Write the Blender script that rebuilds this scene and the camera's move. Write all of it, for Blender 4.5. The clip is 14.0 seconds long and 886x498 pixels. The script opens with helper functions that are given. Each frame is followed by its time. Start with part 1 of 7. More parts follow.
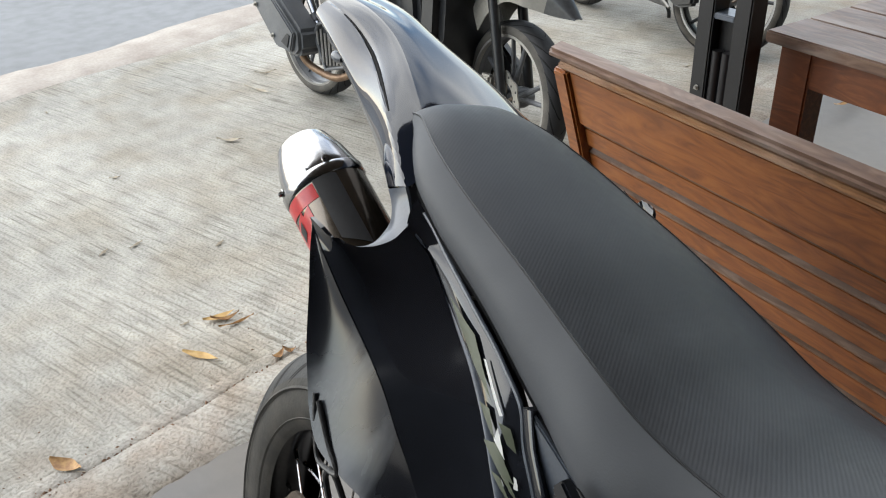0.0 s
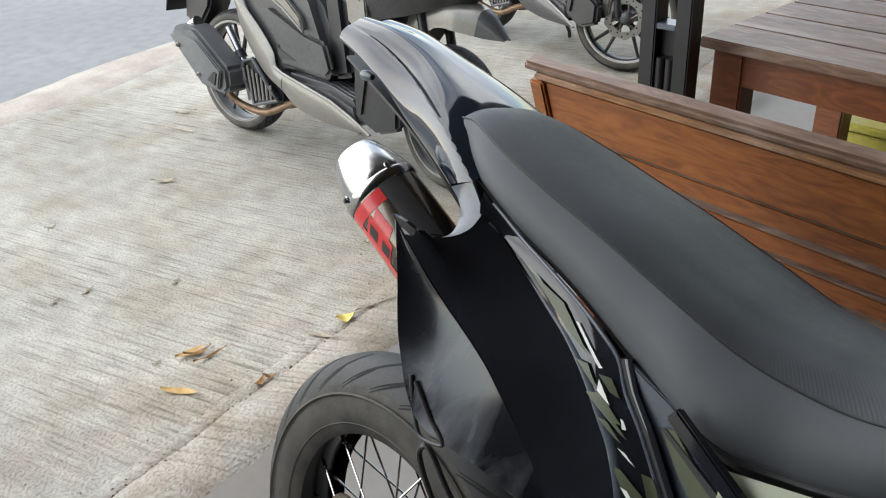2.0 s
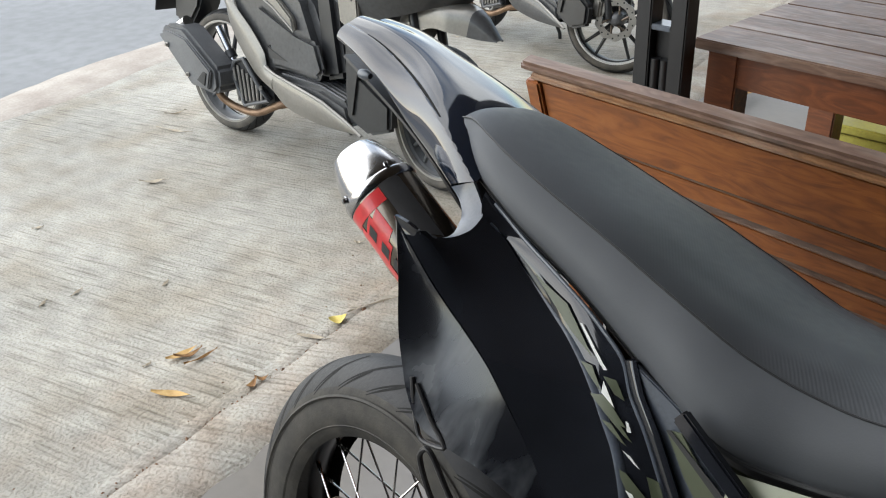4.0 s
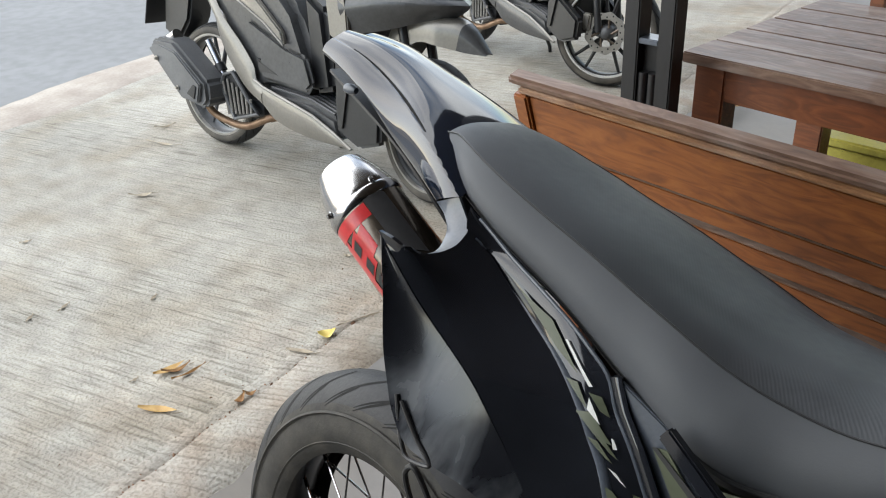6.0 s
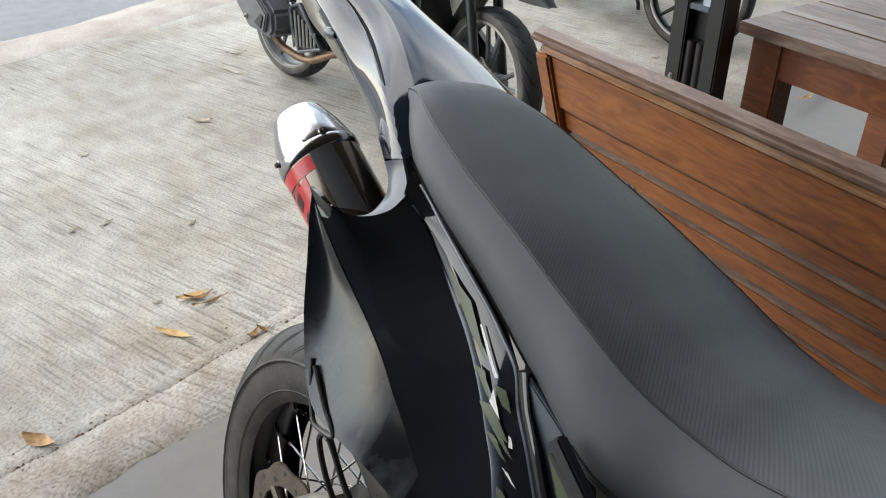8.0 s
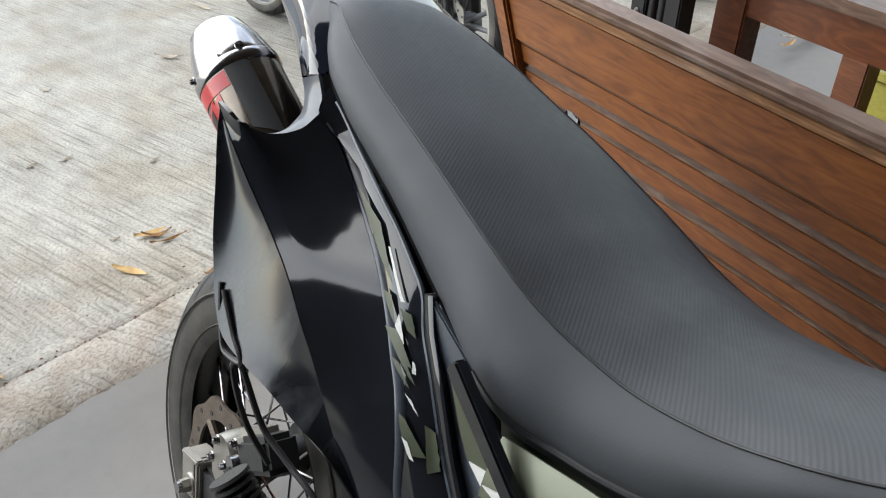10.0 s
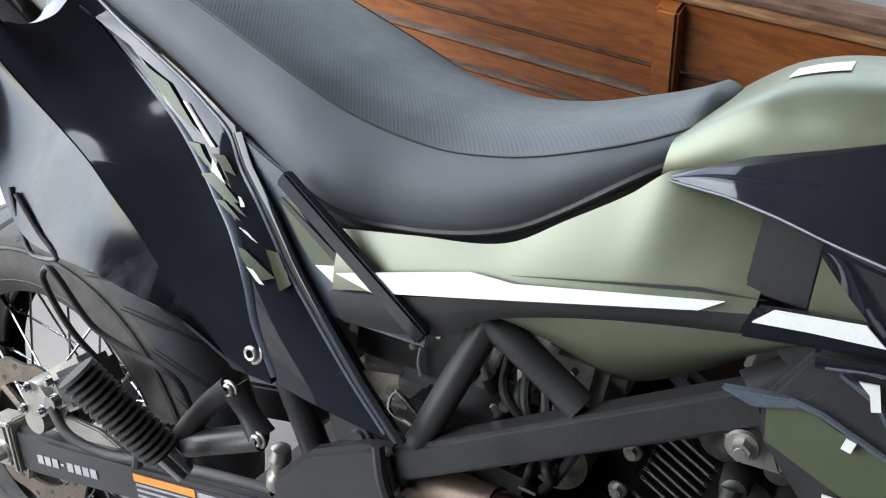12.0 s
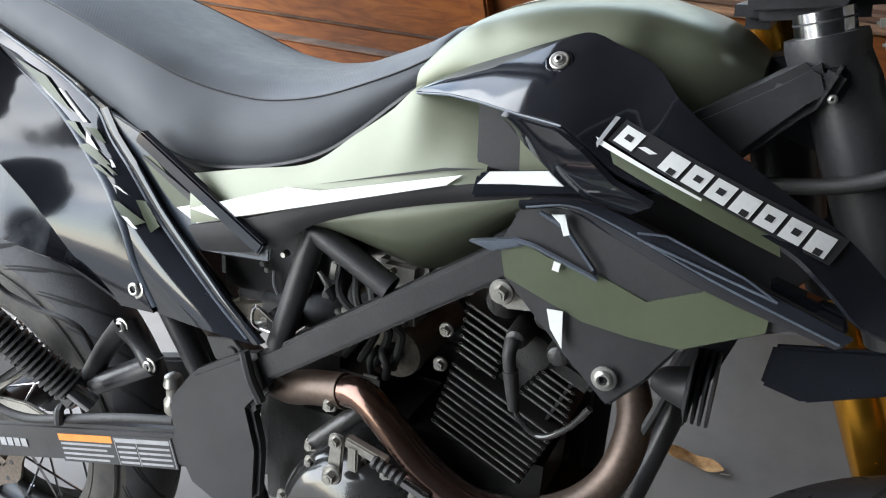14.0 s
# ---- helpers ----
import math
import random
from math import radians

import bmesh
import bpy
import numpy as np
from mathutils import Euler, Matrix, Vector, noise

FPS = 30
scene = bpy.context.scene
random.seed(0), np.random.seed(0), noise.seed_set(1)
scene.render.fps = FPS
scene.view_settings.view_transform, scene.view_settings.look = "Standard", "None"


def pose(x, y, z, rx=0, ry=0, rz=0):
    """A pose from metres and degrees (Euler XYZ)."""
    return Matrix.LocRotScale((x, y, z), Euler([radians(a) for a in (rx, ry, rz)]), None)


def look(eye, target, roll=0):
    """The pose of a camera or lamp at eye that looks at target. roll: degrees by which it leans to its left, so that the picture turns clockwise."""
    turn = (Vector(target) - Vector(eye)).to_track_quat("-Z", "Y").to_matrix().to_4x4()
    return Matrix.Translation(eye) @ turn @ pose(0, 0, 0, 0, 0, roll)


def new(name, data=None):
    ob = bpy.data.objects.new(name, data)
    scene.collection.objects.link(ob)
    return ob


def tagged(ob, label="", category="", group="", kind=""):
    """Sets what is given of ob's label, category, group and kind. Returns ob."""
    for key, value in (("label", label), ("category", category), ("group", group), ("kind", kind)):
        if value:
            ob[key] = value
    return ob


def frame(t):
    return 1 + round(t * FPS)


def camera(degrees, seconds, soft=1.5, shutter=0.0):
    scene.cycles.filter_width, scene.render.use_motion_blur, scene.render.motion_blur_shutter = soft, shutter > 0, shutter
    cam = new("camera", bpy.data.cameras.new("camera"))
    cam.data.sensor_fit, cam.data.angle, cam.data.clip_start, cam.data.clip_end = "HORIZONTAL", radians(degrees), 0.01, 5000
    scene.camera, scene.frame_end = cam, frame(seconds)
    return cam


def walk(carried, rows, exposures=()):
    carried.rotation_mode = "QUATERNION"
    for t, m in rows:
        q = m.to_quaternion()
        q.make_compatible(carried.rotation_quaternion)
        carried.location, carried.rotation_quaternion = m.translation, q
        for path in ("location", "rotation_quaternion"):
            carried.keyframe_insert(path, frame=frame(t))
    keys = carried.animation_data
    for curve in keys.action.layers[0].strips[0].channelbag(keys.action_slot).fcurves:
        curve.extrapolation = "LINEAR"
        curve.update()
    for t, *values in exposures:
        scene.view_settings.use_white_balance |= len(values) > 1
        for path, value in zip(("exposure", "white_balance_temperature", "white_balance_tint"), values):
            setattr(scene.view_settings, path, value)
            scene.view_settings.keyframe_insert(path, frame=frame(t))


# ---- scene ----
cam = camera(56.0, 14.0, soft=1.1)
PATH = [
    (0, (0.746, -0.398, 1.3), (-0.497, 0.76, 0.244), -3.1),
    (0.5, (0.719, -0.474, 1.306), (-0.444, 0.771, 0.258), -2.9),
    (1, (0.714, -0.517, 1.305), (-0.295, 0.859, 0.261), -1.2),
    (1.5, (0.696, -0.565, 1.311), (-0.35, 0.786, 0.273), -3.7),
    (2, (0.675, -0.59, 1.317), (-0.403, 0.762, 0.312), -3.8),
    (2.2, (0.672, -0.588, 1.315), (-0.394, 0.767, 0.302), -3.9),
    (4.3, (0.657, -0.594, 1.312), (-0.399, 0.782, 0.317), -3.2),
    (4.5, (0.656, -0.596, 1.314), (-0.407, 0.793, 0.343), -3.1),
    (5, (0.654, -0.597, 1.317), (-0.415, 0.801, 0.367), -3.0),
    (5.5, (0.656, -0.601, 1.315), (-0.39, 0.808, 0.356), -2.4),
    (6, (0.661, -0.582, 1.312), (-0.387, 0.812, 0.333), -3.1),
    (6.5, (0.673, -0.547, 1.311), (-0.432, 0.794, 0.32), -2.9),
    (7, (0.709, -0.507, 1.313), (-0.39, 0.833, 0.315), 0.2),
    (7.5, (0.74, -0.467, 1.309), (-0.406, 0.811, 0.283), -0.2),
    (7.7, (0.742, -0.457, 1.305), (-0.424, 0.785, 0.258), -0.6),
    (9.8, (0.785, -0.383, 1.264), (-0.333, 0.79, 0.092), 0.7),
    (10, (0.786, -0.384, 1.257), (-0.321, 0.795, 0.081), 0.7),
    (10.5, (0.795, -0.387, 1.238), (-0.289, 0.75, 0.0), -1.8),
    (11, (0.798, -0.405, 1.23), (-0.188, 0.793, -0.032), -1.0),
    (11.5, (0.789, -0.458, 1.222), (0.056, 0.924, -0.024), -0.3),
    (12, (0.797, -0.54, 1.203), (0.277, 0.933, -0.046), 0.4),
    (12.5, (0.813, -0.612, 1.204), (0.283, 0.896, 0.003), -2.3),
    (13, (0.842, -0.661, 1.211), (0.336, 0.836, -0.016), -3.0),
    (13.5, (0.898, -0.675, 1.207), (0.458, 0.845, -0.017), -3.1),
    (14, (0.987, -0.705, 1.211), (0.538, 0.856, 0.044), -3.5),
]
EXPOSURES = [(0, 1.12, 6950, 8), (8, 1.12, 6950, 8), (10, 1.22, 6850, 8), (11, 1.32, 6750, 8), (12, 1.98, 6500, 8), (14, 2.13, 6500, 8)]
walk(cam, [(t, look(eye, target, roll)) for t, eye, target, roll in PATH], EXPOSURES)

# ---- light ----
world = bpy.data.worlds.new("sky")
scene.world = world
world.use_nodes = True
wn = world.node_tree.nodes
sky = wn.new("ShaderNodeTexSky")
sky.sky_type, sky.sun_disc = "NISHITA", False
sky.sun_elevation, sky.sun_rotation = radians(33), radians(249)
sky.air_density, sky.dust_density, sky.ozone_density = 1.0, 0.5, 2.0
# broken white cloud over the whole sky
tcw, cl, clr, mxw = wn.new("ShaderNodeTexCoord"), wn.new("ShaderNodeTexNoise"), wn.new("ShaderNodeValToRGB"), wn.new("ShaderNodeMixRGB")
cl.inputs["Scale"].default_value, cl.inputs["Detail"].default_value = 2.2, 3
clr.color_ramp.elements[0].position, clr.color_ramp.elements[1].position = 0.40, 0.70
mxw.inputs[2].default_value = (8.4, 9.0, 9.9, 1)
wl = world.node_tree.links
wl.new(tcw.outputs["Generated"], cl.inputs["Vector"])
wl.new(cl.outputs["Fac"], clr.inputs[0])
wl.new(clr.outputs[0], mxw.inputs[0])
wl.new(sky.outputs[0], mxw.inputs[1])
wl.new(mxw.outputs[0], wn["Background"].inputs[0])
wn["Background"].inputs[1].default_value = 0.15
sun = new("sun", bpy.data.lights.new("sun", "SUN"))
sun.data.energy, sun.data.angle, sun.data.color = 1.9, radians(110), (1.0, 0.98, 0.95)
sun.matrix_world = look((-4.0, -1.3, 2.7), (0, 0.2, 0))


# ---- materials ----
def mat(name, color, rough=0.5, metal=0.0, coat=0.0, coat_rough=0.06, vary=0.12, scale=8.0, bump=0.0, bscale=120.0, second=None, fine=0.06, ring=None):
    """A surface whose colour wanders at two scales, with a fine relief."""
    m = bpy.data.materials.new(name)
    m.use_nodes = True
    nt = m.node_tree
    b = nt.nodes["Principled BSDF"]
    tc = nt.nodes.new("ShaderNodeTexCoord")
    big, small = nt.nodes.new("ShaderNodeTexNoise"), nt.nodes.new("ShaderNodeTexNoise")
    for n, sc in ((big, scale), (small, scale * 14)):
        n.inputs["Scale"].default_value, n.inputs["Detail"].default_value = sc, 5
        nt.links.new(tc.outputs["Object"], n.inputs["Vector"])
    ramp = nt.nodes.new("ShaderNodeValToRGB")
    c = Vector(color)
    lo, hi = c * (1 - vary), (Vector(second) if second else c * (1 + vary))
    ramp.color_ramp.elements[0].color, ramp.color_ramp.elements[1].color = (*lo, 1), (*hi, 1)
    ramp.color_ramp.elements[0].position, ramp.color_ramp.elements[1].position = 0.32, 0.68
    nt.links.new(big.outputs["Fac"], ramp.inputs[0])
    mix = nt.nodes.new("ShaderNodeMixRGB")
    mix.blend_type = "MULTIPLY"
    mix.inputs[0].default_value = 1
    r2 = nt.nodes.new("ShaderNodeValToRGB")
    r2.color_ramp.elements[0].color, r2.color_ramp.elements[1].color = (1 - fine * 3,) * 3 + (1,), (1, 1, 1, 1)
    r2.color_ramp.elements[0].position, r2.color_ramp.elements[1].position = 0.3, 0.62
    nt.links.new(small.outputs["Fac"], r2.inputs[0])
    nt.links.new(ramp.outputs[0], mix.inputs[1])
    nt.links.new(r2.outputs[0], mix.inputs[2])
    nt.links.new(mix.outputs[0], b.inputs["Base Color"])
    b.inputs["Roughness"].default_value, b.inputs["Metallic"].default_value = rough, metal
    b.inputs["Coat Weight"].default_value, b.inputs["Coat Roughness"].default_value = coat, coat_rough
    rr = nt.nodes.new("ShaderNodeMapRange")
    rr.inputs["To Min"].default_value, rr.inputs["To Max"].default_value = max(0.02, rough * 0.8), min(1, rough * 1.25)
    nt.links.new(small.outputs["Fac"], rr.inputs["Value"])
    nt.links.new(rr.outputs[0], b.inputs["Roughness"])
    if bump:
        g = nt.nodes.new("ShaderNodeTexNoise")
        g.inputs["Scale"].default_value, g.inputs["Detail"].default_value = bscale, 4
        nt.links.new(tc.outputs["Object"], g.inputs["Vector"])
        bp = nt.nodes.new("ShaderNodeBump")
        bp.inputs["Strength"].default_value, bp.inputs["Distance"].default_value = bump, 0.002
        nt.links.new(g.outputs["Fac"], bp.inputs["Height"])
        nt.links.new(bp.outputs[0], b.inputs["Normal"])
    return m


def nodes_of(m):
    return m.node_tree, m.node_tree.nodes, m.node_tree.nodes["Principled BSDF"]


def wood(name, a, b_, grain, rough=0.45, coat=0.25, worn=0.0):
    """Varnished boards; grain runs along the object's x, each board a little different."""
    m = mat(name, a, rough, coat=coat, second=b_, scale=3.0)
    nt, ns, b = nodes_of(m)
    tc, info = ns.new("ShaderNodeTexCoord"), ns.new("ShaderNodeObjectInfo")
    mp = ns.new("ShaderNodeMapping")
    mp.inputs["Scale"].default_value = (3.6, 17, 17)
    add = ns.new("ShaderNodeVectorMath")
    nt.links.new(tc.outputs["Object"], add.inputs[0])
    mul = ns.new("ShaderNodeMath")
    mul.operation = "MULTIPLY"
    mul.inputs[1].default_value = 9.0
    nt.links.new(info.outputs["Random"], mul.inputs[0])
    nt.links.new(mul.outputs[0], add.inputs[1])
    nt.links.new(add.outputs[0], mp.inputs["Vector"])
    n = ns.new("ShaderNodeTexNoise")
    n.inputs["Scale"].default_value, n.inputs["Detail"].default_value, n.inputs["Distortion"].default_value = 2.2, 9, 2.6
    nt.links.new(mp.outputs[0], n.inputs["Vector"])
    r = ns.new("ShaderNodeValToRGB")
    e = r.color_ramp.elements
    e[0].color, e[1].color = (*grain, 1), (*b_, 1)
    e[0].position, e[1].position = 0.3, 0.7
    k = e.new(0.5)
    k.color = (*a, 1)
    nt.links.new(n.outputs["Fac"], r.inputs[0])
    old = b.inputs["Base Color"].links[0].from_node
    mx = ns.new("ShaderNodeMixRGB")
    mx.inputs[0].default_value = 0.6
    nt.links.new(old.outputs[0], mx.inputs[1])
    nt.links.new(r.outputs[0], mx.inputs[2])
    out = mx
    if worn:
        w = ns.new("ShaderNodeTexNoise")
        w.inputs["Scale"].default_value, w.inputs["Detail"].default_value = 5, 9
        mw = ns.new("ShaderNodeMapping")
        mw.inputs["Scale"].default_value = (0.7, 3, 3)
        nt.links.new(add.outputs[0], mw.inputs["Vector"])
        nt.links.new(mw.outputs[0], w.inputs["Vector"])
        wr = ns.new("ShaderNodeValToRGB")
        wr.color_ramp.elements[0].position, wr.color_ramp.elements[1].position = 0.5, 0.72
        nt.links.new(w.outputs["Fac"], wr.inputs[0])
        m2 = ns.new("ShaderNodeMixRGB")
        fac = ns.new("ShaderNodeMath")
        fac.operation = "MULTIPLY"
        fac.inputs[1].default_value = worn
        nt.links.new(wr.outputs[0], fac.inputs[0])
        nt.links.new(fac.outputs[0], m2.inputs[0])
        nt.links.new(mx.outputs[0], m2.inputs[1])
        m2.inputs[2].default_value = (0.42, 0.36, 0.32, 1)
        out = m2
    nt.links.new(out.outputs[0], b.inputs["Base Color"])
    bp = ns.new("ShaderNodeBump")
    bp.inputs["Strength"].default_value, bp.inputs["Distance"].default_value = 0.25, 0.002
    nt.links.new(n.outputs["Fac"], bp.inputs["Height"])
    nt.links.new(bp.outputs[0], b.inputs["Normal"])
    return m


def ribbed(name, color, pitch, turn=0.0, depth=0.0012, cross=0.0):
    """Seat cover pressed with fine ribs."""
    m = mat(name, color, 0.5, vary=0.12, scale=6, fine=0.03)
    nt, ns, b = nodes_of(m)
    tc = ns.new("ShaderNodeTexCoord")
    mp = ns.new("ShaderNodeMapping")
    mp.inputs["Rotation"].default_value = (0, 0, turn)
    nt.links.new(tc.outputs["Object"], mp.inputs["Vector"])
    w = ns.new("ShaderNodeTexWave")
    w.wave_type, w.bands_direction, w.wave_profile = "BANDS", "X", "SIN"
    w.inputs["Scale"].default_value = 0.314 / pitch
    w.inputs["Distortion"].default_value = 0.0
    nt.links.new(mp.outputs[0], w.inputs["Vector"])
    bp = ns.new("ShaderNodeBump")
    bp.inputs["Strength"].default_value, bp.inputs["Distance"].default_value = 0.8, depth
    nt.links.new(w.outputs["Fac"], bp.inputs["Height"])
    nt.links.new(bp.outputs[0], b.inputs["Normal"])
    return m


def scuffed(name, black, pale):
    """Gloss black plastic; pale streaks down the panel paint scuffs and cloud reflections."""
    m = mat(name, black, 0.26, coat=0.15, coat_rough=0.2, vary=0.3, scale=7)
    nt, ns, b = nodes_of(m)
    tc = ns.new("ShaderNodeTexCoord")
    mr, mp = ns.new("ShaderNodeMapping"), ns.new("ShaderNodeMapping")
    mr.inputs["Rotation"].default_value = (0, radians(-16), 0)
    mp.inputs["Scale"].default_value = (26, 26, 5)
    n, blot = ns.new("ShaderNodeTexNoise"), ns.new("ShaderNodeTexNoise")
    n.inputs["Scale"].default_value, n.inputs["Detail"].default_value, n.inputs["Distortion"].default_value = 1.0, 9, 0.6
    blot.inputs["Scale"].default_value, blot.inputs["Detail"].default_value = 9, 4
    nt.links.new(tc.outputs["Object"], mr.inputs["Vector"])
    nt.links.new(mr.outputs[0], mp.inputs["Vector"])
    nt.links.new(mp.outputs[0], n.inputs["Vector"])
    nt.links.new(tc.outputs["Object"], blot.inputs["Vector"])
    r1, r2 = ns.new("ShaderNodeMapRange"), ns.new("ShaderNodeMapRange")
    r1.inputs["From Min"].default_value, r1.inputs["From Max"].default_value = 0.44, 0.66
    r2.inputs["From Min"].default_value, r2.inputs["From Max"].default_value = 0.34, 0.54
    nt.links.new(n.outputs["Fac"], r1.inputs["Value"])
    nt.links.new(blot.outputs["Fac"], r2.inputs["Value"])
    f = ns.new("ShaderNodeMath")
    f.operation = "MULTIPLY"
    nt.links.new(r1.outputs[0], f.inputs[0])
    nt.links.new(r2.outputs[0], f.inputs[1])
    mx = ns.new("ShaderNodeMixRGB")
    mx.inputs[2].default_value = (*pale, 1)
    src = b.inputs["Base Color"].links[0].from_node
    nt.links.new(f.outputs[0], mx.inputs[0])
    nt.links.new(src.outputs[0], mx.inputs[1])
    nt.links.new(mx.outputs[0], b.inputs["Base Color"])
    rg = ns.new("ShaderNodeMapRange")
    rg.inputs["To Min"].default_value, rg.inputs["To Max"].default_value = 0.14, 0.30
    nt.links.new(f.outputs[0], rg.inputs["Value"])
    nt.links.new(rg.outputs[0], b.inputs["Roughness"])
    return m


def concrete(name, a, b_, dark, lines, turn):
    """Broomed concrete: long scratches, pits and stains."""
    m = mat(name, a, 0.9, second=b_, scale=0.9, fine=0.07)
    nt, ns, b = nodes_of(m)
    tc = ns.new("ShaderNodeTexCoord")
    mp, mr = ns.new("ShaderNodeMapping"), ns.new("ShaderNodeMapping")
    mr.inputs["Rotation"].default_value = (0, 0, turn)
    mp.inputs["Scale"].default_value = (5, 100, 1)
    nt.links.new(tc.outputs["Object"], mr.inputs["Vector"])
    nt.links.new(mr.outputs[0], mp.inputs["Vector"])
    n = ns.new("ShaderNodeTexNoise")
    n.inputs["Scale"].default_value, n.inputs["Detail"].default_value, n.inputs["Roughness"].default_value = 1.0, 3, 0.5
    nt.links.new(mp.outputs[0], n.inputs["Vector"])
    r = ns.new("ShaderNodeValToRGB")
    r.color_ramp.elements[0].position, r.color_ramp.elements[1].position = 0.30, 0.47
    r.color_ramp.elements[0].color = (*dark, 1)
    r.color_ramp.elements[1].color = (0.98, 0.98, 0.975, 1)
    hi = r.color_ramp.elements.new(0.55)
    hi.color = (1.02, 1.02, 1.01, 1)
    top = r.color_ramp.elements.new(0.68)
    top.color = (1.16, 1.15, 1.13, 1)
    nt.links.new(n.outputs["Fac"], r.inputs[0])
    pit = ns.new("ShaderNodeTexNoise")
    pit.inputs["Scale"].default_value, pit.inputs["Detail"].default_value = 120, 6
    nt.links.new(tc.outputs["Object"], pit.inputs["Vector"])
    pr = ns.new("ShaderNodeValToRGB")
    pr.color_ramp.elements[0].position, pr.color_ramp.elements[1].position = 0.30, 0.56
    pr.color_ramp.elements[0].color = (0.50, 0.47, 0.43, 1)
    nt.links.new(pit.outputs["Fac"], pr.inputs[0])
    spot = ns.new("ShaderNodeTexNoise")
    spot.inputs["Scale"].default_value, spot.inputs["Detail"].default_value = 3.1, 8
    nt.links.new(tc.outputs["Object"], spot.inputs["Vector"])
    sr = ns.new("ShaderNodeValToRGB")
    sr.color_ramp.elements[0].position, sr.color_ramp.elements[1].position = 0.36, 0.55
    sr.color_ramp.elements[0].color = (0.78, 0.72, 0.64, 1)
    nt.links.new(spot.outputs["Fac"], sr.inputs[0])
    # the brooming fades in and out in broad patches
    patch = ns.new("ShaderNodeTexNoise")
    patch.inputs["Scale"].default_value, patch.inputs["Detail"].default_value = 1.1, 3
    nt.links.new(tc.outputs["Object"], patch.inputs["Vector"])
    pf = ns.new("ShaderNodeMapRange")
    pf.inputs["From Min"].default_value, pf.inputs["From Max"].default_value = 0.36, 0.60
    pf.inputs["To Min"].default_value, pf.inputs["To Max"].default_value = lines * 0.18, lines
    nt.links.new(patch.outputs["Fac"], pf.inputs["Value"])
    src = b.inputs["Base Color"].links[0].from_node
    for k, (node, f) in enumerate(((r, None), (pr, 0.6), (sr, 0.8))):
        mx = ns.new("ShaderNodeMixRGB")
        mx.blend_type = "MULTIPLY"
        if f is None:
            nt.links.new(pf.outputs[0], mx.inputs[0])
        else:
            mx.inputs[0].default_value = f
        nt.links.new(src.outputs[0], mx.inputs[1])
        nt.links.new(node.outputs[0], mx.inputs[2])
        src = mx
    # reddish dirt washed against the joint, in uneven patches
    sep, edge, mud, mf = ns.new("ShaderNodeSeparateXYZ"), ns.new("ShaderNodeMapRange"), ns.new("ShaderNodeTexNoise"), ns.new("ShaderNodeMath")
    edge.inputs["From Min"].default_value, edge.inputs["From Max"].default_value = -1.25, -0.66
    mud.inputs["Scale"].default_value, mud.inputs["Detail"].default_value = 7.0, 8
    mr2 = ns.new("ShaderNodeMapRange")
    mr2.inputs["From Min"].default_value, mr2.inputs["From Max"].default_value, mr2.inputs["To Max"].default_value = 0.40, 0.66, 0.58
    mf.operation = "MULTIPLY"
    nt.links.new(tc.outputs["Object"], sep.inputs[0])
    nt.links.new(sep.outputs["X"], edge.inputs["Value"])
    nt.links.new(tc.outputs["Object"], mud.inputs["Vector"])
    nt.links.new(mud.outputs["Fac"], mr2.inputs["Value"])
    nt.links.new(edge.outputs[0], mf.inputs[0])
    nt.links.new(mr2.outputs[0], mf.inputs[1])
    md = ns.new("ShaderNodeMixRGB")
    md.blend_type = "MULTIPLY"
    md.inputs[2].default_value = (0.84, 0.66, 0.55, 1)
    nt.links.new(mf.outputs[0], md.inputs[0])
    nt.links.new(src.outputs[0], md.inputs[1])
    nt.links.new(md.outputs[0], b.inputs["Base Color"])
    bp = ns.new("ShaderNodeBump")
    bp.inputs["Strength"].default_value, bp.inputs["Distance"].default_value = 0.7, 0.004
    mm = ns.new("ShaderNodeMath")
    nt.links.new(r.outputs[0], mm.inputs[0])
    nt.links.new(pr.outputs[0], mm.inputs[1])
    nt.links.new(mm.outputs[0], bp.inputs["Height"])
    nt.links.new(bp.outputs[0], b.inputs["Normal"])
    return m


M_APRON = concrete("broomed_concrete", (0.365, 0.350, 0.312), (0.47, 0.452, 0.406), (0.56, 0.54, 0.50), 1.0, radians(-9))
M_LIP = concrete("rough_concrete_lip", (0.37, 0.35, 0.315), (0.48, 0.46, 0.415), (0.55, 0.52, 0.47), 0.75, radians(-24))
M_FLOOR = mat("smooth_cement_floor", (0.215, 0.210, 0.208), 0.62, second=(0.20, 0.182, 0.160), scale=1.6, bump=0.3, bscale=60, fine=0.04)
M_ROAD = mat("asphalt", (0.21, 0.215, 0.22), 0.85, vary=0.08, scale=0.8, bump=0.7, bscale=180, fine=0.08)
M_DIRT = mat("reddish_dirt", (0.36, 0.305, 0.26), 0.95, second=(0.44, 0.395, 0.345), scale=5, bump=0.6, bscale=90)
M_BLACK = mat("gloss_black_plastic", (0.013, 0.0145, 0.019), 0.06, coat=0.3, vary=0.3, scale=5, bump=0.015, bscale=60)
M_GLOSS = mat("blue_black_gloss_plastic", (0.010, 0.014, 0.024), 0.06, coat=0.45, coat_rough=0.04, vary=0.3, scale=5, bump=0.02, bscale=40)
# the pale colour holds both scuffs and reflected sky
M_SCUFFSHEEN = scuffed("scuffed_black_plastic_sheen", (0.012, 0.013, 0.017), (0.075, 0.082, 0.092))
M_MATTE = mat("matte_black_plastic", (0.027, 0.027, 0.029), 0.5, vary=0.2, scale=14, bump=0.10, bscale=300)
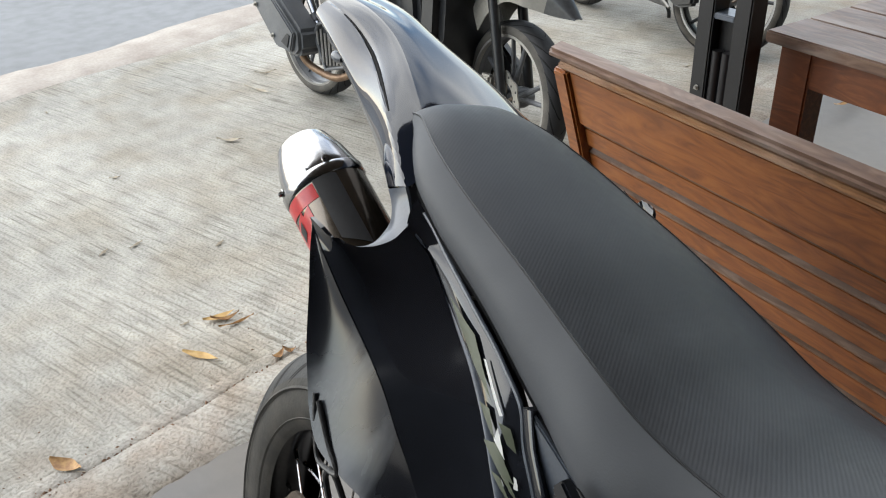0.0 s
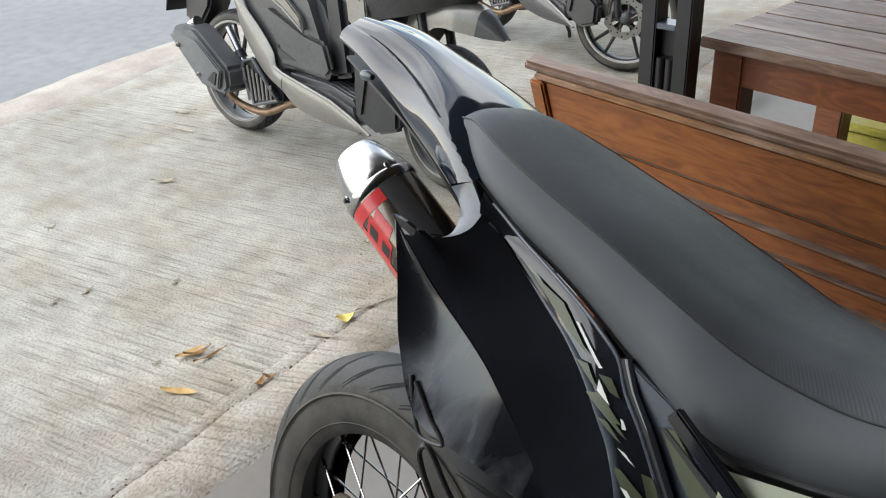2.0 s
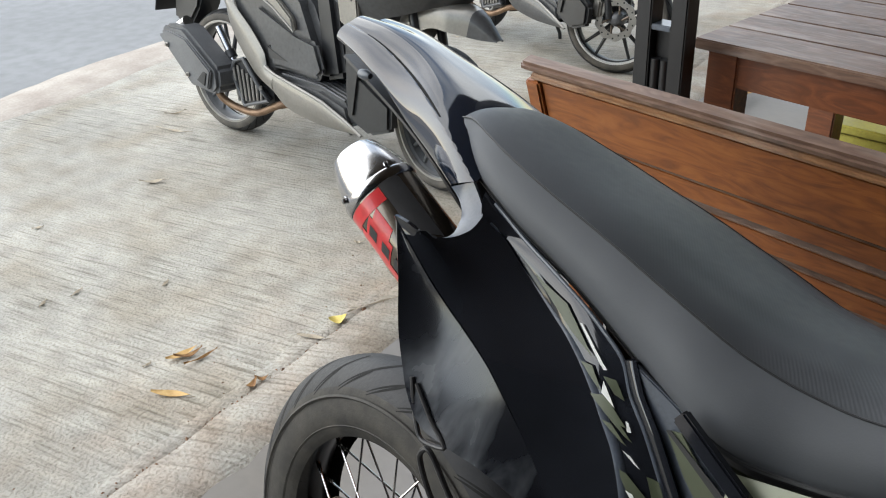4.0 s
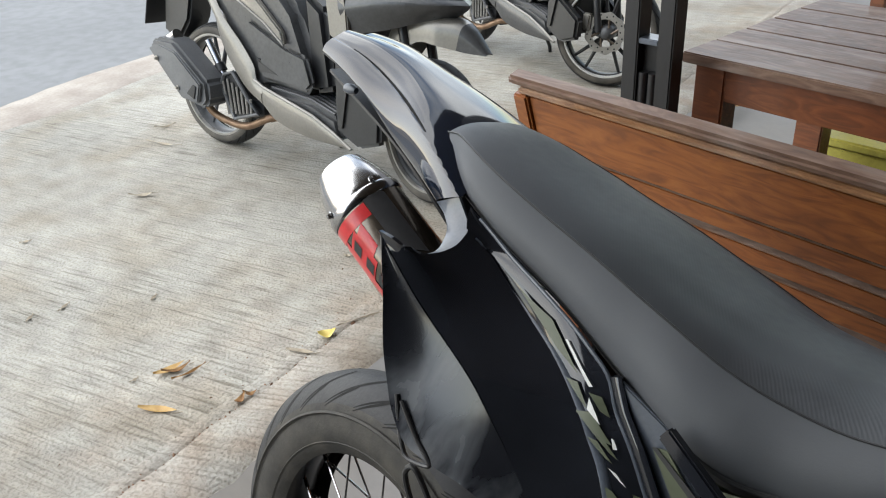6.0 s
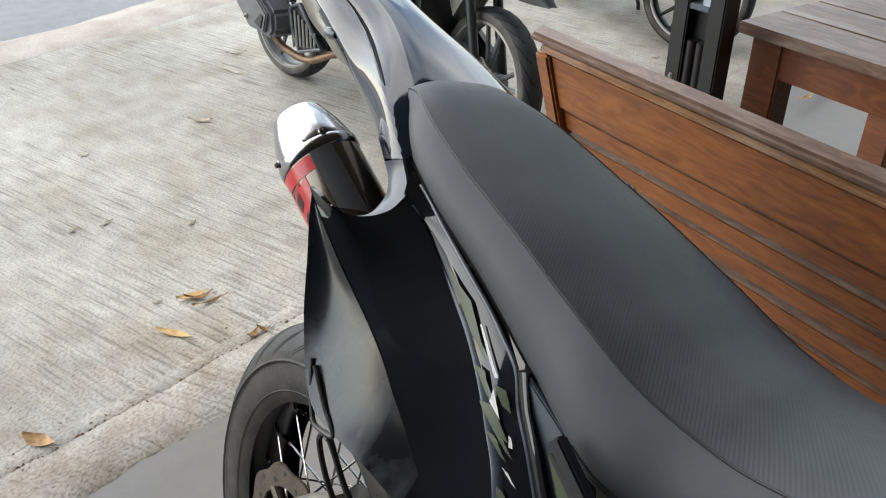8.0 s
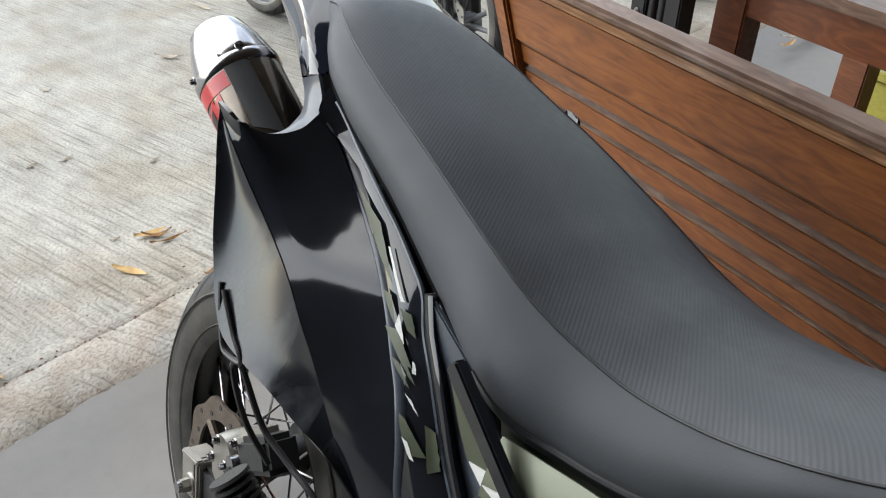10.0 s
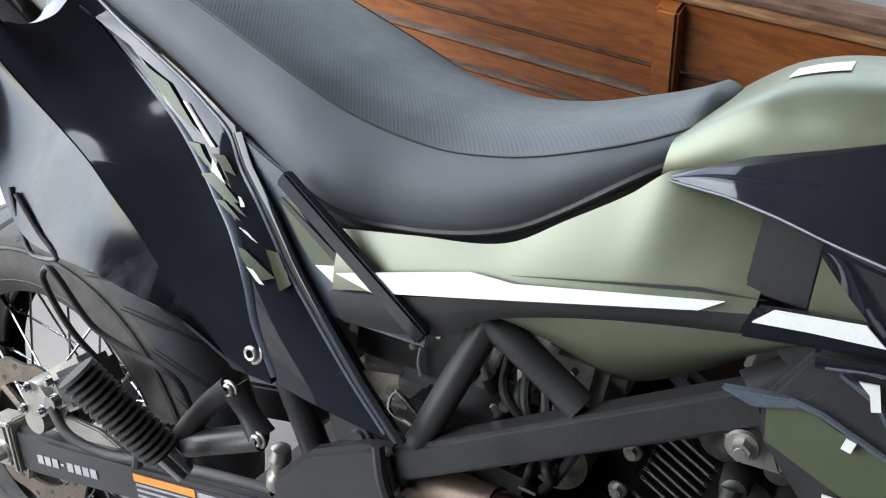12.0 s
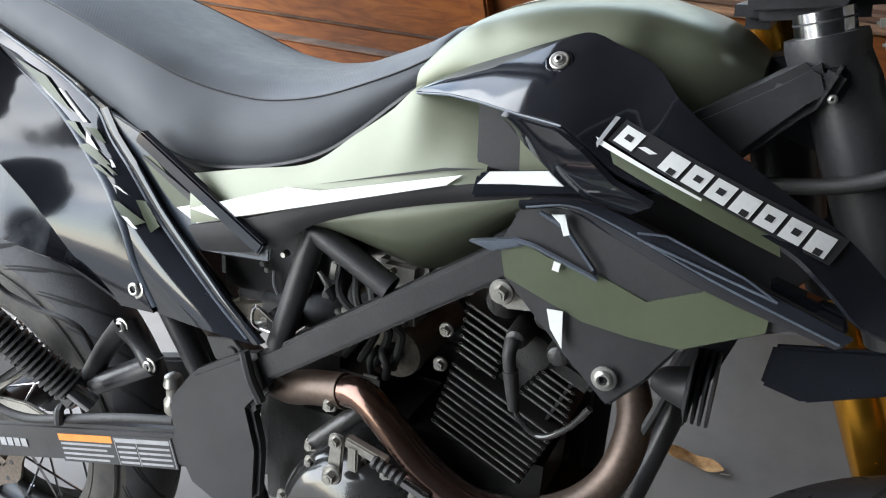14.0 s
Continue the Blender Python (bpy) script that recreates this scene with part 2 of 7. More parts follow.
M_FRAME = mat("satin_black_steel", (0.029, 0.029, 0.031), 0.36, vary=0.25, scale=18, bump=0.15, bscale=260)
M_GRIP = mat("dark_rubber", (0.024, 0.024, 0.024), 0.62, vary=0.2, scale=20, bump=0.3, bscale=300)
M_TYRE = mat("tyre_crown_rubber", (0.010, 0.011, 0.014), 0.62, second=(0.026, 0.027, 0.029), scale=14, bump=0.25, bscale=240)
M_WALLTYRE = mat("dusty_sidewall_rubber", (0.022, 0.021, 0.019), 0.7, second=(0.055, 0.050, 0.042), scale=24, bump=0.3, bscale=160, fine=0.1)
M_GROOVE = mat("tyre_groove", (0.004, 0.004, 0.004), 0.9)
M_SEAT = mat("smooth_grey_vinyl", (0.068, 0.074, 0.084), 0.58, vary=0.10, scale=5, bump=0.06, bscale=500, fine=0.02)
M_SEATTOP = ribbed("ribbed_grey_vinyl", (0.056, 0.060, 0.066), 0.0032, radians(-36), 0.00008)
M_PIPING = mat("seat_piping", (0.03, 0.031, 0.033), 0.4, vary=0.1)
M_OLIVE = mat("olive_green_paint", (0.142, 0.156, 0.106), 0.42, metal=0.35, coat=0.45, coat_rough=0.30, vary=0.07, scale=6, bump=0.03, bscale=300, fine=0.02)
M_OLIVED = mat("olive_green_decal", (0.075, 0.088, 0.052), 0.45, coat=0.1, coat_rough=0.3, vary=0.08, scale=10, fine=0.02)
M_WHITE = mat("white_decal", (0.78, 0.79, 0.77), 0.4, vary=0.04, scale=20, fine=0.02)
M_CHROME = mat("polished_steel", (0.44, 0.44, 0.45), 0.18, metal=1.0, vary=0.04, scale=20, fine=0.02)
M_ALU = mat("dull_cast_aluminium", (0.38, 0.365, 0.335), 0.4, metal=0.8, vary=0.15, scale=18, bump=0.12, bscale=200, fine=0.05)
# grey plastic; on cowl and shroud edges this grey paints the sheen
M_GREYEDGE = mat("grey_plastic_and_edge_sheen", (0.085, 0.10, 0.125), 0.3, coat=0.3, vary=0.15, scale=20)
M_CARBON = mat("smoked_titanium_sleeve", (0.12, 0.10, 0.08), 0.2, metal=0.85, coat=0.6, vary=0.2, scale=7, fine=0.05)
M_RED = mat("red_sticker", (0.62, 0.02, 0.025), 0.3, coat=0.4, vary=0.1)
M_YELLOWS = mat("yellow_sticker", (0.75, 0.42, 0.05), 0.35, vary=0.1)
M_BRONZE = mat("heat_tinted_exhaust_steel", (0.17, 0.105, 0.078), 0.17, metal=0.95, second=(0.19, 0.12, 0.11), scale=9, fine=0.05)
M_BRONZED = mat("dusty_exhaust_steel", (0.10, 0.072, 0.056), 0.42, metal=0.6, vary=0.25, scale=14, fine=0.1)
M_GOLD = mat("gold_anodised_fork", (0.75, 0.36, 0.04), 0.24, metal=0.95, vary=0.08, scale=15, fine=0.04)
M_CASE = mat("glossy_engine_case", (0.022, 0.022, 0.022), 0.16, coat=0.3, vary=0.3, scale=12, bump=0.04, bscale=90)
M_ENGINE = mat("black_engine_paint", (0.038, 0.037, 0.036), 0.32, vary=0.3, scale=30, bump=0.3, bscale=350)
M_FIN = mat("silvery_fin_edge_glint", (0.34, 0.335, 0.325), 0.4, metal=0.7, vary=0.3, scale=40, fine=0.15)
M_BOLT = mat("zinc_plated_bolt", (0.52, 0.51, 0.48), 0.3, metal=0.85, vary=0.12, scale=60, fine=0.08)
M_TAN = mat("stained_cast_metal", (0.33, 0.29, 0.24), 0.5, metal=0.4, vary=0.2, scale=22, fine=0.12)
M_RIM = mat("black_rim", (0.02, 0.02, 0.021), 0.3, coat=0.3, vary=0.3, scale=12, fine=0.1)
M_DISC = mat("brake_disc_steel", (0.17, 0.14, 0.115), 0.42, metal=0.75, vary=0.25, scale=22, fine=0.15)
M_ORANGE = mat("orange_warning_label", (0.75, 0.25, 0.04), 0.45, vary=0.08)
M_GREYLABEL = mat("grey_label_print", (0.30, 0.30, 0.31), 0.5, vary=0.1)
M_WOOD = wood("varnished_teak", (0.250, 0.074, 0.017), (0.37, 0.128, 0.031), (0.105, 0.028, 0.009), rough=0.4)
M_WOODTOP = wood("weathered_board", (0.13, 0.070, 0.046), (0.24, 0.155, 0.112), (0.05, 0.026, 0.018), rough=0.5, coat=0.15, worn=0.6)
M_WOODEDGE = wood("worn_varnished_edge", (0.20, 0.085, 0.035), (0.42, 0.24, 0.12), (0.05, 0.020, 0.010), rough=0.5, worn=0.5)
M_DUSTEDGE = wood("dusty_grey_board_edge", (0.17, 0.105, 0.07), (0.30, 0.21, 0.16), (0.08, 0.042, 0.028), rough=0.6, coat=0.0)
M_WOODDK = wood("dark_stained_wood", (0.13, 0.036, 0.012), (0.24, 0.078, 0.024), (0.075, 0.024, 0.010))
M_POST = mat("black_painted_steel_post", (0.012, 0.012, 0.014), 0.45, vary=0.25, scale=9, bump=0.2, bscale=200)
M_YELLOW = mat("yellow_green_paint", (0.40, 0.36, 0.07), 0.45, vary=0.12, scale=7, bump=0.2, bscale=140)
M_SILVER = mat("champagne_scooter_paint", (0.21, 0.20, 0.18), 0.34, metal=0.3, coat=0.4, vary=0.06, scale=8, fine=0.04)
M_SCWHITE = mat("pale_rim_line", (0.55, 0.55, 0.54), 0.4, vary=0.08, scale=12)
M_SCLIGHT = mat("light_grey_trim", (0.30, 0.29, 0.27), 0.4, metal=0.3, vary=0.1, scale=12)
M_SCBLK = mat("dark_scooter_plastic", (0.022, 0.023, 0.025), 0.35, vary=0.2, scale=8, bump=0.15, bscale=200)
M_SCBLKG = mat("grey_black_scooter_panel", (0.065, 0.067, 0.07), 0.3, coat=0.3, vary=0.2, scale=6, fine=0.08)
M_SCGREY = mat("grey_muffler_shield", (0.10, 0.104, 0.11), 0.42, vary=0.15, scale=10, bump=0.15, bscale=260)
M_RUST = mat("rusty_pipe", (0.20, 0.12, 0.075), 0.5, metal=0.6, second=(0.30, 0.2, 0.13), scale=25)
M_LEAF = mat("dry_brown_leaf", (0.26, 0.12, 0.045), 0.6, second=(0.50, 0.30, 0.12), scale=60)
M_LEAFO = mat("yellow_brown_leaf", (0.46, 0.26, 0.07), 0.6, second=(0.58, 0.38, 0.14), scale=40)
M_SCTYRE = mat("dusty_scooter_sidewall", (0.06, 0.056, 0.05), 0.85, second=(0.12, 0.11, 0.095), scale=14, bump=0.3, bscale=120)
M_LEAFY = mat("yellow_leaf", (0.66, 0.50, 0.10), 0.55, second=(0.75, 0.62, 0.2), scale=30)
M_LEAFG = mat("grey_dry_leaf", (0.34, 0.28, 0.2), 0.7, second=(0.46, 0.40, 0.31), scale=30)
M_LEAFD = mat("leaf_crumbs", (0.17, 0.095, 0.06), 0.9, second=(0.34, 0.20, 0.13), scale=60)
M_CEIL = mat("dark_timber_ceiling", (0.10, 0.075, 0.055), 0.7, vary=0.2, scale=3)
M_WALL = mat("dull_plaster_wall", (0.30, 0.27, 0.23), 0.85, vary=0.12, scale=2, bump=0.3, bscale=60)
# for the unseen walls added to block light
M_WALLD = mat("dark_blocker_wall", (0.02, 0.022, 0.024), 0.85, vary=0.3, scale=2, bump=0.3, bscale=50)
M_BULB = mat("tail_lamp_red", (0.35, 0.02, 0.02), 0.2, coat=0.5)
M_PLATE = mat("dark_number_plate", (0.02, 0.02, 0.022), 0.4)


# ---- mesh helpers ----
V = Vector


def link_mesh(name, bm, material, parent=None, label="", sharp=38.0, smooth=True):
    bmesh.ops.remove_doubles(bm, verts=bm.verts, dist=1e-6)
    bmesh.ops.recalc_face_normals(bm, faces=bm.faces)
    for f in bm.faces:
        f.smooth = smooth
    for e in bm.edges:
        e.smooth = not (len(e.link_faces) == 2 and e.calc_face_angle(0) > radians(sharp))
    me = bpy.data.meshes.new(name)
    bm.to_mesh(me)
    bm.free()
    for mm in material if isinstance(material, (list, tuple)) else [material]:
        me.materials.append(mm)
    ob = new(name, me)
    if parent:
        ob.parent = parent
    if label:
        tagged(ob, label)
    return ob


part = link_mesh


def thing(name, m, label, category, group="", kind=""):
    ob = new(name)
    ob.empty_display_size = 0.1
    ob.matrix_basis = m
    return tagged(ob, label, category, group, kind)


def cr(pts, n):
    """n points, evenly by parameter, on a smooth curve through pts."""
    pts = [V(p) for p in pts]
    if len(pts) == 2:
        return [pts[0].lerp(pts[1], i / (n - 1)) for i in range(n)]
    d = [0.0]
    for a, b in zip(pts, pts[1:]):
        d.append(d[-1] + max((b - a).length, 1e-6))
    out = []
    for i in range(n):
        s = d[-1] * i / (n - 1)
        k = min(max(j for j in range(len(d)) if d[j] <= s + 1e-9), len(pts) - 2)
        u = (s - d[k]) / (d[k + 1] - d[k])
        p1, p2 = pts[k], pts[k + 1]
        h = d[k + 1] - d[k]
        m1 = (p2 - pts[k - 1]) / (d[k + 1] - d[k - 1]) * h if k else p2 - p1
        m2 = (pts[k + 2] - p1) / (d[k + 2] - d[k]) * h if k + 2 < len(pts) else p2 - p1
        u2, u3 = u * u, u * u * u
        out.append(p1 * (2 * u3 - 3 * u2 + 1) + m1 * (u3 - 2 * u2 + u) + p2 * (3 * u2 - 2 * u3) + m2 * (u3 - u2))
    return out


def grid_faces(bm, g, wrap=False):
    vs = [[bm.verts.new(p) for p in row] for row in g]
    for a, b in zip(vs, vs[1:]):
        n = len(a)
        for i in range(n if wrap else n - 1):
            try:
                bm.faces.new((a[i], a[(i + 1) % n], b[(i + 1) % n], b[i]))
            except ValueError:
                pass
    return vs


def smooth_grid(rows, nu, nv):
    rows = [cr(r, nu) for r in rows]
    cols = [cr([r[i] for r in rows], nv) for i in range(nu)]
    return [[c[j] for c in cols] for j in range(nv)]


def thick(bm, t):
    """Gives an open sheet a thickness t away from +normal side."""
    bmesh.ops.recalc_face_normals(bm, faces=bm.faces)
    bmesh.ops.solidify(bm, geom=bm.faces[:], thickness=t)


def sheet(rows, nu=20, nv=20, t=0.004):
    bm = bmesh.new()
    grid_faces(bm, smooth_grid(rows, nu, nv))
    if t:
        thick(bm, t)
    return bm


def strip(a, b, nu=30, nv=6, bulge=0.0, t=0.004, out=(0, -1, 0), sharp=False):
    """The skin between two curves, blown out in the middle."""
    if sharp:
        a, b = poly_even(a, nu), poly_even(b, nu)
    else:
        a, b = cr(a, nu), cr(b, nu)
    g = []
    for j in range(nv):
        s = j / (nv - 1)
        g.append([p.lerp(q, s) + V(out) * bulge * 4 * s * (1 - s) for p, q in zip(a, b)])
    bm = bmesh.new()
    grid_faces(bm, g)
    if t:
        thick(bm, t)
    return bm


def poly_even(pts, n):
    pts = [V(p) for p in pts]
    d = [0.0]
    for a, b in zip(pts, pts[1:]):
        d.append(d[-1] + (b - a).length)
    out = []
    for i in range(n):
        s = d[-1] * i / (n - 1)
        k = min(max(j for j in range(len(d)) if d[j] <= s + 1e-9), len(pts) - 2)
        out.append(pts[k].lerp(pts[k + 1], (s - d[k]) / max(d[k + 1] - d[k], 1e-9)))
    return out


def plate(outline, t=0.006, bevel=0.0015, way=(0, 1, 0)):
    """A flat or folded plate: outline of points, thickened along way."""
    bm = bmesh.new()
    vs = [bm.verts.new(p) for p in outline]
    f = bm.faces.new(vs)
    r = bmesh.ops.extrude_face_region(bm, geom=[f])
    for v in r["geom"]:
        if isinstance(v, bmesh.types.BMVert):
            v.co += V(way) * t
    if bevel:
        bmesh.ops.bevel(bm, geom=[e for e in bm.edges], offset=bevel, segments=2, affect="EDGES", clamp_overlap=True)
    bmesh.ops.triangulate(bm, faces=[f for f in bm.faces if len(f.verts) > 4])
    return bm


def xz(y, *pts):
    return [V((p[0], y if len(p) == 2 else p[2], p[1])) for p in pts]


def tube(pts, r, seg=12, n=0, caps=True, flat=1.0):
    """A round bar along a curve; r may be a list of radii."""
    pts = cr(pts, n) if n else [V(p) for p in pts]
    bm = bmesh.new()
    rings = []
    side = None
    for i, p in enumerate(pts):
        d = (pts[min(i + 1, len(pts) - 1)] - pts[max(i - 1, 0)]).normalized()
        if side is None:
            side = d.orthogonal().normalized()
        side = (side - d * side.dot(d)).normalized()
        up = d.cross(side)
        if isinstance(r, (list, tuple)):
            f = i / (len(pts) - 1) * (len(r) - 1)
            k = min(int(f), len(r) - 2)
            rad = r[k] + (r[k + 1] - r[k]) * (f - k)
        else:
            rad = r
        rings.append([p + (side * math.cos(a) + up * math.sin(a) * flat) * rad for a in (2 * math.pi * j / seg for j in range(seg))])
    vs = grid_faces(bm, rings, True)
    if caps:
        bm.faces.new(vs[0][::-1])
        bm.faces.new(vs[-1])
    return bm


def lathe(profile, seg=48, axis="Y", at=(0, 0, 0), closed=False):
    """Turns (radius, offset) pairs about an axis."""
    bm = bmesh.new()
    rows = []
    for r, h in profile:
        row = []
        for j in range(seg):
            a = 2 * math.pi * j / seg
            c, s = r * math.cos(a), r * math.sin(a)
            row.append(V(at) + (V((c, h, s)) if axis == "Y" else V((c, s, h)) if axis == "Z" else V((h, c, s))))
        rows.append(row)
    if closed:
        rows.append(rows[0])
    vs = grid_faces(bm, rows, True)
    if not closed:
        for k in (0, -1):
            if profile[k][0] > 1e-5:
                bm.faces.new(vs[k])
    return bm


def box(size, at=(0, 0, 0), bevel=0.003, turn=None, seg=2):
    bm = bmesh.new()
    bmesh.ops.create_cube(bm, size=1)
    bmesh.ops.scale(bm, vec=size, verts=bm.verts)
    if bevel:
        bmesh.ops.bevel(bm, geom=bm.edges[:], offset=min(bevel, min(size) * 0.45), segments=seg, affect="EDGES")
    if turn is not None:
        bmesh.ops.transform(bm, matrix=turn.to_4x4(), verts=bm.verts)
    bmesh.ops.translate(bm, vec=V(at), verts=bm.verts)
    return bm


def merged(*bms):
    out = bmesh.new()
    for b in bms:
        me = bpy.data.meshes.new("tmp")
        b.to_mesh(me)
        b.free()
        out.from_mesh(me)
        bpy.data.meshes.remove(me)
    return out


def rot(axis, deg):
    return Matrix.Rotation(radians(deg), 3, axis)


def bolt(at, r, parent, way=(0, -1, 0), material=None, name="bolt", washer=True):
    """A flanged hex bolt whose head looks along way."""
    w = V(way).normalized()
    q = V((0, 0, 1)).rotation_difference(w).to_matrix().to_4x4()
    bm = bmesh.new()
    bmesh.ops.create_cone(bm, cap_ends=True, segments=6, radius1=r * 0.62, radius2=r * 0.58, depth=r * 0.7, matrix=Matrix.Translation((0, 0, r * 0.55)))
    bmesh.ops.create_cone(bm, cap_ends=True, segments=20, radius1=r, radius2=r * 0.9, depth=r * 0.22, matrix=Matrix.Translation((0, 0, r * 0.1)))
    if washer:
        bmesh.ops.create_cone(bm, cap_ends=True, segments=16, radius1=r * 0.34, radius2=r * 0.3, depth=r * 0.1, matrix=Matrix.Translation((0, 0, r * 0.92)))
    bmesh.ops.transform(bm, matrix=Matrix.Translation(V(at)) @ q, verts=bm.verts)
    return part(name, bm, material or M_CHROME, parent)


def socket_bolt(at, r, parent, way=(0, -1, 0)):
    """A button-head bolt with a flange and a hexagon socket."""
    q = Matrix.Translation(V(at)) @ V((0, 0, 1)).rotation_difference(V(way).normalized()).to_matrix().to_4x4()
    head = lathe([(r * 0.36, r * 0.20), (r * 0.36, r * 0.52), (r * 0.50, r * 0.54), (r * 0.66, r * 0.44), (r * 0.72, r * 0.22), (r * 0.96, r * 0.18), (r, r * 0.06), (r * 0.98, 0)], 24, "Z")
    well = lathe([(0.0, r * 0.22), (r * 0.37, r * 0.22)], 6, "Z")
    for bm in (head, well):
        bmesh.ops.transform(bm, matrix=q, verts=bm.verts)
    b = part("bolt", head, M_BOLT, parent, "bright button-head bolt")
    part("socket", well, M_MATTE, b)
    return b


# ---- ground ----
HEAD = -14.0  # the bench and the table stand at this angle


def ground_sheet(name, pts, z, material, label, category, nx=2, ny=2, wob=0.0):
    bm = bmesh.new()
    a, b, c, d = [V((*p, 0)) for p in pts]
    g = []
    for j in range(ny + 1):
        row = []
        for i in range(nx + 1):
            p = a.lerp(b, i / nx).lerp(d.lerp(c, i / nx), j / ny)
            row.append(V((p.x, p.y, z + wob * noise.noise(p * 1.7))))
        g.append(row)
    grid_faces(bm, g)
    ob = link_mesh(name, bm, material)
    return tagged(ob, label, category, kind="structure")


FZ = -0.052
ground_sheet("ground", [(-400, -400), (400, -400), (400, 400), (-400, 400)], -0.09, M_DIRT, "bare reddish dirt ground beyond the paving", "ground")
ground_sheet("pavement", [(-3.05, -4), (-0.785, -4), (-0.681, 9), (-3.6, 9)], 0.0, M_APRON, "pale broomed concrete forecourt with scratches", "pavement", 40, 120, 0.001)
ground_sheet("road", [(-9.5, -60), (-2.6, -60), (-4.0, 60), (-11, 60)], -0.012, M_ROAD, "grey worn asphalt road beside the forecourt", "road")
bm = bmesh.new()
g = []
for j in range(131):
    y = -4 + 0.1 * j
    e = -0.665 + 0.010 * (y + 4)
    g.append([V((e + d_, y, z_ + 0.0015 * noise.noise(V((d_ * 1.7, y * 1.7, 0))))) for d_, z_ in ((0, -0.016), (0.05, -0.018), (0.12, -0.030), (0.20, -0.044), (0.28, FZ), (0.5, FZ), (1.0, FZ), (1.6, FZ), (2.4, FZ), (3.4, FZ), (4.5, FZ), (5.6, FZ))])
grid_faces(bm, g)
tagged(link_mesh("porch_floor", bm, M_FLOOR), "smooth grey cement porch floor", "floor", kind="structure")
bm = bmesh.new()
g = []
for j in range(420):
    y = -4 + 13 * j / 419
    xa, xb = -0.75 + 0.008 * (y + 4), -0.645 + 0.010 * (y + 4)
    w = lambda k: 0.010 * noise.noise(V((k * 3.1, y * 9, 1.3))) + 0.005 * noise.noise(V((k * 7.7, y * 38, 2.3)))  # noqa: E731
    m_ = (xa + xb) / 2
    g.append([V((xa - 0.060, y, -0.004)), V((xa - 0.044 + w(11) * 0.5, y, 0.0012)), V((xa - 0.012 + w(1), y, 0.0014)), V((xa - 0.004 + w(1), y, -0.0016 + w(8) * 0.15)), V((xa + 0.003 + w(1), y, 0.0010 + w(5) * 0.12)), V((m_ + w(2), y, -0.001 + w(6) * 0.09)), V((m_ + 0.035 + w(4), y, -0.003 + w(9) * 0.10)), V((xb + 0.012 + w(3) * 0.7, y, -0.008 + w(7) * 0.10)), V((xb + 0.032 + w(3), y, -0.015)), V((xb + 0.05 + w(3), y, -0.026))])
grid_faces(bm, g)
tagged(link_mesh("kerb", bm, M_LIP), "rough broken concrete lip along the porch floor", "kerb", kind="structure")
bm = bmesh.new()
g = []
for j in range(90):
    y = -6 + 20 * j / 89
    x0 = -3.12 - 0.04 * (y + 4)
    g.append([V((x0 - 0.30 + 0.12 * noise.noise(V((y * 1.3, 0, 4))), y, -0.022)), V((x0 - 0.1, y, 0.003)), V((x0 + 0.16 + 0.1 * noise.noise(V((y * 1.7, 3, 4))), y, 0.0052)), V((x0 + 0.2 + 0.1 * noise.noise(V((y * 1.7, 3, 4))), y, -0.004))])
grid_faces(bm, g)
tagged(link_mesh("road_edge", bm, M_DIRT), "strip of reddish dirt between asphalt and concrete", "road edge", kind="structure")


# crumbs and dirt caught in the joint
rnd = random.Random(5)
bm = bmesh.new()
for k in range(900):
    y = rnd.uniform(-0.5, 2.4)
    x = -0.75 + 0.008 * (y + 4) + (rnd.gauss(0.0, 0.010) - 0.006 if k % 3 else -abs(rnd.gauss(0.0, 0.10)))
    r_ = rnd.uniform(0.002, 0.0055) * (1.6 if rnd.random() < 0.12 else 1)
    a = rnd.uniform(0, 6.28)
    ca, sa = math.cos(a), math.sin(a)
    vs = [bm.verts.new((x + r_ * (u * ca - v_ * sa * 0.6), y + r_ * (u * sa + v_ * ca * 0.6), w_ * r_ * 0.7 - 0.002)) for u, v_, w_ in ((-1, 0, 0), (0.1, -1, 0), (1.3, 0.1, 0), (0, 0.9, 0), (0.1, 0, 1.2))]
    for q in ((0, 1, 4), (1, 2, 4), (2, 3, 4), (3, 0, 4)):
        bm.faces.new([vs[n_] for n_ in q])
tagged(link_mesh("debris", bm, M_LEAFD, smooth=False), "brown crumbs and dirt in the concrete joint", "debris", kind="stuff")


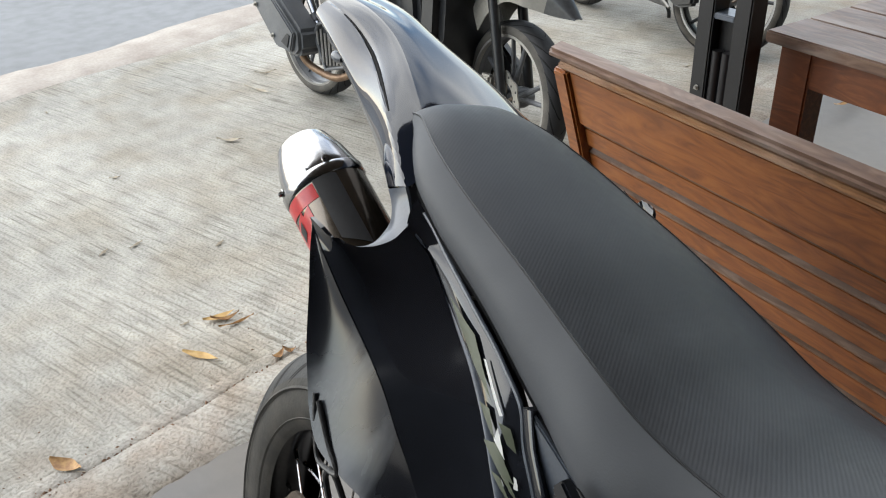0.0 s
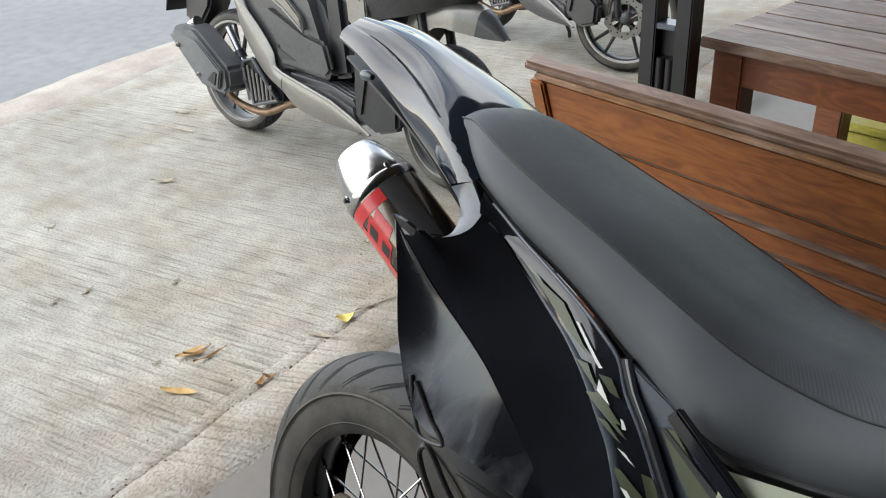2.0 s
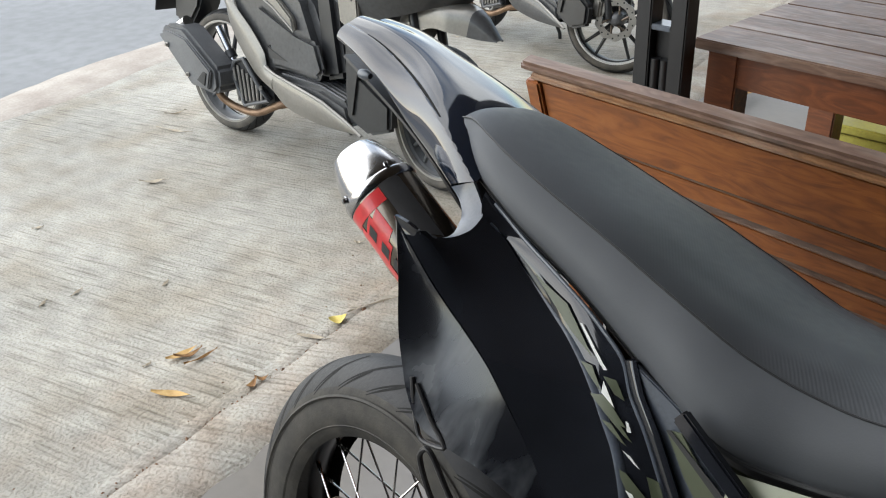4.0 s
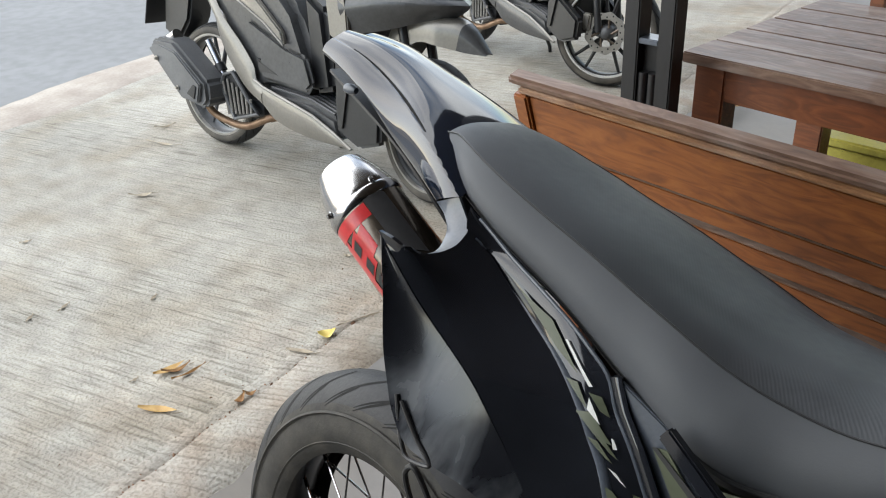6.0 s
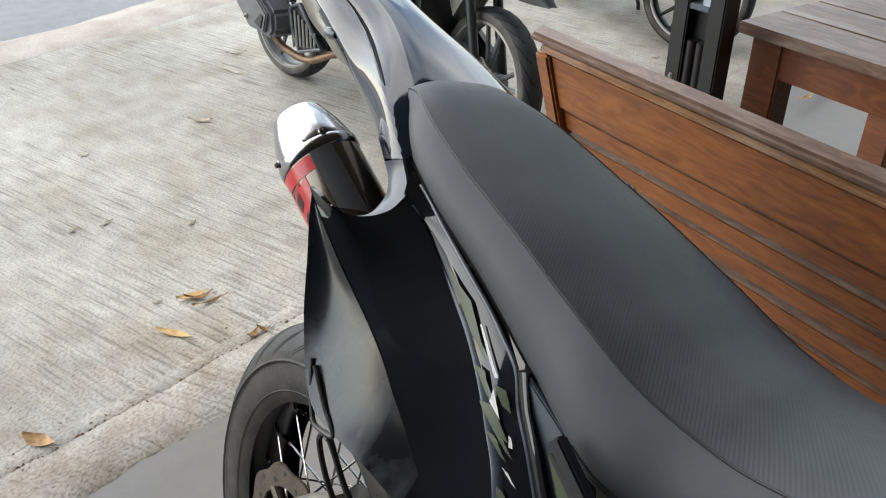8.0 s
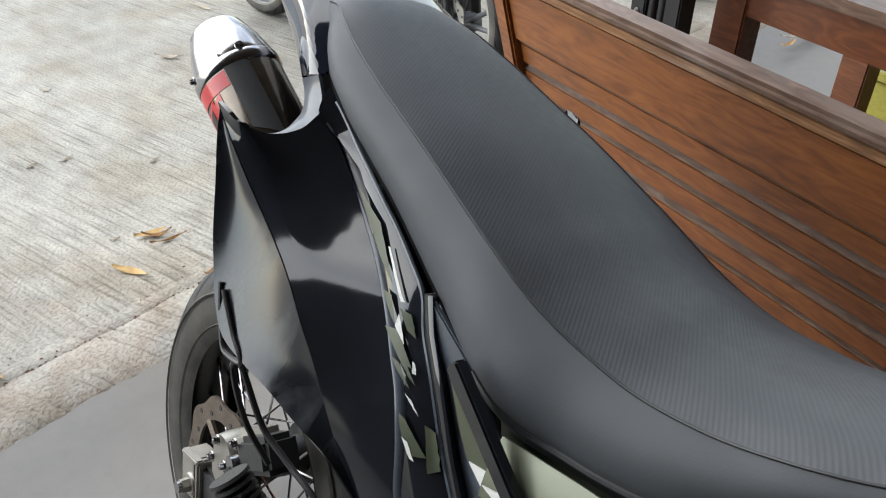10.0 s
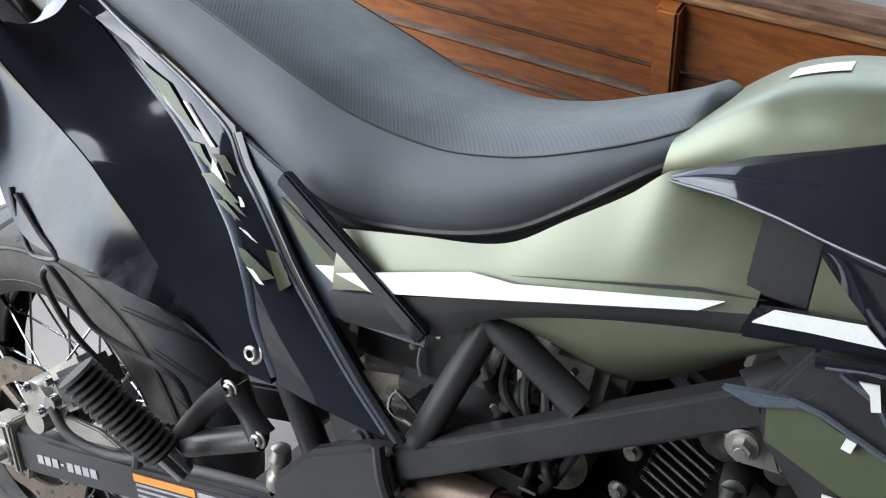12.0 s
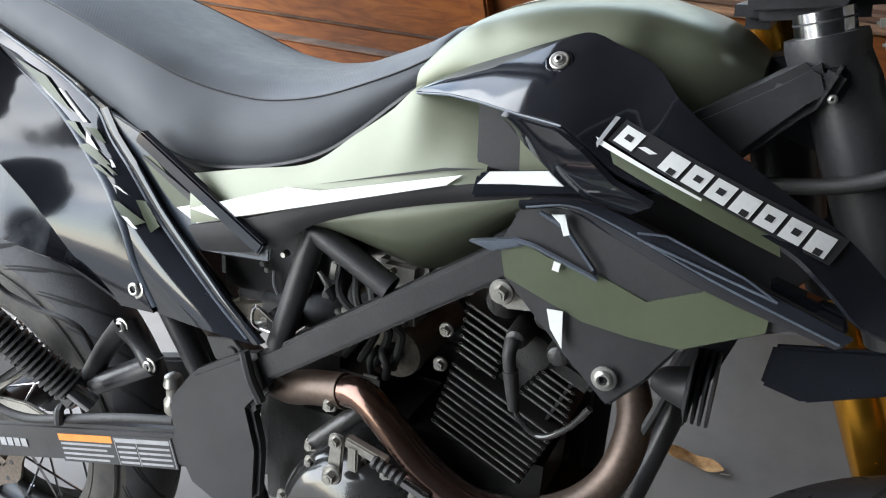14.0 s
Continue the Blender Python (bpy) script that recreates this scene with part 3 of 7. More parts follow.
# ---- bench ----
def bench():
    m = pose(-0.086, 0.670, FZ, 0, 0, HEAD)
    b = thing("bench", m, "varnished reddish wooden bench with slatted reclined back", "bench")
    H, L, lean = 0.846 - FZ, 2.3, radians(15)
    # local: x along the bench, y away from the motorcycle, z up; the back leans towards the motorcycle at its top
    def on(x, down, out=0.0):
        return V((x, math.sin(lean) * down - math.cos(lean) * out, H - math.cos(lean) * down - math.sin(lean) * out))
    def board(name, x0, x1, d0, d1, t, material, out=0.0, bev=0.004):
        c = on((x0 + x1) / 2, (d0 + d1) / 2, out)
        return part(name, box((x1 - x0, t, d1 - d0), c, bev, rot("X", math.degrees(lean))), material, b)
    # top rail with a moulded front edge
    board("top_rail", -0.018, L, -0.006, 0.012, 0.034, M_WOODTOP, 0.002, 0.006)
    board("moulding", 0.005, L - 0.005, 0.0125, 0.026, 0.034, M_WOODEDGE, 0.004, 0.005)
    board("back_board", 0.024, L - 0.05, 0.027, 0.134, 0.022, M_WOOD, 0.002)
    rnd_ = random.Random(3)
    d = 0.141
    for k in range(8):
        o_, j_ = -0.004 - 0.003 * rnd_.random(), rnd_.uniform(-0.0015, 0.0015)
        board("slat", 0.024, L - 0.05, d + j_, d + j_ + 0.043, 0.020, M_WOOD, o_)
        board("slat_edge", 0.025, L - 0.051, d + j_ - 0.0012, d + j_ + 0.0018, 0.0202, M_DUSTEDGE, o_, 0.001)
        d += 0.0535
    for x, w, o_ in ((-0.008, 0.034, 0.007), (0.832, 0.030, 0.022), (1.55, 0.030, 0.022), (L - 0.05, 0.060, 0.005)):
        board("back_post", x, x + w, 0.027, 0.60, 0.03, M_WOOD, o_)
    # seat on the far side
    for k in range(4):
        part("seat_slat", box((L - 0.06, 0.075, 0.022), (L / 2, 0.155 + 0.083 * k, 0.44), 0.004), M_WOOD, b)
    for x in (0.03, 0.8, 1.55, L - 0.03):
        part("leg", box((0.05, 0.05, 0.43), (x, 0.15, 0.215), 0.004), M_WOODDK, b)
        part("leg", box((0.05, 0.05, 0.43), (x, 0.42, 0.215), 0.004), M_WOODDK, b)
        part("rail", box((0.04, 0.30, 0.05), (x, 0.285, 0.40), 0.004), M_WOODDK, b)
    return b


bench()


def table():
    m = pose(0.024, 1.170, FZ, 0, 0, HEAD + 0.5)
    tb = thing("table", m, "dark brown wooden table with weathered plank top", "table")
    H, L, W = 0.773 - FZ, 1.35, 0.62
    for k in range(5):
        w = W / 5
        part("plank", box((L, w - 0.004, 0.024), (L / 2, w * (k + 0.5), H - 0.012), 0.003), M_WOODTOP, tb)
    for x in (0.06, L - 0.06):
        for y in (0.055, W - 0.055):
            part("leg", box((0.075, 0.06, H - 0.026), (x, y, (H - 0.026) / 2), 0.004), M_WOODDK, tb)
    for y in (0.04, W - 0.04):
        part("apron", box((L - 0.19, 0.022, 0.075), (L / 2, y, H - 0.064), 0.003), M_WOODDK, tb)
    for x in (0.06, L - 0.06):
        part("apron", box((0.022, W - 0.17, 0.075), (x, W / 2, H - 0.064), 0.003), M_WOODDK, tb)
    return tb


table()


def post():
    p = thing("steel_post", pose(-0.048, 1.09, FZ, 0, 0, HEAD + 6), "black painted steel post with a slot between two uprights", "post")
    for x in (0.0, 0.082):
        part("upright", box((0.036, 0.05, 2.6), (x, 0, 1.3), 0.003), M_POST, p)
    part("web", box((0.05, 0.02, 0.86), (0.041, 0.012, 0.43), 0.002), M_POST, p)
    part("ledge", box((0.047, 0.045, 0.012), (0.041, 0, 0.868), 0.002), M_GREYEDGE, p, "grey worn ledge")
    for x in (0.030, 0.053):
        part("rib", tube([(x, -0.012, 0.02), (x, -0.012, 0.8)], 0.011, 10), M_POST, p)
    part("base_plate", box((0.18, 0.14, 0.01), (0.041, 0, 0.005), 0.002), M_POST, p)
    for z in (0.72, 0.69):
        bolt((0.0, -0.026, z), 0.006, p, (0, -1, 0), M_ALU)
    return p


post()


def chair(m, label):
    ch = thing("armchair", m, label, "chair")
    for x in (-0.19, 0.19):
        part("front_leg", box((0.035, 0.045, 0.60), (x, -0.19, 0.30), 0.004), M_YELLOW, ch)
        part("arm", box((0.05, 0.42, 0.022), (x, 0.0, 0.61), 0.005), M_WOODTOP, ch, "weathered grey arm rest")
        part("brace", box((0.022, 0.40, 0.035), (x + 0.03, 0, 0.24), 0.003, rot("X", -26)), M_WOODTOP, ch)
        part("back_post", box((0.045, 0.035, 0.98), (x, 0.20, 0.49), 0.004), M_WOODDK, ch, "dark brown back post")
    part("seat", box((0.42, 0.42, 0.025), (0, 0, 0.40), 0.006), M_YELLOW, ch)
    part("front_panel", box((0.345, 0.018, 0.20), (0, -0.19, 0.28), 0.003), M_YELLOW, ch, "yellow-green front panel")
    for z in (0.66, 0.80, 0.92):
        part("back_slat", box((0.335, 0.018, 0.07), (0, 0.20, z), 0.004), M_WOODDK if z > 0.9 else M_YELLOW, ch)
    return ch


chair(pose(0.375, 2.065, FZ, 0, 0, HEAD + 4), "yellow-green and brown wooden armchair behind the table")


def slab(name, size, at, material, label, category):
    return tagged(link_mesh(name, box(size, at, 0.01), material), label, category, kind="structure")


tagged(link_mesh("ceiling", box((5.85, 12.5, 0.08), (2.425, 2.75, 2.8), 0.01), M_CEIL), "dark timber porch ceiling", "ceiling", kind="structure")
slab("wall_east", (0.16, 9.0, 2.75), (5.1, 2.6, 1.2), M_WALL, "shaded plastered porch wall", "wall")
# unseen, added to cut the north sky's light on the porch floor
slab("blocker_north", (3.0, 0.16, 2.75), (3.5, 4.3, 1.2), M_WALLD, "unseen dark wall added to block north light", "wall")
# unseen, added so that the cowl's black hollow reflects something dark
slab("blocker_south", (5.7, 0.16, 2.81), (2.3, -1.95, 1.355), M_WALLD, "unseen dark wall added to darken the cowl's reflection", "wall")


# ---- motorcycle: x forward, y to its left, z up along its lean, the rear tyre's foot at the origin ----
BIKE = pose(0.0164, -0.0395, -0.0503, -17.17, 0, -9.95)
bike = thing("motorcycle", BIKE, "olive and black supermoto motorcycle leaning on its side stand", "motorcycle")
R_W = 0.315


def tread_tyre(name, parent, R, half, depth, at, grooves=0, label="", wall=None):
    """A tyre turned from its section, with thin slanting slits in the crown."""
    n_a = 180

    def sec(a):
        co, s = math.cos(a), math.sin(a)
        rad = R - depth + depth * co if co > 0 else R - depth + depth * co * 0.75
        return rad, half * (1 if s > 0 else -1) * abs(s) ** 0.85
    prof = [sec(-math.pi * 0.5 - 0.75 + (math.pi + 1.5) * k / 40) for k in range(41)]
    bm = bmesh.new()
    vs = [[bm.verts.new((at[0] + r * math.cos(2 * math.pi * j / n_a), at[1] + h, at[2] + r * math.sin(2 * math.pi * j / n_a))) for r, h in prof] for j in range(n_a)]
    for j in range(n_a):
        a, b = vs[j], vs[(j + 1) % n_a]
        for i in range(len(a) - 1):
            f = bm.faces.new((a[i], a[i + 1], b[i + 1], b[i]))
            if abs(prof[i][1] + prof[i + 1][1]) / 2 > half * 0.9 or prof[i][0] < R - depth * 0.9:
                f.material_index = 1
    tyre = part(name, bm, [M_TYRE, wall or M_WALLTYRE], parent, label, sharp=40)
    if not grooves:
        return tyre
    # slits: long curved ones with a short one between
    bm = bmesh.new()
    for k in range(grooves * 2):
        for sg in (-1, 1):
            long_ = k % 2 == 0
            a0 = 2 * math.pi * (k + (0.5 if sg > 0 else 0)) / (grooves * 2)
            s0, s1 = (0.10, 1.05) if long_ else (0.55, 1.12)
            lean = (0.34 if long_ else 0.22) * 26 / grooves
            row = []
            for q in range(13):
                u = q / 12
                th = s0 + (s1 - s0) * u
                r, h = sec(th)
                w = 0.0034 * (0.30 + math.sin(math.pi * min(1, 0.12 + u * 0.8)))
                aa = a0 + lean * (u ** 1.4)
                row.append([(r + 0.0004, h * sg, aa - w / R), (r + 0.0004, h * sg, aa + w / R)])
            pv = [[bm.verts.new((at[0] + r * math.cos(aa), at[1] + h, at[2] + r * math.sin(aa))) for r, h, aa in p] for p in row]
            for p, q_ in zip(pv, pv[1:]):
                bm.faces.new((p[0], p[1], q_[1], q_[0]))
    tagged(part("tread_slit", bm, M_GROOVE, parent), "thin slanting tread slits", kind="stuff")
    return tyre


def spoke_wheel(name, at, R, half, hub_r, parent):
    """Laced wheel: tyre, black rim, hub and 32 crossed spokes with nipples."""
    w = new(name)
    w.parent = parent
    w.location = at
    tread_tyre("tyre", w, R, half, 0.078, (0, 0, 0), 26, "dusty black road tyre with slanting grooves")
    for sg in (-1, 1):
        for r0, h0 in ((R - 0.052, half * 1.0), (R - 0.098, half * 0.93)):
            part("sidewall_bead", lathe([(r0 + 0.003, sg * h0), (r0, sg * (h0 + 0.0025)), (r0 - 0.003, sg * h0)], 72, "Y", closed=True), M_WALLTYRE, w)
    rr = R - 0.098
    sec = [(rr + 0.022, -0.05), (rr + 0.021, -0.046), (rr + 0.006, -0.043), (rr - 0.004, -0.028), (rr - 0.012, -0.018), (rr - 0.014, 0), (rr - 0.012, 0.018), (rr - 0.004, 0.028), (rr + 0.006, 0.043), (rr + 0.021, 0.046), (rr + 0.022, 0.05), (rr + 0.012, 0.03), (rr + 0.002, 0), (rr + 0.012, -0.03)]
    part("rim", lathe(sec, 72, "Y", closed=True), M_RIM, w, "black spoked wheel rim")
    part("hub", lathe([(0.018, -0.085), (0.034, -0.08), (0.036, -0.062), (0.05, -0.058), (0.05, -0.05), (0.03, -0.044), (0.026, 0), (0.03, 0.044), (0.05, 0.05), (0.05, 0.058), (0.034, 0.064), (0.02, 0.085)], 32), M_FRAME, w)
    for k in range(32):
        a = 2 * math.pi * (k + 0.5) / 32
        side = 1 if k % 2 else -1
        twist = radians(52) * (1 if (k // 2) % 2 else -1)
        p = V((0.047 * math.cos(a + twist), side * 0.052, 0.047 * math.sin(a + twist)))
        q = V(((rr - 0.010) * math.cos(a), side * 0.012, (rr - 0.010) * math.sin(a)))
        u = q + (p - q).normalized() * 0.022
        part("spoke", merged(tube([p, q], 0.0019, 6), tube([q, u], 0.0037, 6)), M_CHROME, w)
    return w


rear_wheel = spoke_wheel("rear_wheel", (0, 0, R_W), R_W, 0.062, 0.05, bike)
front_wheel = spoke_wheel("front_wheel", (1.335, 0, 0.305), 0.303, 0.056, 0.05, bike)


def disc(name, R, at, parent, material=None, label="brown-grey wavy brake disc"):
    """A wavy drilled brake disc."""
    bm = bmesh.new()
    n = 144
    rings = []
    for r0, y in ((R, -0.0022), (R, 0.0022), (R - 0.032, 0.0022), (R - 0.032, -0.0022)):
        ring = []
        for j in range(n):
            a = 2 * math.pi * j / n
            r = r0 + (0.004 * math.cos(9 * a) if r0 == R else 0)
            ring.append(V((at[0] + r * math.cos(a), at[1] + y, at[2] + r * math.sin(a))))
        rings.append(ring)
    grid_faces(bm, rings + [rings[0]], True)
    d = part(name, bm, material or M_DISC, parent, label)
    for k in range(6):
        a = 2 * math.pi * k / 6
        part("disc_arm", tube([V(at) + V((0.03 * math.cos(a), 0, 0.03 * math.sin(a))), V(at) + V(((R - 0.03) * math.cos(a + 0.35), 0, (R - 0.03) * math.sin(a + 0.35)))], 0.006, 6), M_DISC, d)
    for k in range(18):
        a = 2 * math.pi * (k + 0.5) / 18
        rr = R - 0.016 + (0.006 if k % 2 else -0.006)
        part("drill_hole", lathe([(0.0042, -0.0028), (0.0042, 0.0028)], 10, "Y", V(at) + V((rr * math.cos(a), 0, rr * math.sin(a)))), M_MATTE, d)
    return d


disc("rear_disc", 0.112, (0, -0.085, R_W), bike)
disc("front_disc", 0.14, (1.335, 0.085, 0.305), bike)


# seat
SEAT_LOW = [(0.105, 0.992), (0.135, 0.985), (0.175, 0.972), (0.22, 0.951), (0.26, 0.936), (0.30, 0.921), (0.34, 0.902), (0.386, 0.878), (0.42, 0.864), (0.45, 0.853), (0.475, 0.842), (0.50, 0.834), (0.53, 0.829), (0.58, 0.837), (0.623, 0.849), (0.656, 0.863), (0.686, 0.886), (0.713, 0.910), (0.738, 0.932), (0.765, 0.950), (0.79, 0.970)]
SEAT_SEAM = [(0.105, 1.030), (0.135, 1.023), (0.175, 1.010), (0.22, 0.996), (0.262, 0.983), (0.308, 0.970), (0.347, 0.958), (0.383, 0.946), (0.419, 0.935), (0.452, 0.924), (0.481, 0.914), (0.513, 0.907), (0.545, 0.903), (0.58, 0.902), (0.617, 0.908), (0.649, 0.916), (0.68, 0.928), (0.706, 0.939), (0.731, 0.950), (0.765, 0.970), (0.79, 0.996)]
SEAT_LOW_Y = [(0.10, -0.116), (0.135, -0.138), (0.17, -0.150), (0.22, -0.155), (0.40, -0.160), (0.45, -0.169), (0.50, -0.169), (0.54, -0.153), (0.62, -0.150), (0.68, -0.140), (0.74, -0.136), (0.79, -0.114)]
SEAT_SEAM_Y = [(0.10, -0.112), (0.135, -0.125), (0.17, -0.133), (0.22, -0.139), (0.30, -0.143), (0.42, -0.149), (0.46, -0.149), (0.55, -0.141), (0.70, -0.138), (0.76, -0.128), (0.79, -0.112)]


def seat():
    st = new("seat")
    st.parent = bike
    N = 72

    def along(table, x):
        """A smooth reading of a table at x."""
        return sum(float(np.interp(x + d, [p[0] for p in table], [p[1] for p in table])) for d in (-0.014, -0.007, 0, 0.007, 0.014)) / 5
    left = [(0.10, 0.022), (0.14, 0.045), (0.2, 0.062), (0.3, 0.078), (0.4, 0.088), (0.5, 0.093), (0.6, 0.092), (0.7, 0.064), (0.74, 0.040), (0.79, 0.000)]
    rows = []  # each row: right bottom, up the side, over the top, down the left side
    for k in range(N):
        x = 0.105 + 0.653 * k / (N - 1)
        bz, cz, r, rb, l = along(SEAT_LOW, x), along(SEAT_SEAM, x), along(SEAT_SEAM_Y, x), along(SEAT_LOW_Y, x), along(left, x)
        puff = 0.009 * min(1, (cz - bz) / 0.06)
        flare = r - rb
        up_r = [V((x, rb + flare * u - puff * math.sin(math.pi * u), bz + (cz - bz) * u)) for u in [i / 8 for i in range(9)]]
        up_l = [V((x, l + flare - flare * u + puff * math.sin(math.pi * u), bz + (cz - bz) * u)) for u in [i / 8 for i in range(9)]]
        mid, hw = (r + l) / 2, (l - r) / 2
        dish = 0.0015 * min(1, max(0, (x - 0.30) / 0.15)) * min(1, max(0, (0.76 - x) / 0.08))
        crown = 0.012 + 0.010 * min(1, max(0, (x - 0.42) / 0.12))
        top = [V((x, mid + hw * u, cz + (crown + 0.7 * dish) * (1 - abs(u) ** 3) - dish * math.exp(-((abs(u) - 0.55) / 0.15) ** 2))) for u in [i / 16 - 1 for i in range(33)]]
        rows.append((up_r, top, up_l))
    # rounded tail: the last section swept round to the middle
    ur, tp, ul = rows[0]
    mid = (tp[0].y + tp[-1].y) / 2
    tail = []
    for k in range(8, 0, -1):
        a = math.pi / 2 * k / 8
        back, nar = 0.046 * math.sin(a), math.cos(a) ** 0.5 if k < 8 else 0.02
        f = lambda p, dz=0.0: V((p.x - back, mid + (p.y - mid) * nar, p.z + dz))  # noqa: E731
        drop = -0.026 * (1 - math.cos(a))
        tail.append(([f(p, drop * i / 8) for i, p in enumerate(ur)], [f(p, drop) for p in tp], [f(p, drop * i / 8) for i, p in enumerate(ul)]))
    # rounded nose against the tank
    ur, tp, ul = rows[-1]
    mid = (tp[0].y + tp[-1].y) / 2 - 0.02
    nose = []
    for k in range(1, 9):
        a = math.pi / 2 * k / 8
        ahead, nar = 0.020 * math.sin(a), max(0.02, math.cos(a)) ** 0.5
        g = lambda p, w: V((p.x + ahead * w, mid + (p.y - mid) * nar, p.z - 0.012 * (1 - math.cos(a)) * (2 - w)))  # noqa: E731
        nose.append(([g(p, i / 8) for i, p in enumerate(ur)], [g(p, 1) for p in tp], [g(p, i / 8) for i, p in enumerate(ul)]))
    rows = tail + rows + nose
    for k in (0, 2):
        bm = bmesh.new()
        under = [[r[k][0] + V((0, 0.03 if k == 0 else -0.03, -0.005)), r[k][0] + V((0, 0.005 if k == 0 else -0.005, -0.004))] + r[k] for r in rows]
        grid_faces(bm, under)
        part("side_cover", bm, M_SEAT, st, sharp=70)
        part("piping", tube([r[k][-1] + V((0, -0.0006 if k == 0 else 0.0006, 0.0)) for r in rows[6:-8]], 0.0012, 6), M_PIPING, st)
    bm = bmesh.new()
    grid_faces(bm, [r[1] for r in rows])
    part("top_cover", bm, M_SEATTOP, st, "dark grey vinyl with fine pressed ribs", sharp=70)
    bm = bmesh.new()
    grid_faces(bm, [[r[0][0].lerp(r[2][0], i / 6) + V((0, 0, -0.004)) for i in range(7)] for r in rows])
    part("seat_base", bm, M_MATTE, st)
    near = [r for r in rows[:-8] if r[0][0].x > 0.47]
    part("inner_panel", strip([r[0][0] + V((0, 0.022, 0.004)) for r in near], [r[0][0] + V((0.012, 0.034, -0.055)) for r in near], 40, 3, 0, 0.003), M_OLIVE, st, "olive panel under the seat edge")
    # black trim under the skirt
    part("skirt_trim", strip([r[0][0] + V((0, 0.002, 0.003)) for r in rows[6:-7]], [r[0][0] + V((0.004, 0.007, -0.013)) for r in rows[6:-7]], 70, 4, 0.002, 0.004), M_MATTE, st, "black rolled edge under the seat")
    roll_ = [r[0][0] + V((0, 0.001, -0.002)) for r in rows[6:-8] if r[0][0].x > 0.46] + [nose[k][0][k + 1] + V((0.002, 0, 0)) for k in range(8)]
    part("edge_roll", tube(roll_, 0.0036, 8), M_PIPING, st, "black rolled front edge")
    part("seat_stud", tube([(0.286, -0.150, 0.915), (0.286, -0.159, 0.918)], 0.0014, 8), M_SCLIGHT, st)
    return st

seat()

# rear cowl on the right-hand side: rows run from the muffler cut-out down to the foot peg
REAR = [(0.134, -0.239, 0.930), (0.147, -0.243, 0.902), (0.156, -0.243, 0.872), (0.163, -0.243, 0.843), (0.172, -0.244, 0.816), (0.185, -0.245, 0.789), (0.200, -0.247, 0.764), (0.226, -0.248, 0.739), (0.262, -0.244, 0.731), (0.300, -0.237, 0.726), (0.340, -0.228, 0.714), (0.380, -0.216, 0.700), (0.425, -0.198, 0.666)]
RIDGE = [(0.135, -0.238, 0.935), (0.160, -0.234, 0.910), (0.184, -0.227, 0.884), (0.211, -0.221, 0.861), (0.242, -0.218, 0.841), (0.275, -0.218, 0.821), (0.302, -0.218, 0.799), (0.327, -0.215, 0.775), (0.348, -0.211, 0.749), (0.372, -0.206, 0.718), (0.400, -0.200, 0.689), (0.430, -0.194, 0.662)]
CREST = [(0.189, -0.168, 0.943), (0.215, -0.158, 0.927), (0.238, -0.157, 0.911), (0.262, -0.159, 0.896), (0.295, -0.165, 0.879), (0.325, -0.171, 0.864), (0.350, -0.176, 0.847), (0.371, -0.180, 0.829), (0.390, -0.184, 0.810), (0.407, -0.187, 0.793), (0.420, -0.190, 0.775), (0.431, -0.191, 0.752), (0.444, -0.191, 0.712), (0.470, -0.188, 0.660)]
FRONT = [(0.172, -0.150, 0.966), (0.203, -0.147, 0.949), (0.240, -0.151, 0.933), (0.273, -0.156, 0.922), (0.306, -0.160, 0.910), (0.333, -0.161, 0.898), (0.360, -0.163, 0.884), (0.386, -0.165, 0.868), (0.404, -0.169, 0.842), (0.430, -0.173, 0.816), (0.466, -0.174, 0.768), (0.487, -0.175, 0.746), (0.545, -0.178, 0.690), (0.592, -0.178, 0.648)]
CUT = [(0.135, -0.238, 0.936), (0.156, -0.237, 0.934), (0.166, -0.232, 0.928), (0.172, -0.224, 0.922), (0.177, -0.212, 0.919), (0.180, -0.200, 0.920), (0.184, -0.190, 0.924), (0.188, -0.179, 0.931), (0.189, -0.168, 0.943)]
cowl = new("rear_cowl")
cowl.parent = bike
tagged(cowl, "gloss black scuffed rear side panel with camouflage stickers")


def cowl_grid(mir=1):
    """Columns 0-12 the outer face, 12-36 the hollow, 36-48 the front face; 61 rows from the cut-out down."""
    a, r, c, f = (cr([(x, y * mir, z) for x, y, z in k], 61) for k in (REAR, RIDGE, CREST, FRONT))
    cut = cr([(x, y * mir, z) for x, y, z in CUT], 25)
    g = []
    for j in range(61):
        s = j / 60
        row = [a[j].lerp(r[j], i / 12) + V((0, mir * 0.003 * 4 * (i / 12) * (1 - i / 12), 0)) for i in range(12)]
        for i in range(24):
            u = i / 24
            sag = (cut[i] - r[0].lerp(c[0], u)) * (1 - s) ** 7
            row.append(r[j].lerp(c[j], u) + sag)
        row += [c[j].lerp(f[j], i / 12) + V((0, mir * -0.003 * 4 * (i / 12) * (1 - i / 12), 0)) for i in range(13)]
        g.append(row)
    return g


CG = cowl_grid()


def split_panel(name, g, i0, i1, material, t, label=""):
    bm = bmesh.new()
    grid_faces(bm, [row[i0:i1 + 1] for row in g])
    thick(bm, t)
    return part(name, bm, material, cowl, label, sharp=30)


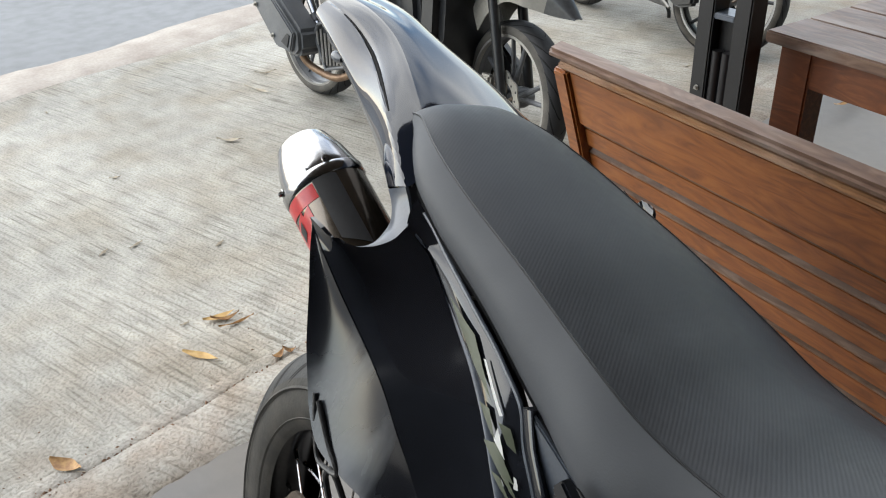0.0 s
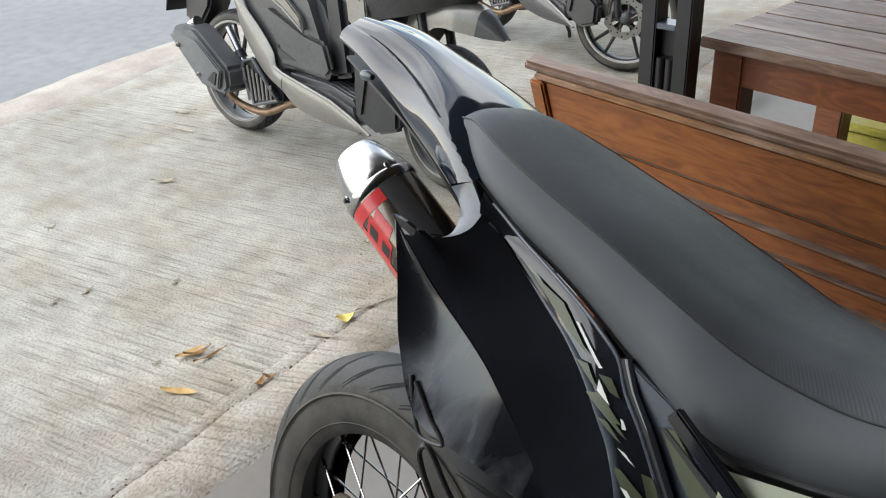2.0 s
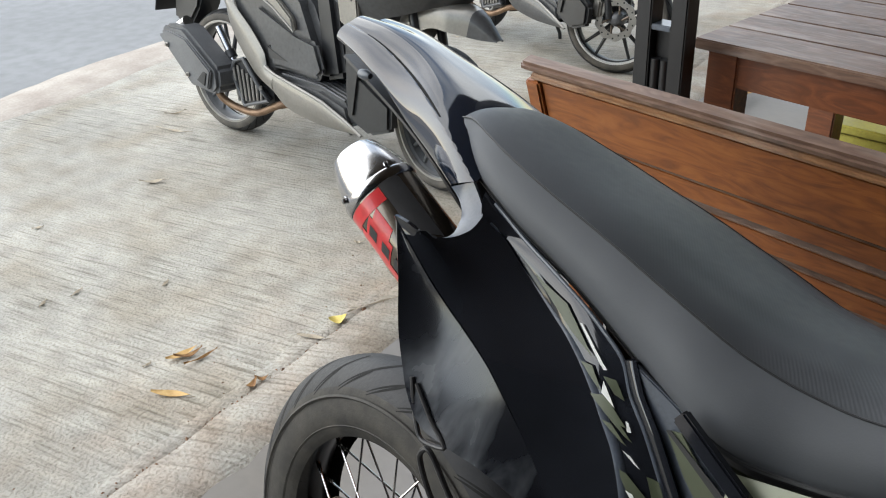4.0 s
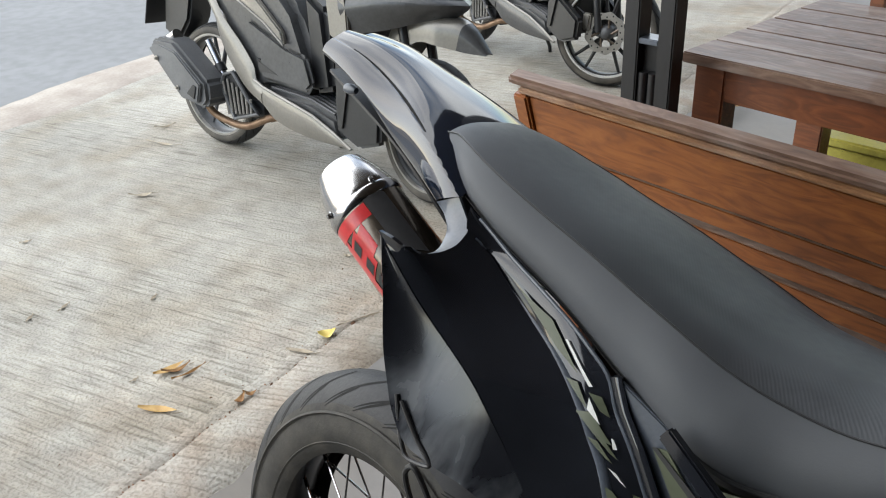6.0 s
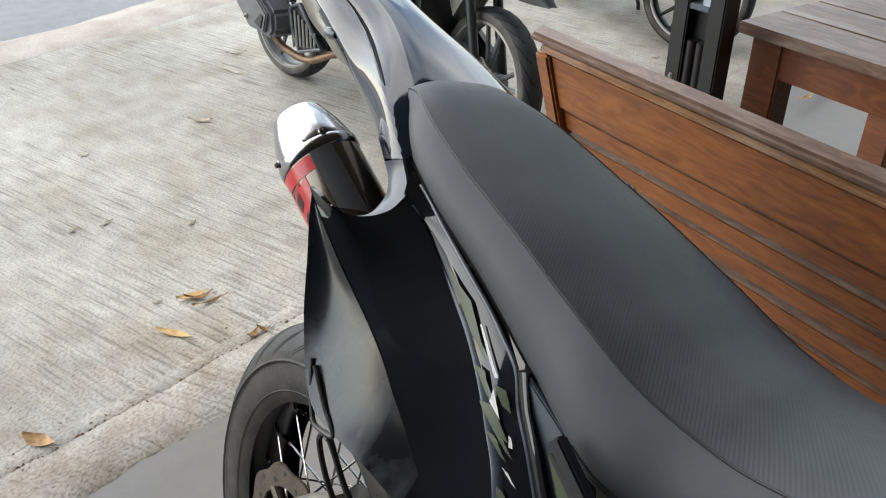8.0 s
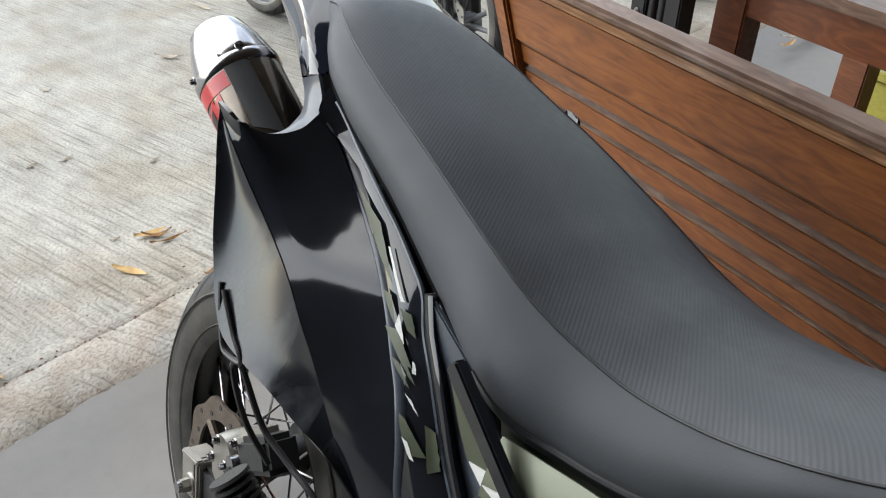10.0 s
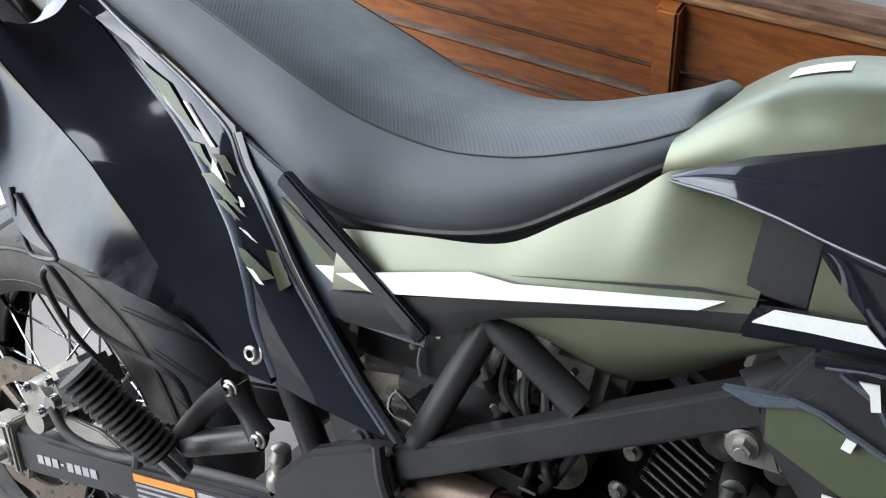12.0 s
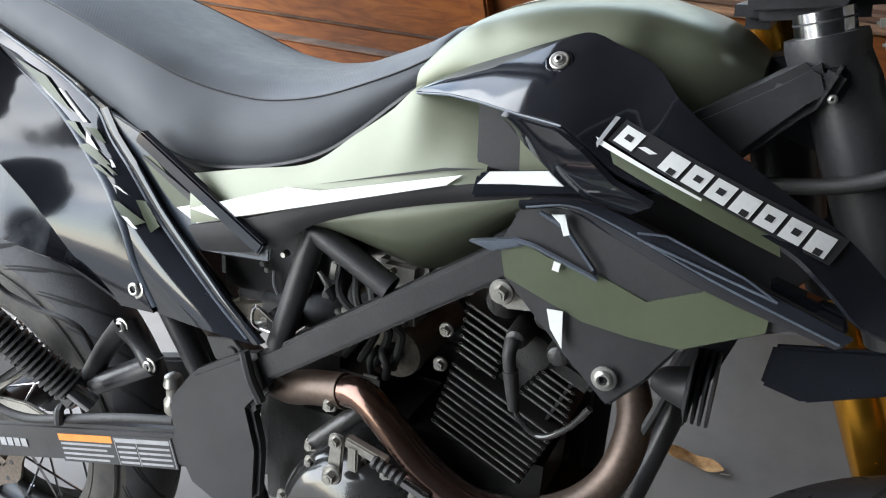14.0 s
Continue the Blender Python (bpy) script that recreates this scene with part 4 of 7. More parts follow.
split_panel("outer_face", CG, 0, 12, M_SCUFFSHEEN, 0.004, "black outer face, scuffs and cloudy sheen painted pale")
split_panel("hollow_face", CG, 12, 36, M_BLACK, 0.004, "deep gloss black hollow")
split_panel("front_face", CG, 36, 48, M_BLACK, 0.004)
# grey tubes paint the sky's sheen on the black crest and front edge
part("crest_edge", tube([row[36] + V((0.001, 0.0045, -0.001)) for row in CG[1:60]], [0.003, 0.0075, 0.0085, 0.0085, 0.0075], 14), M_GREYEDGE, cowl, "sky sheen painted grey along the crest")
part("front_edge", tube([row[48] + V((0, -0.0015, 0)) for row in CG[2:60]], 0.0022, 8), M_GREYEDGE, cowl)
LG = cowl_grid(-1)
split_panel("left_face", LG, 0, 48, M_BLACK, 0.004)


CSKIN = np.array([p for row in CG for p in row[34:]])


def on_front(x, z, off):
    """The cowl's front face at (x, z), lifted off the skin."""
    d = np.hypot(CSKIN[:, 0] - x, CSKIN[:, 2] - z)
    near = np.argsort(d)[:6]
    w = 1 / (d[near] + 1e-4)
    return V((x, float((CSKIN[near, 1] * w).sum() / w.sum()) - off, z))


def cowl_decal(corners, material, label, off):
    """A sticker with four corners given along the motorcycle and up."""
    a, b, c, d = (V(p) for p in corners)
    bm = bmesh.new()
    grid_faces(bm, [[on_front(*a.lerp(b, r / 3).lerp(d.lerp(c, r / 3), j / 6), off) for r in range(4)] for j in range(7)])
    part("sticker", bm, material, cowl, label)


for corners in (
    [(0.2655, 0.9103), (0.3139, 0.8965), (0.3607, 0.8612), (0.329, 0.8748)],
    [(0.3492, 0.854), (0.3626, 0.8547), (0.3809, 0.8366), (0.3743, 0.8393)],
    [(0.3764, 0.8503), (0.3888, 0.8507), (0.4029, 0.8364), (0.3927, 0.8388)],
    [(0.37, 0.8306), (0.3851, 0.8354), (0.4145, 0.8159), (0.3997, 0.8169)],
    [(0.3898, 0.8143), (0.4004, 0.8148), (0.4206, 0.8016), (0.4142, 0.8034)],
    [(0.3997, 0.8169), (0.4092, 0.8163), (0.4241, 0.806), (0.4162, 0.8087)],
    [(0.420, 0.781), (0.430, 0.7795), (0.460, 0.761), (0.445, 0.755)],
    [(0.4455, 0.783), (0.456, 0.782), (0.474, 0.758), (0.467, 0.751)],
):
    cowl_decal(corners, M_OLIVED, "olive camouflage patch", 0.0040)
for corners in (
    [(0.335, 0.8853), (0.3373, 0.8857), (0.3779, 0.8564), (0.3748, 0.8551)],
    [(0.3786, 0.8465), (0.3827, 0.8429), (0.3979, 0.8283), (0.381, 0.8362)],
    [(0.4116, 0.8218), (0.4146, 0.821), (0.4203, 0.8143), (0.4166, 0.8135)],
    [(0.4188, 0.7973), (0.4266, 0.7952), (0.439, 0.7869), (0.4322, 0.7897)],
    [(0.434, 0.766), (0.441, 0.765), (0.4535, 0.754), (0.4485, 0.754)],
):
    cowl_decal(corners, M_WHITE, "white camouflage sliver", 0.0046)
# lip round the cut-out, its sky reflection painted grey
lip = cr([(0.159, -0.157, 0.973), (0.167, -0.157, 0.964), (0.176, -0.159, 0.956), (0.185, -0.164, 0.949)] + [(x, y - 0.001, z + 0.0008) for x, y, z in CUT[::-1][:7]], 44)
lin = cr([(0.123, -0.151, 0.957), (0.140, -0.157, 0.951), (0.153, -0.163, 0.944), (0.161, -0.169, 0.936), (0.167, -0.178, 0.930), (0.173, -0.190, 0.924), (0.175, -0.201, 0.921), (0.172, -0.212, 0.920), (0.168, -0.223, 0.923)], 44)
part("cut_lip", strip(lin, lip, 44, 5, 0.002, 0.004), M_GREYEDGE, cowl, "edge of the muffler cut-out, its sheen painted grey")
socket_bolt((0.448, -0.192, 0.684), 0.0115, cowl, (0, -1, 0.1))
part("bolt_recess", lathe([(0.013, -0.002), (0.021, -0.003), (0.023, 0.004)], 28, "Y", (0.448, -0.186, 0.684)), M_MATTE, cowl)
# loop on the cowl's rear corner
part("corner_loop", tube([(0.202, -0.247, 0.782), (0.214, -0.248, 0.750), (0.227, -0.249, 0.727), (0.236, -0.249, 0.724), (0.262, -0.247, 0.730), (0.255, -0.247, 0.738), (0.240, -0.247, 0.748), (0.210, -0.247, 0.778)], 0.0026, 8, 40), M_FRAME, cowl)

# black stay along the cowl, olive side cover and second stay
def bar(name, a, b, w, t, y, material, parent, label=""):
    a, b = V((a[0], y, a[1])), V((b[0], y, b[1]))
    n = V((b.z - a.z, 0, -(b.x - a.x))).normalized() * w / 2
    return part(name, plate([a + n, b + n, b - n, a - n], t, 0.002), material, parent, label)


STAY = [V(p) for p in FRONT[7:]]
part("cowl_stay", strip([p + V((0.001, -0.002, 0.001)) for p in STAY], [p + V((0.0135, -0.003, 0.006)) for p in STAY], 40, 4, 0.002, 0.010, sharp=True), M_BLACK, bike)
side = new("side_cover")
side.parent = bike
tagged(side, "small olive and black side cover below the seat")
part("cover_panel", plate(xz(-0.168, (0.395, 0.872), (0.452, 0.850), (0.489, 0.824), (0.530, 0.802), (0.606, 0.762), (0.604, 0.742), (0.505, 0.735), (0.478, 0.764), (0.438, 0.806)), 0.006), M_GREYEDGE, side, "glossy dark cover panel")
part("upper_sticker", plate(xz(-0.1725, (0.447, 0.8285), (0.461, 0.8325), (0.490, 0.807), (0.520, 0.790), (0.490, 0.780), (0.474, 0.795)), 0.002, 0), M_OLIVED, side, "olive sticker")
part("white_sticker", plate(xz(-0.1737, (0.492, 0.781), (0.534, 0.794), (0.560, 0.781), (0.5186, 0.768)), 0.001, 0), M_WHITE, side, "white stripe")
part("dark_sticker", plate(xz(-0.1737, (0.447, 0.829), (0.4515, 0.831), (0.518, 0.795), (0.510, 0.791)), 0.001, 0), M_MATTE, side)
part("lower_field", plate(xz(-0.1737, (0.5186, 0.766), (0.560, 0.779), (0.598, 0.755), (0.596, 0.748), (0.525, 0.744)), 0.001, 0), M_MATTE, side, "matte black lower field")
bar("seat_stay", (0.462, 0.8565), (0.612, 0.7640), 0.0145, 0.012, -0.194, M_BLACK, bike)

# tank
tank = new("fuel_tank")
tank.parent = bike
tagged(tank, "olive green fuel tank with white stripe and black belt")
part("side_panel", strip(
    [(0.512, -0.170, 0.821), (0.58, -0.172, 0.838), (0.656, -0.172, 0.857), (0.70, -0.168, 0.890), (0.735, -0.163, 0.918), (0.762, -0.160, 0.944), (0.80, -0.150, 0.948), (0.838, -0.145, 0.942)],
    [(0.516, -0.180, 0.770), (0.58, -0.183, 0.790), (0.641, -0.185, 0.811), (0.69, -0.186, 0.828), (0.74, -0.187, 0.846), (0.78, -0.187, 0.858), (0.812, -0.187, 0.866), (0.836, -0.184, 0.872)], 40, 10, 0.003, 0.004), M_OLIVE, tank, "olive painted side panel")
part("crease_line", plate(xz(-0.1895, (0.672, 0.842), (0.80, 0.880), (0.842, 0.886), (0.80, 0.877)), 0.001, 0), M_MATTE, tank)
part("white_stripe", plate(xz(-0.1905, (0.524, 0.7905), (0.640, 0.8335), (0.676, 0.8365), (0.818, 0.8765), (0.804, 0.865), (0.641, 0.812), (0.560, 0.786)), 0.0016, 0), M_WHITE, tank, "white stripe")
part("belt", strip(xz(-0.184, (0.515, 0.768), (0.58, 0.788), (0.641, 0.810), (0.74, 0.844), (0.806, 0.8645), (0.88, 0.880)), xz(-0.176, (0.528, 0.741), (0.58, 0.750), (0.622, 0.765), (0.66, 0.795), (0.75, 0.830), (0.88, 0.865)), 40, 4, 0.003, 0.006), M_MATTE, tank, "matte black lower belt")
part("lower_bulge", strip(xz(-0.160, (0.645, 0.793), (0.70, 0.818), (0.76, 0.836), (0.82, 0.852), (0.885, 0.868)), xz(-0.105, (0.652, 0.781), (0.708, 0.756), (0.757, 0.748), (0.813, 0.782), (0.880, 0.846)), 30, 10, 0.022, 0.004), M_OLIVE, tank, "olive lower tank bulge")
rows = []
for x, hw, zt, zb in ((0.750, 0.118, 0.962, 0.915), (0.776, 0.126, 0.988, 0.925), (0.803, 0.130, 1.008, 0.925), (0.84, 0.133, 1.022, 0.90), (0.90, 0.134, 1.030, 0.90), (0.938, 0.132, 1.030, 0.90), (0.956, 0.122, 1.027, 0.90), (1.005, 0.106, 1.014, 0.91), (1.04, 0.080, 0.990, 0.93)):
    m_ = -0.030
    rows.append([(x, m_ + sg * hw * f, zb + (zt - zb) * g_) for sg, f, g_ in ((-1, 0.84, 0), (-1, 0.985, 0.36), (-1, 1.0, 0.55), (-1, 0.96, 0.82), (-1, 0.80, 0.93), (-1, 0.4, 0.985), (1, 0, 1), (1, 0.4, 0.985), (1, 0.80, 0.93), (1, 0.96, 0.82), (1, 1.0, 0.55), (1, 0.985, 0.36), (1, 0.84, 0))])
bm = bmesh.new()
vs = grid_faces(bm, smooth_grid(rows, 40, 36))
bm.faces.new(vs[-1])
part("tank_shell", bm, M_OLIVE, tank, "olive painted tank top", sharp=50)
part("tank_core", box((0.20, 0.20, 0.10), (0.88, -0.03, 0.87), 0.03), M_MATTE, tank)
TANKTOP = np.array([tuple(p) for r in smooth_grid(rows, 120, 144) for p in r])
TANKTOP = TANKTOP[TANKTOP[:, 2] > 0.96]


def on_tank(x, y):
    """The tank's top at (x, y), lifted."""
    d = np.hypot(TANKTOP[:, 0] - x, TANKTOP[:, 1] - y)
    near = np.argsort(d)[:6]
    w = 1 / (d[near] + 1e-4)
    return V((x, y - 0.0006, float((TANKTOP[near, 2] * w).sum() / w.sum()) + 0.0012))


bm = bmesh.new()
CAP = [V(c) for c in ((0.806, -0.095), (0.842, -0.088), (0.842, -0.048), (0.808, -0.058))]
grid_faces(bm, [[on_tank(*CAP[0].lerp(CAP[1], i / 6).lerp(CAP[3].lerp(CAP[2], i / 6), j / 6)) for i in range(7)] for j in range(7)])
part("cap_sticker", bm, M_WHITE, tank, "white sticker")

# shroud
shroud = new("tank_shroud")
shroud.parent = bike
tagged(shroud, "gloss black tank shroud with white lettering shapes")
TOP = [(0.760, -0.166, 0.940), (0.7985, -0.161, 0.9615), (0.840, -0.158, 0.9815), (0.886, -0.158, 1.000), (0.910, -0.160, 1.004), (0.930, -0.164, 0.998), (0.965, -0.178, 0.9865), (0.990, -0.200, 0.966), (1.035, -0.208, 0.936), (1.079, -0.214, 0.911), (1.120, -0.218, 0.890), (1.155, -0.222, 0.862), (1.175, -0.224, 0.845)]
LOW = [(0.760, -0.168, 0.938), (0.800, -0.190, 0.9445), (0.833, -0.207, 0.9455), (0.866, -0.226, 0.9450), (0.913, -0.242, 0.9430), (0.938, -0.247, 0.930), (0.962, -0.248, 0.914), (1.000, -0.249, 0.906), (1.030, -0.249, 0.899), (1.085, -0.250, 0.882), (1.120, -0.249, 0.855), (1.140, -0.249, 0.838), (1.170, -0.249, 0.832)]
part("shroud_skin", strip(TOP, LOW, 60, 12, 0.002, 0.005), M_BLACK, shroud)


SA, SB = cr(TOP, 60), cr(LOW, 60)


SKIN = [SA[k].lerp(SA[k + 1], f / 4).lerp(SB[k].lerp(SB[k + 1], f / 4), j / 48) + V((0, -0.002 * 4 * (j / 48) * (1 - j / 48), 0)) for k in range(59) for f in range(4) for j in range(49)]
SKIN = np.array(SKIN)


def bend(x, z):
    """The terms of a gently bent sheet."""
    return np.stack([np.ones_like(x), x, z, x * z, x * x, z * z], -1)


FLAT = SKIN[(SKIN[:, 0] > 0.945) & (SKIN[:, 0] < 1.15) & (abs(SKIN[:, 2] - 0.94 + 0.371 * (SKIN[:, 0] - 0.96)) < 0.022)]
SHEET = np.linalg.lstsq(bend(FLAT[:, 0], FLAT[:, 2]), FLAT[:, 1], rcond=None)[0]


def lay(xx, zz, off):
    """The lettered field of the shroud at (x, z), lifted."""
    return V((xx, float(bend(np.array(xx), np.array(zz)) @ SHEET) - off, zz))


def shroud_bar(a, b, c, d, material, off, label=""):
    g = []
    A, B, C, D = V(a), V(b), V(c), V(d)
    for j in range(4):
        s = j / 3
        row = []
        for i in range(6):
            p = A.lerp(B, i / 5).lerp(D.lerp(C, i / 5), s)
            row.append(lay(p.x, p.y, off))
        g.append(row)
    bm = bmesh.new()
    grid_faces(bm, g)
    part("lettering", bm, material, shroud, label)


way = V((0.163, -0.0605)).normalized()
up2 = V((0.20, 0.98)).normalized()
p0 = V((0.952, 0.9365))
step = 0.0187
shroud_bar(p0 - way * 0.004 - up2 * 0.002, p0 + way * (9 * step + 0.002) - up2 * 0.002, p0 + way * (9 * step + 0.004) + way * 0.006 + up2 * 0.0152, p0 + way * 0.002 + up2 * 0.0150, M_PIPING, 0.0040, "black lettering backing")
for k in range(9):
    a = p0 + way * (k * step)
    w, h, lo = (0.0156, 0.0128, 0.0) if k != 1 else (0.010, 0.0070, 0.0044)
    lean_ = way * 0.005
    shroud_bar(a + up2 * lo, a + way * w + up2 * lo, a + way * w + up2 * h + lean_, a + up2 * h + lean_, M_WHITE, 0.0050, "white slanted block of lettering")
    if k != 1:  # plain dark notch in each block
        c0 = a + way * (w * (0.36 if k % 2 else 0.30)) + up2 * (h * (0.02 if k % 3 == 2 else 0.36)) + lean_ * 0.4
        shroud_bar(c0, c0 + way * w * 0.36, c0 + way * w * 0.36 + up2 * h * 0.30 + lean_ * 0.3, c0 + up2 * h * 0.30 + lean_ * 0.3, M_PIPING, 0.0054)
# olive flash and white slash below the lettering
shroud_bar(V((0.948, 0.924)), V((1.08, 0.878)), V((1.075, 0.893)), V((0.952, 0.930)), M_OLIVED, 0.0034, "olive flash")
shroud_bar(V((0.934, 0.936)), V((1.022, 0.907)), V((1.022, 0.9085)), V((0.936, 0.939)), M_WHITE, 0.0075, "white slash")
shroud_bar(V((0.9385, 0.9295)), V((0.9415, 0.9290)), V((0.9530, 0.9520)), V((0.9495, 0.9525)), M_GREYLABEL, 0.0085, "grey slash")
sb, sn = V(SKIN[np.argmin(np.hypot(SKIN[:, 0] - 0.893, SKIN[:, 2] - 0.981))]), V((0.0, -0.80, 0.60))
for nm, prof, mt in (("bolt_recess", [(0.007, 0.0022), (0.0104, 0.0022), (0.0118, 0.0), (0.0118, -0.006)], M_BLACK), ("bolt_washer", [(0.004, 0.0042), (0.0070, 0.0042), (0.0080, 0.0034), (0.0080, 0.0)], M_ALU)):
    bm = lathe(prof, 28, "Z")
    bmesh.ops.transform(bm, matrix=Matrix.Translation(sb) @ V((0, 0, 1)).rotation_difference(sn).to_matrix().to_4x4(), verts=bm.verts)
    part(nm, bm, mt, shroud)
socket_bolt(sb + sn * 0.004, 0.0052, shroud, sn)
# thin grey tube paints the highlight on the lower edge
part("lower_lip", tube([V(p) + V((0, 0.001, -0.0012)) for p in LOW[:5]], 0.0010, 8), M_GREYEDGE, shroud, "highlight painted grey along the lower edge")
part("lower_wing", strip([(0.862, -0.224, 0.9435), (0.912, -0.241, 0.9410), (0.936, -0.247, 0.929), (0.960, -0.249, 0.911), (0.990, -0.250, 0.900)], [(0.863, -0.214, 0.9385), (0.883, -0.212, 0.9185), (0.909, -0.211, 0.898), (0.932, -0.211, 0.887), (0.970, -0.216, 0.882)], 24, 6, 0.001, 0.005, sharp=True), M_BLACK, shroud, "gloss black lower wing of the shroud")
# dark side behind the shroud
part("inner_wall", plate(xz(-0.150, (0.83, 0.94), (0.90, 0.945), (1.00, 0.93), (1.13, 0.86), (1.08, 0.80), (0.90, 0.80), (0.83, 0.86)), 0.01, 0.002), M_MATTE, shroud)
# black plate stands for the shade under the shroud on the olive
part("hollow_shade", plate(xz(-0.178, (0.826, 0.884), (0.823, 0.944), (0.862, 0.930), (0.866, 0.884)), 0.004, 0.001), M_MATTE, shroud)
part("olive_insert", plate(xz(-0.182, (0.866, 0.884), (0.863, 0.924), (0.905, 0.912), (0.935, 0.884)), 0.004, 0.001), M_OLIVE, shroud)
part("white_stripe", plate(xz(-0.206, (0.838, 0.876), (0.848, 0.888), (0.898, 0.897), (0.912, 0.887), (0.87, 0.8815)), 0.0016, 0), M_WHITE, shroud, "white stripe")
part("belt_end", plate(xz(-0.204, (0.832, 0.862), (0.836, 0.884), (0.88, 0.893), (0.955, 0.905), (0.985, 0.893), (0.93, 0.880), (0.88, 0.872)), 0.012, 0.003), M_BLACK, shroud)

# radiator side cover
rcov = new("radiator_cover")
rcov.parent = bike
tagged(rcov, "olive and matte black radiator side cover with white marks")
part("cover_body", plate(xz(-0.196, (0.865, 0.796), (0.858, 0.822), (0.879, 0.868), (0.922, 0.877), (0.962, 0.870), (1.046, 0.846, -0.21), (1.135, 0.822, -0.225), (1.084, 0.800, -0.205), (1.022, 0.765), (1.0, 0.730), (0.971, 0.697), (0.931, 0.732)), 0.012, 0.003), M_MATTE, rcov)
part("olive_sticker", plate(xz(-0.1985, (0.862, 0.822), (0.884, 0.830), (0.905, 0.822), (0.950, 0.816), (0.990, 0.802), (1.058, 0.838, -0.2135), (1.083, 0.832, -0.2165), (1.082, 0.802, -0.208), (1.022, 0.768), (0.982, 0.768), (0.940, 0.772), (0.868, 0.797)), 0.002, 0), M_OLIVED, rcov, "olive sticker")
part("grey_edge", plate(xz(-0.202, (0.832, 0.823), (0.874, 0.833), (0.884, 0.829), (0.855, 0.818)), 0.01, 0.0015), M_GREYEDGE, rcov, "grey fin edge")
part("vent_frame", tube(xz(-0.204, (0.874, 0.834), (0.893, 0.832), (0.949, 0.814), (0.945, 0.822), (0.918, 0.852), (0.895, 0.862)), 0.0022, 6), M_GREYEDGE, rcov)
part("vent_hole", plate(xz(-0.1995, (0.882, 0.835), (0.945, 0.816), (0.917, 0.850), (0.897, 0.858)), 0.002, 0), M_MATTE, rcov)
part("white_mark", plate(xz(-0.2065, (0.905, 0.862), (0.916, 0.864), (0.922, 0.848), (0.917, 0.846), (0.913, 0.856)), 0.0016, 0), M_WHITE, rcov, "white mark")
part("white_mark", plate(xz(-0.2035, (0.911, 0.822), (0.917, 0.821), (0.916, 0.813), (0.910, 0.814)), 0.0016, 0), M_WHITE, rcov, "white mark")
part("white_mark", plate(xz(-0.2035, (0.910, 0.778), (0.924, 0.779), (0.927, 0.745), (0.915, 0.761)), 0.0016, 0), M_WHITE, rcov, "white mark")
part("gloss_blade", strip(xz(-0.212, (0.878, 0.871), (0.922, 0.880), (0.962, 0.874), (1.046, 0.852, -0.228), (1.138, 0.826, -0.24)), xz(-0.208, (0.880, 0.862), (0.917, 0.869), (0.950, 0.857), (1.030, 0.832, -0.222), (1.128, 0.812, -0.234)), 40, 5, 0.004, 0.006), M_BLACK, rcov)
part("blade_line", tube(xz(-0.2135, (0.885, 0.8665), (0.922, 0.8745), (0.955, 0.8665), (1.04, 0.842, -0.229), (1.13, 0.819, -0.241)), 0.0010, 6, 30), M_GREYEDGE, rcov)
part("slot_line", tube(xz(-0.2235, (0.978, 0.866), (1.000, 0.868), (1.060, 0.852, -0.236), (1.085, 0.840, -0.24), (0.985, 0.860)), 0.0010, 6), M_GREYEDGE, rcov)
socket_bolt((0.966, -0.199, 0.726), 0.0115, rcov)
part("scoop_wedge", plate(xz(-0.19, (1.078, 0.838), (1.135, 0.822), (1.14, 0.806), (1.084, 0.801)), 0.02, 0.003), M_BLACK, rcov)
part("radiator", box((0.035, 0.24, 0.15), (1.045, 0, 0.755), 0.004, rot("Y", 18)), M_MATTE, rcov)
for k in range(4):
    part("horn_fin", lathe([(0.034, -0.0012), (0.034, 0.0012)], 28, "X", (1.034 + 0.006 * k, -0.135, 0.708)), M_MATTE, rcov)
part("horn_body", lathe([(0.008, -0.03), (0.014, -0.02), (0.02, 0.0), (0.034, 0.004)], 20, "X", (1.03, -0.15, 0.712)), M_MATTE, rcov)

part("left_cover", plate(xz(0.17, (0.865, 0.796), (0.858, 0.822), (0.879, 0.868), (0.962, 0.870), (1.135, 0.822), (1.022, 0.765), (0.971, 0.697), (0.931, 0.732)), 0.012, 0.003), M_MATTE, rcov)

# tail fender
fender = new("rear_fender")
fender.parent = bike
tagged(fender, "gloss black upswept rear mudguard")
Y0 = -0.035  # the tail's middle
O_EDGE = [(-0.175, -0.098, 1.073), (-0.118, -0.108, 1.061), (-0.078, -0.112, 1.047), (-0.043, -0.115, 1.031), (-0.018, -0.116, 1.013), (0.012, -0.119, 0.996), (0.050, -0.127, 0.982), (0.085, -0.137, 0.969), (0.122, -0.151, 0.958)]
G_EDGE = [(-0.172, -0.088, 1.094), (-0.111, -0.090, 1.088), (-0.080, -0.089, 1.077), (-0.046, -0.093, 1.064), (0.008, -0.112, 1.049), (0.048, -0.127, 1.035), (0.080, -0.138, 1.019), (0.110, -0.147, 1.005), (0.137, -0.153, 0.990), (0.160, -0.157, 0.974)]
T_LINE = [(-0.172, Y0, 1.102), (-0.11, Y0, 1.101), (-0.05, Y0, 1.089), (0.0, Y0, 1.073), (0.05, Y0, 1.057), (0.11, Y0, 1.036), (0.16, Y0, 1.018)]


def eased(pts, n, times=8):
    """A curve through pts with its kinks smoothed away."""
    c = cr(pts, n)
    for _ in range(times):
        c = [c[0]] + [(a + b * 2 + d) / 4 for a, b, d in zip(c, c[1:], c[2:])] + [c[-1]]
    return c


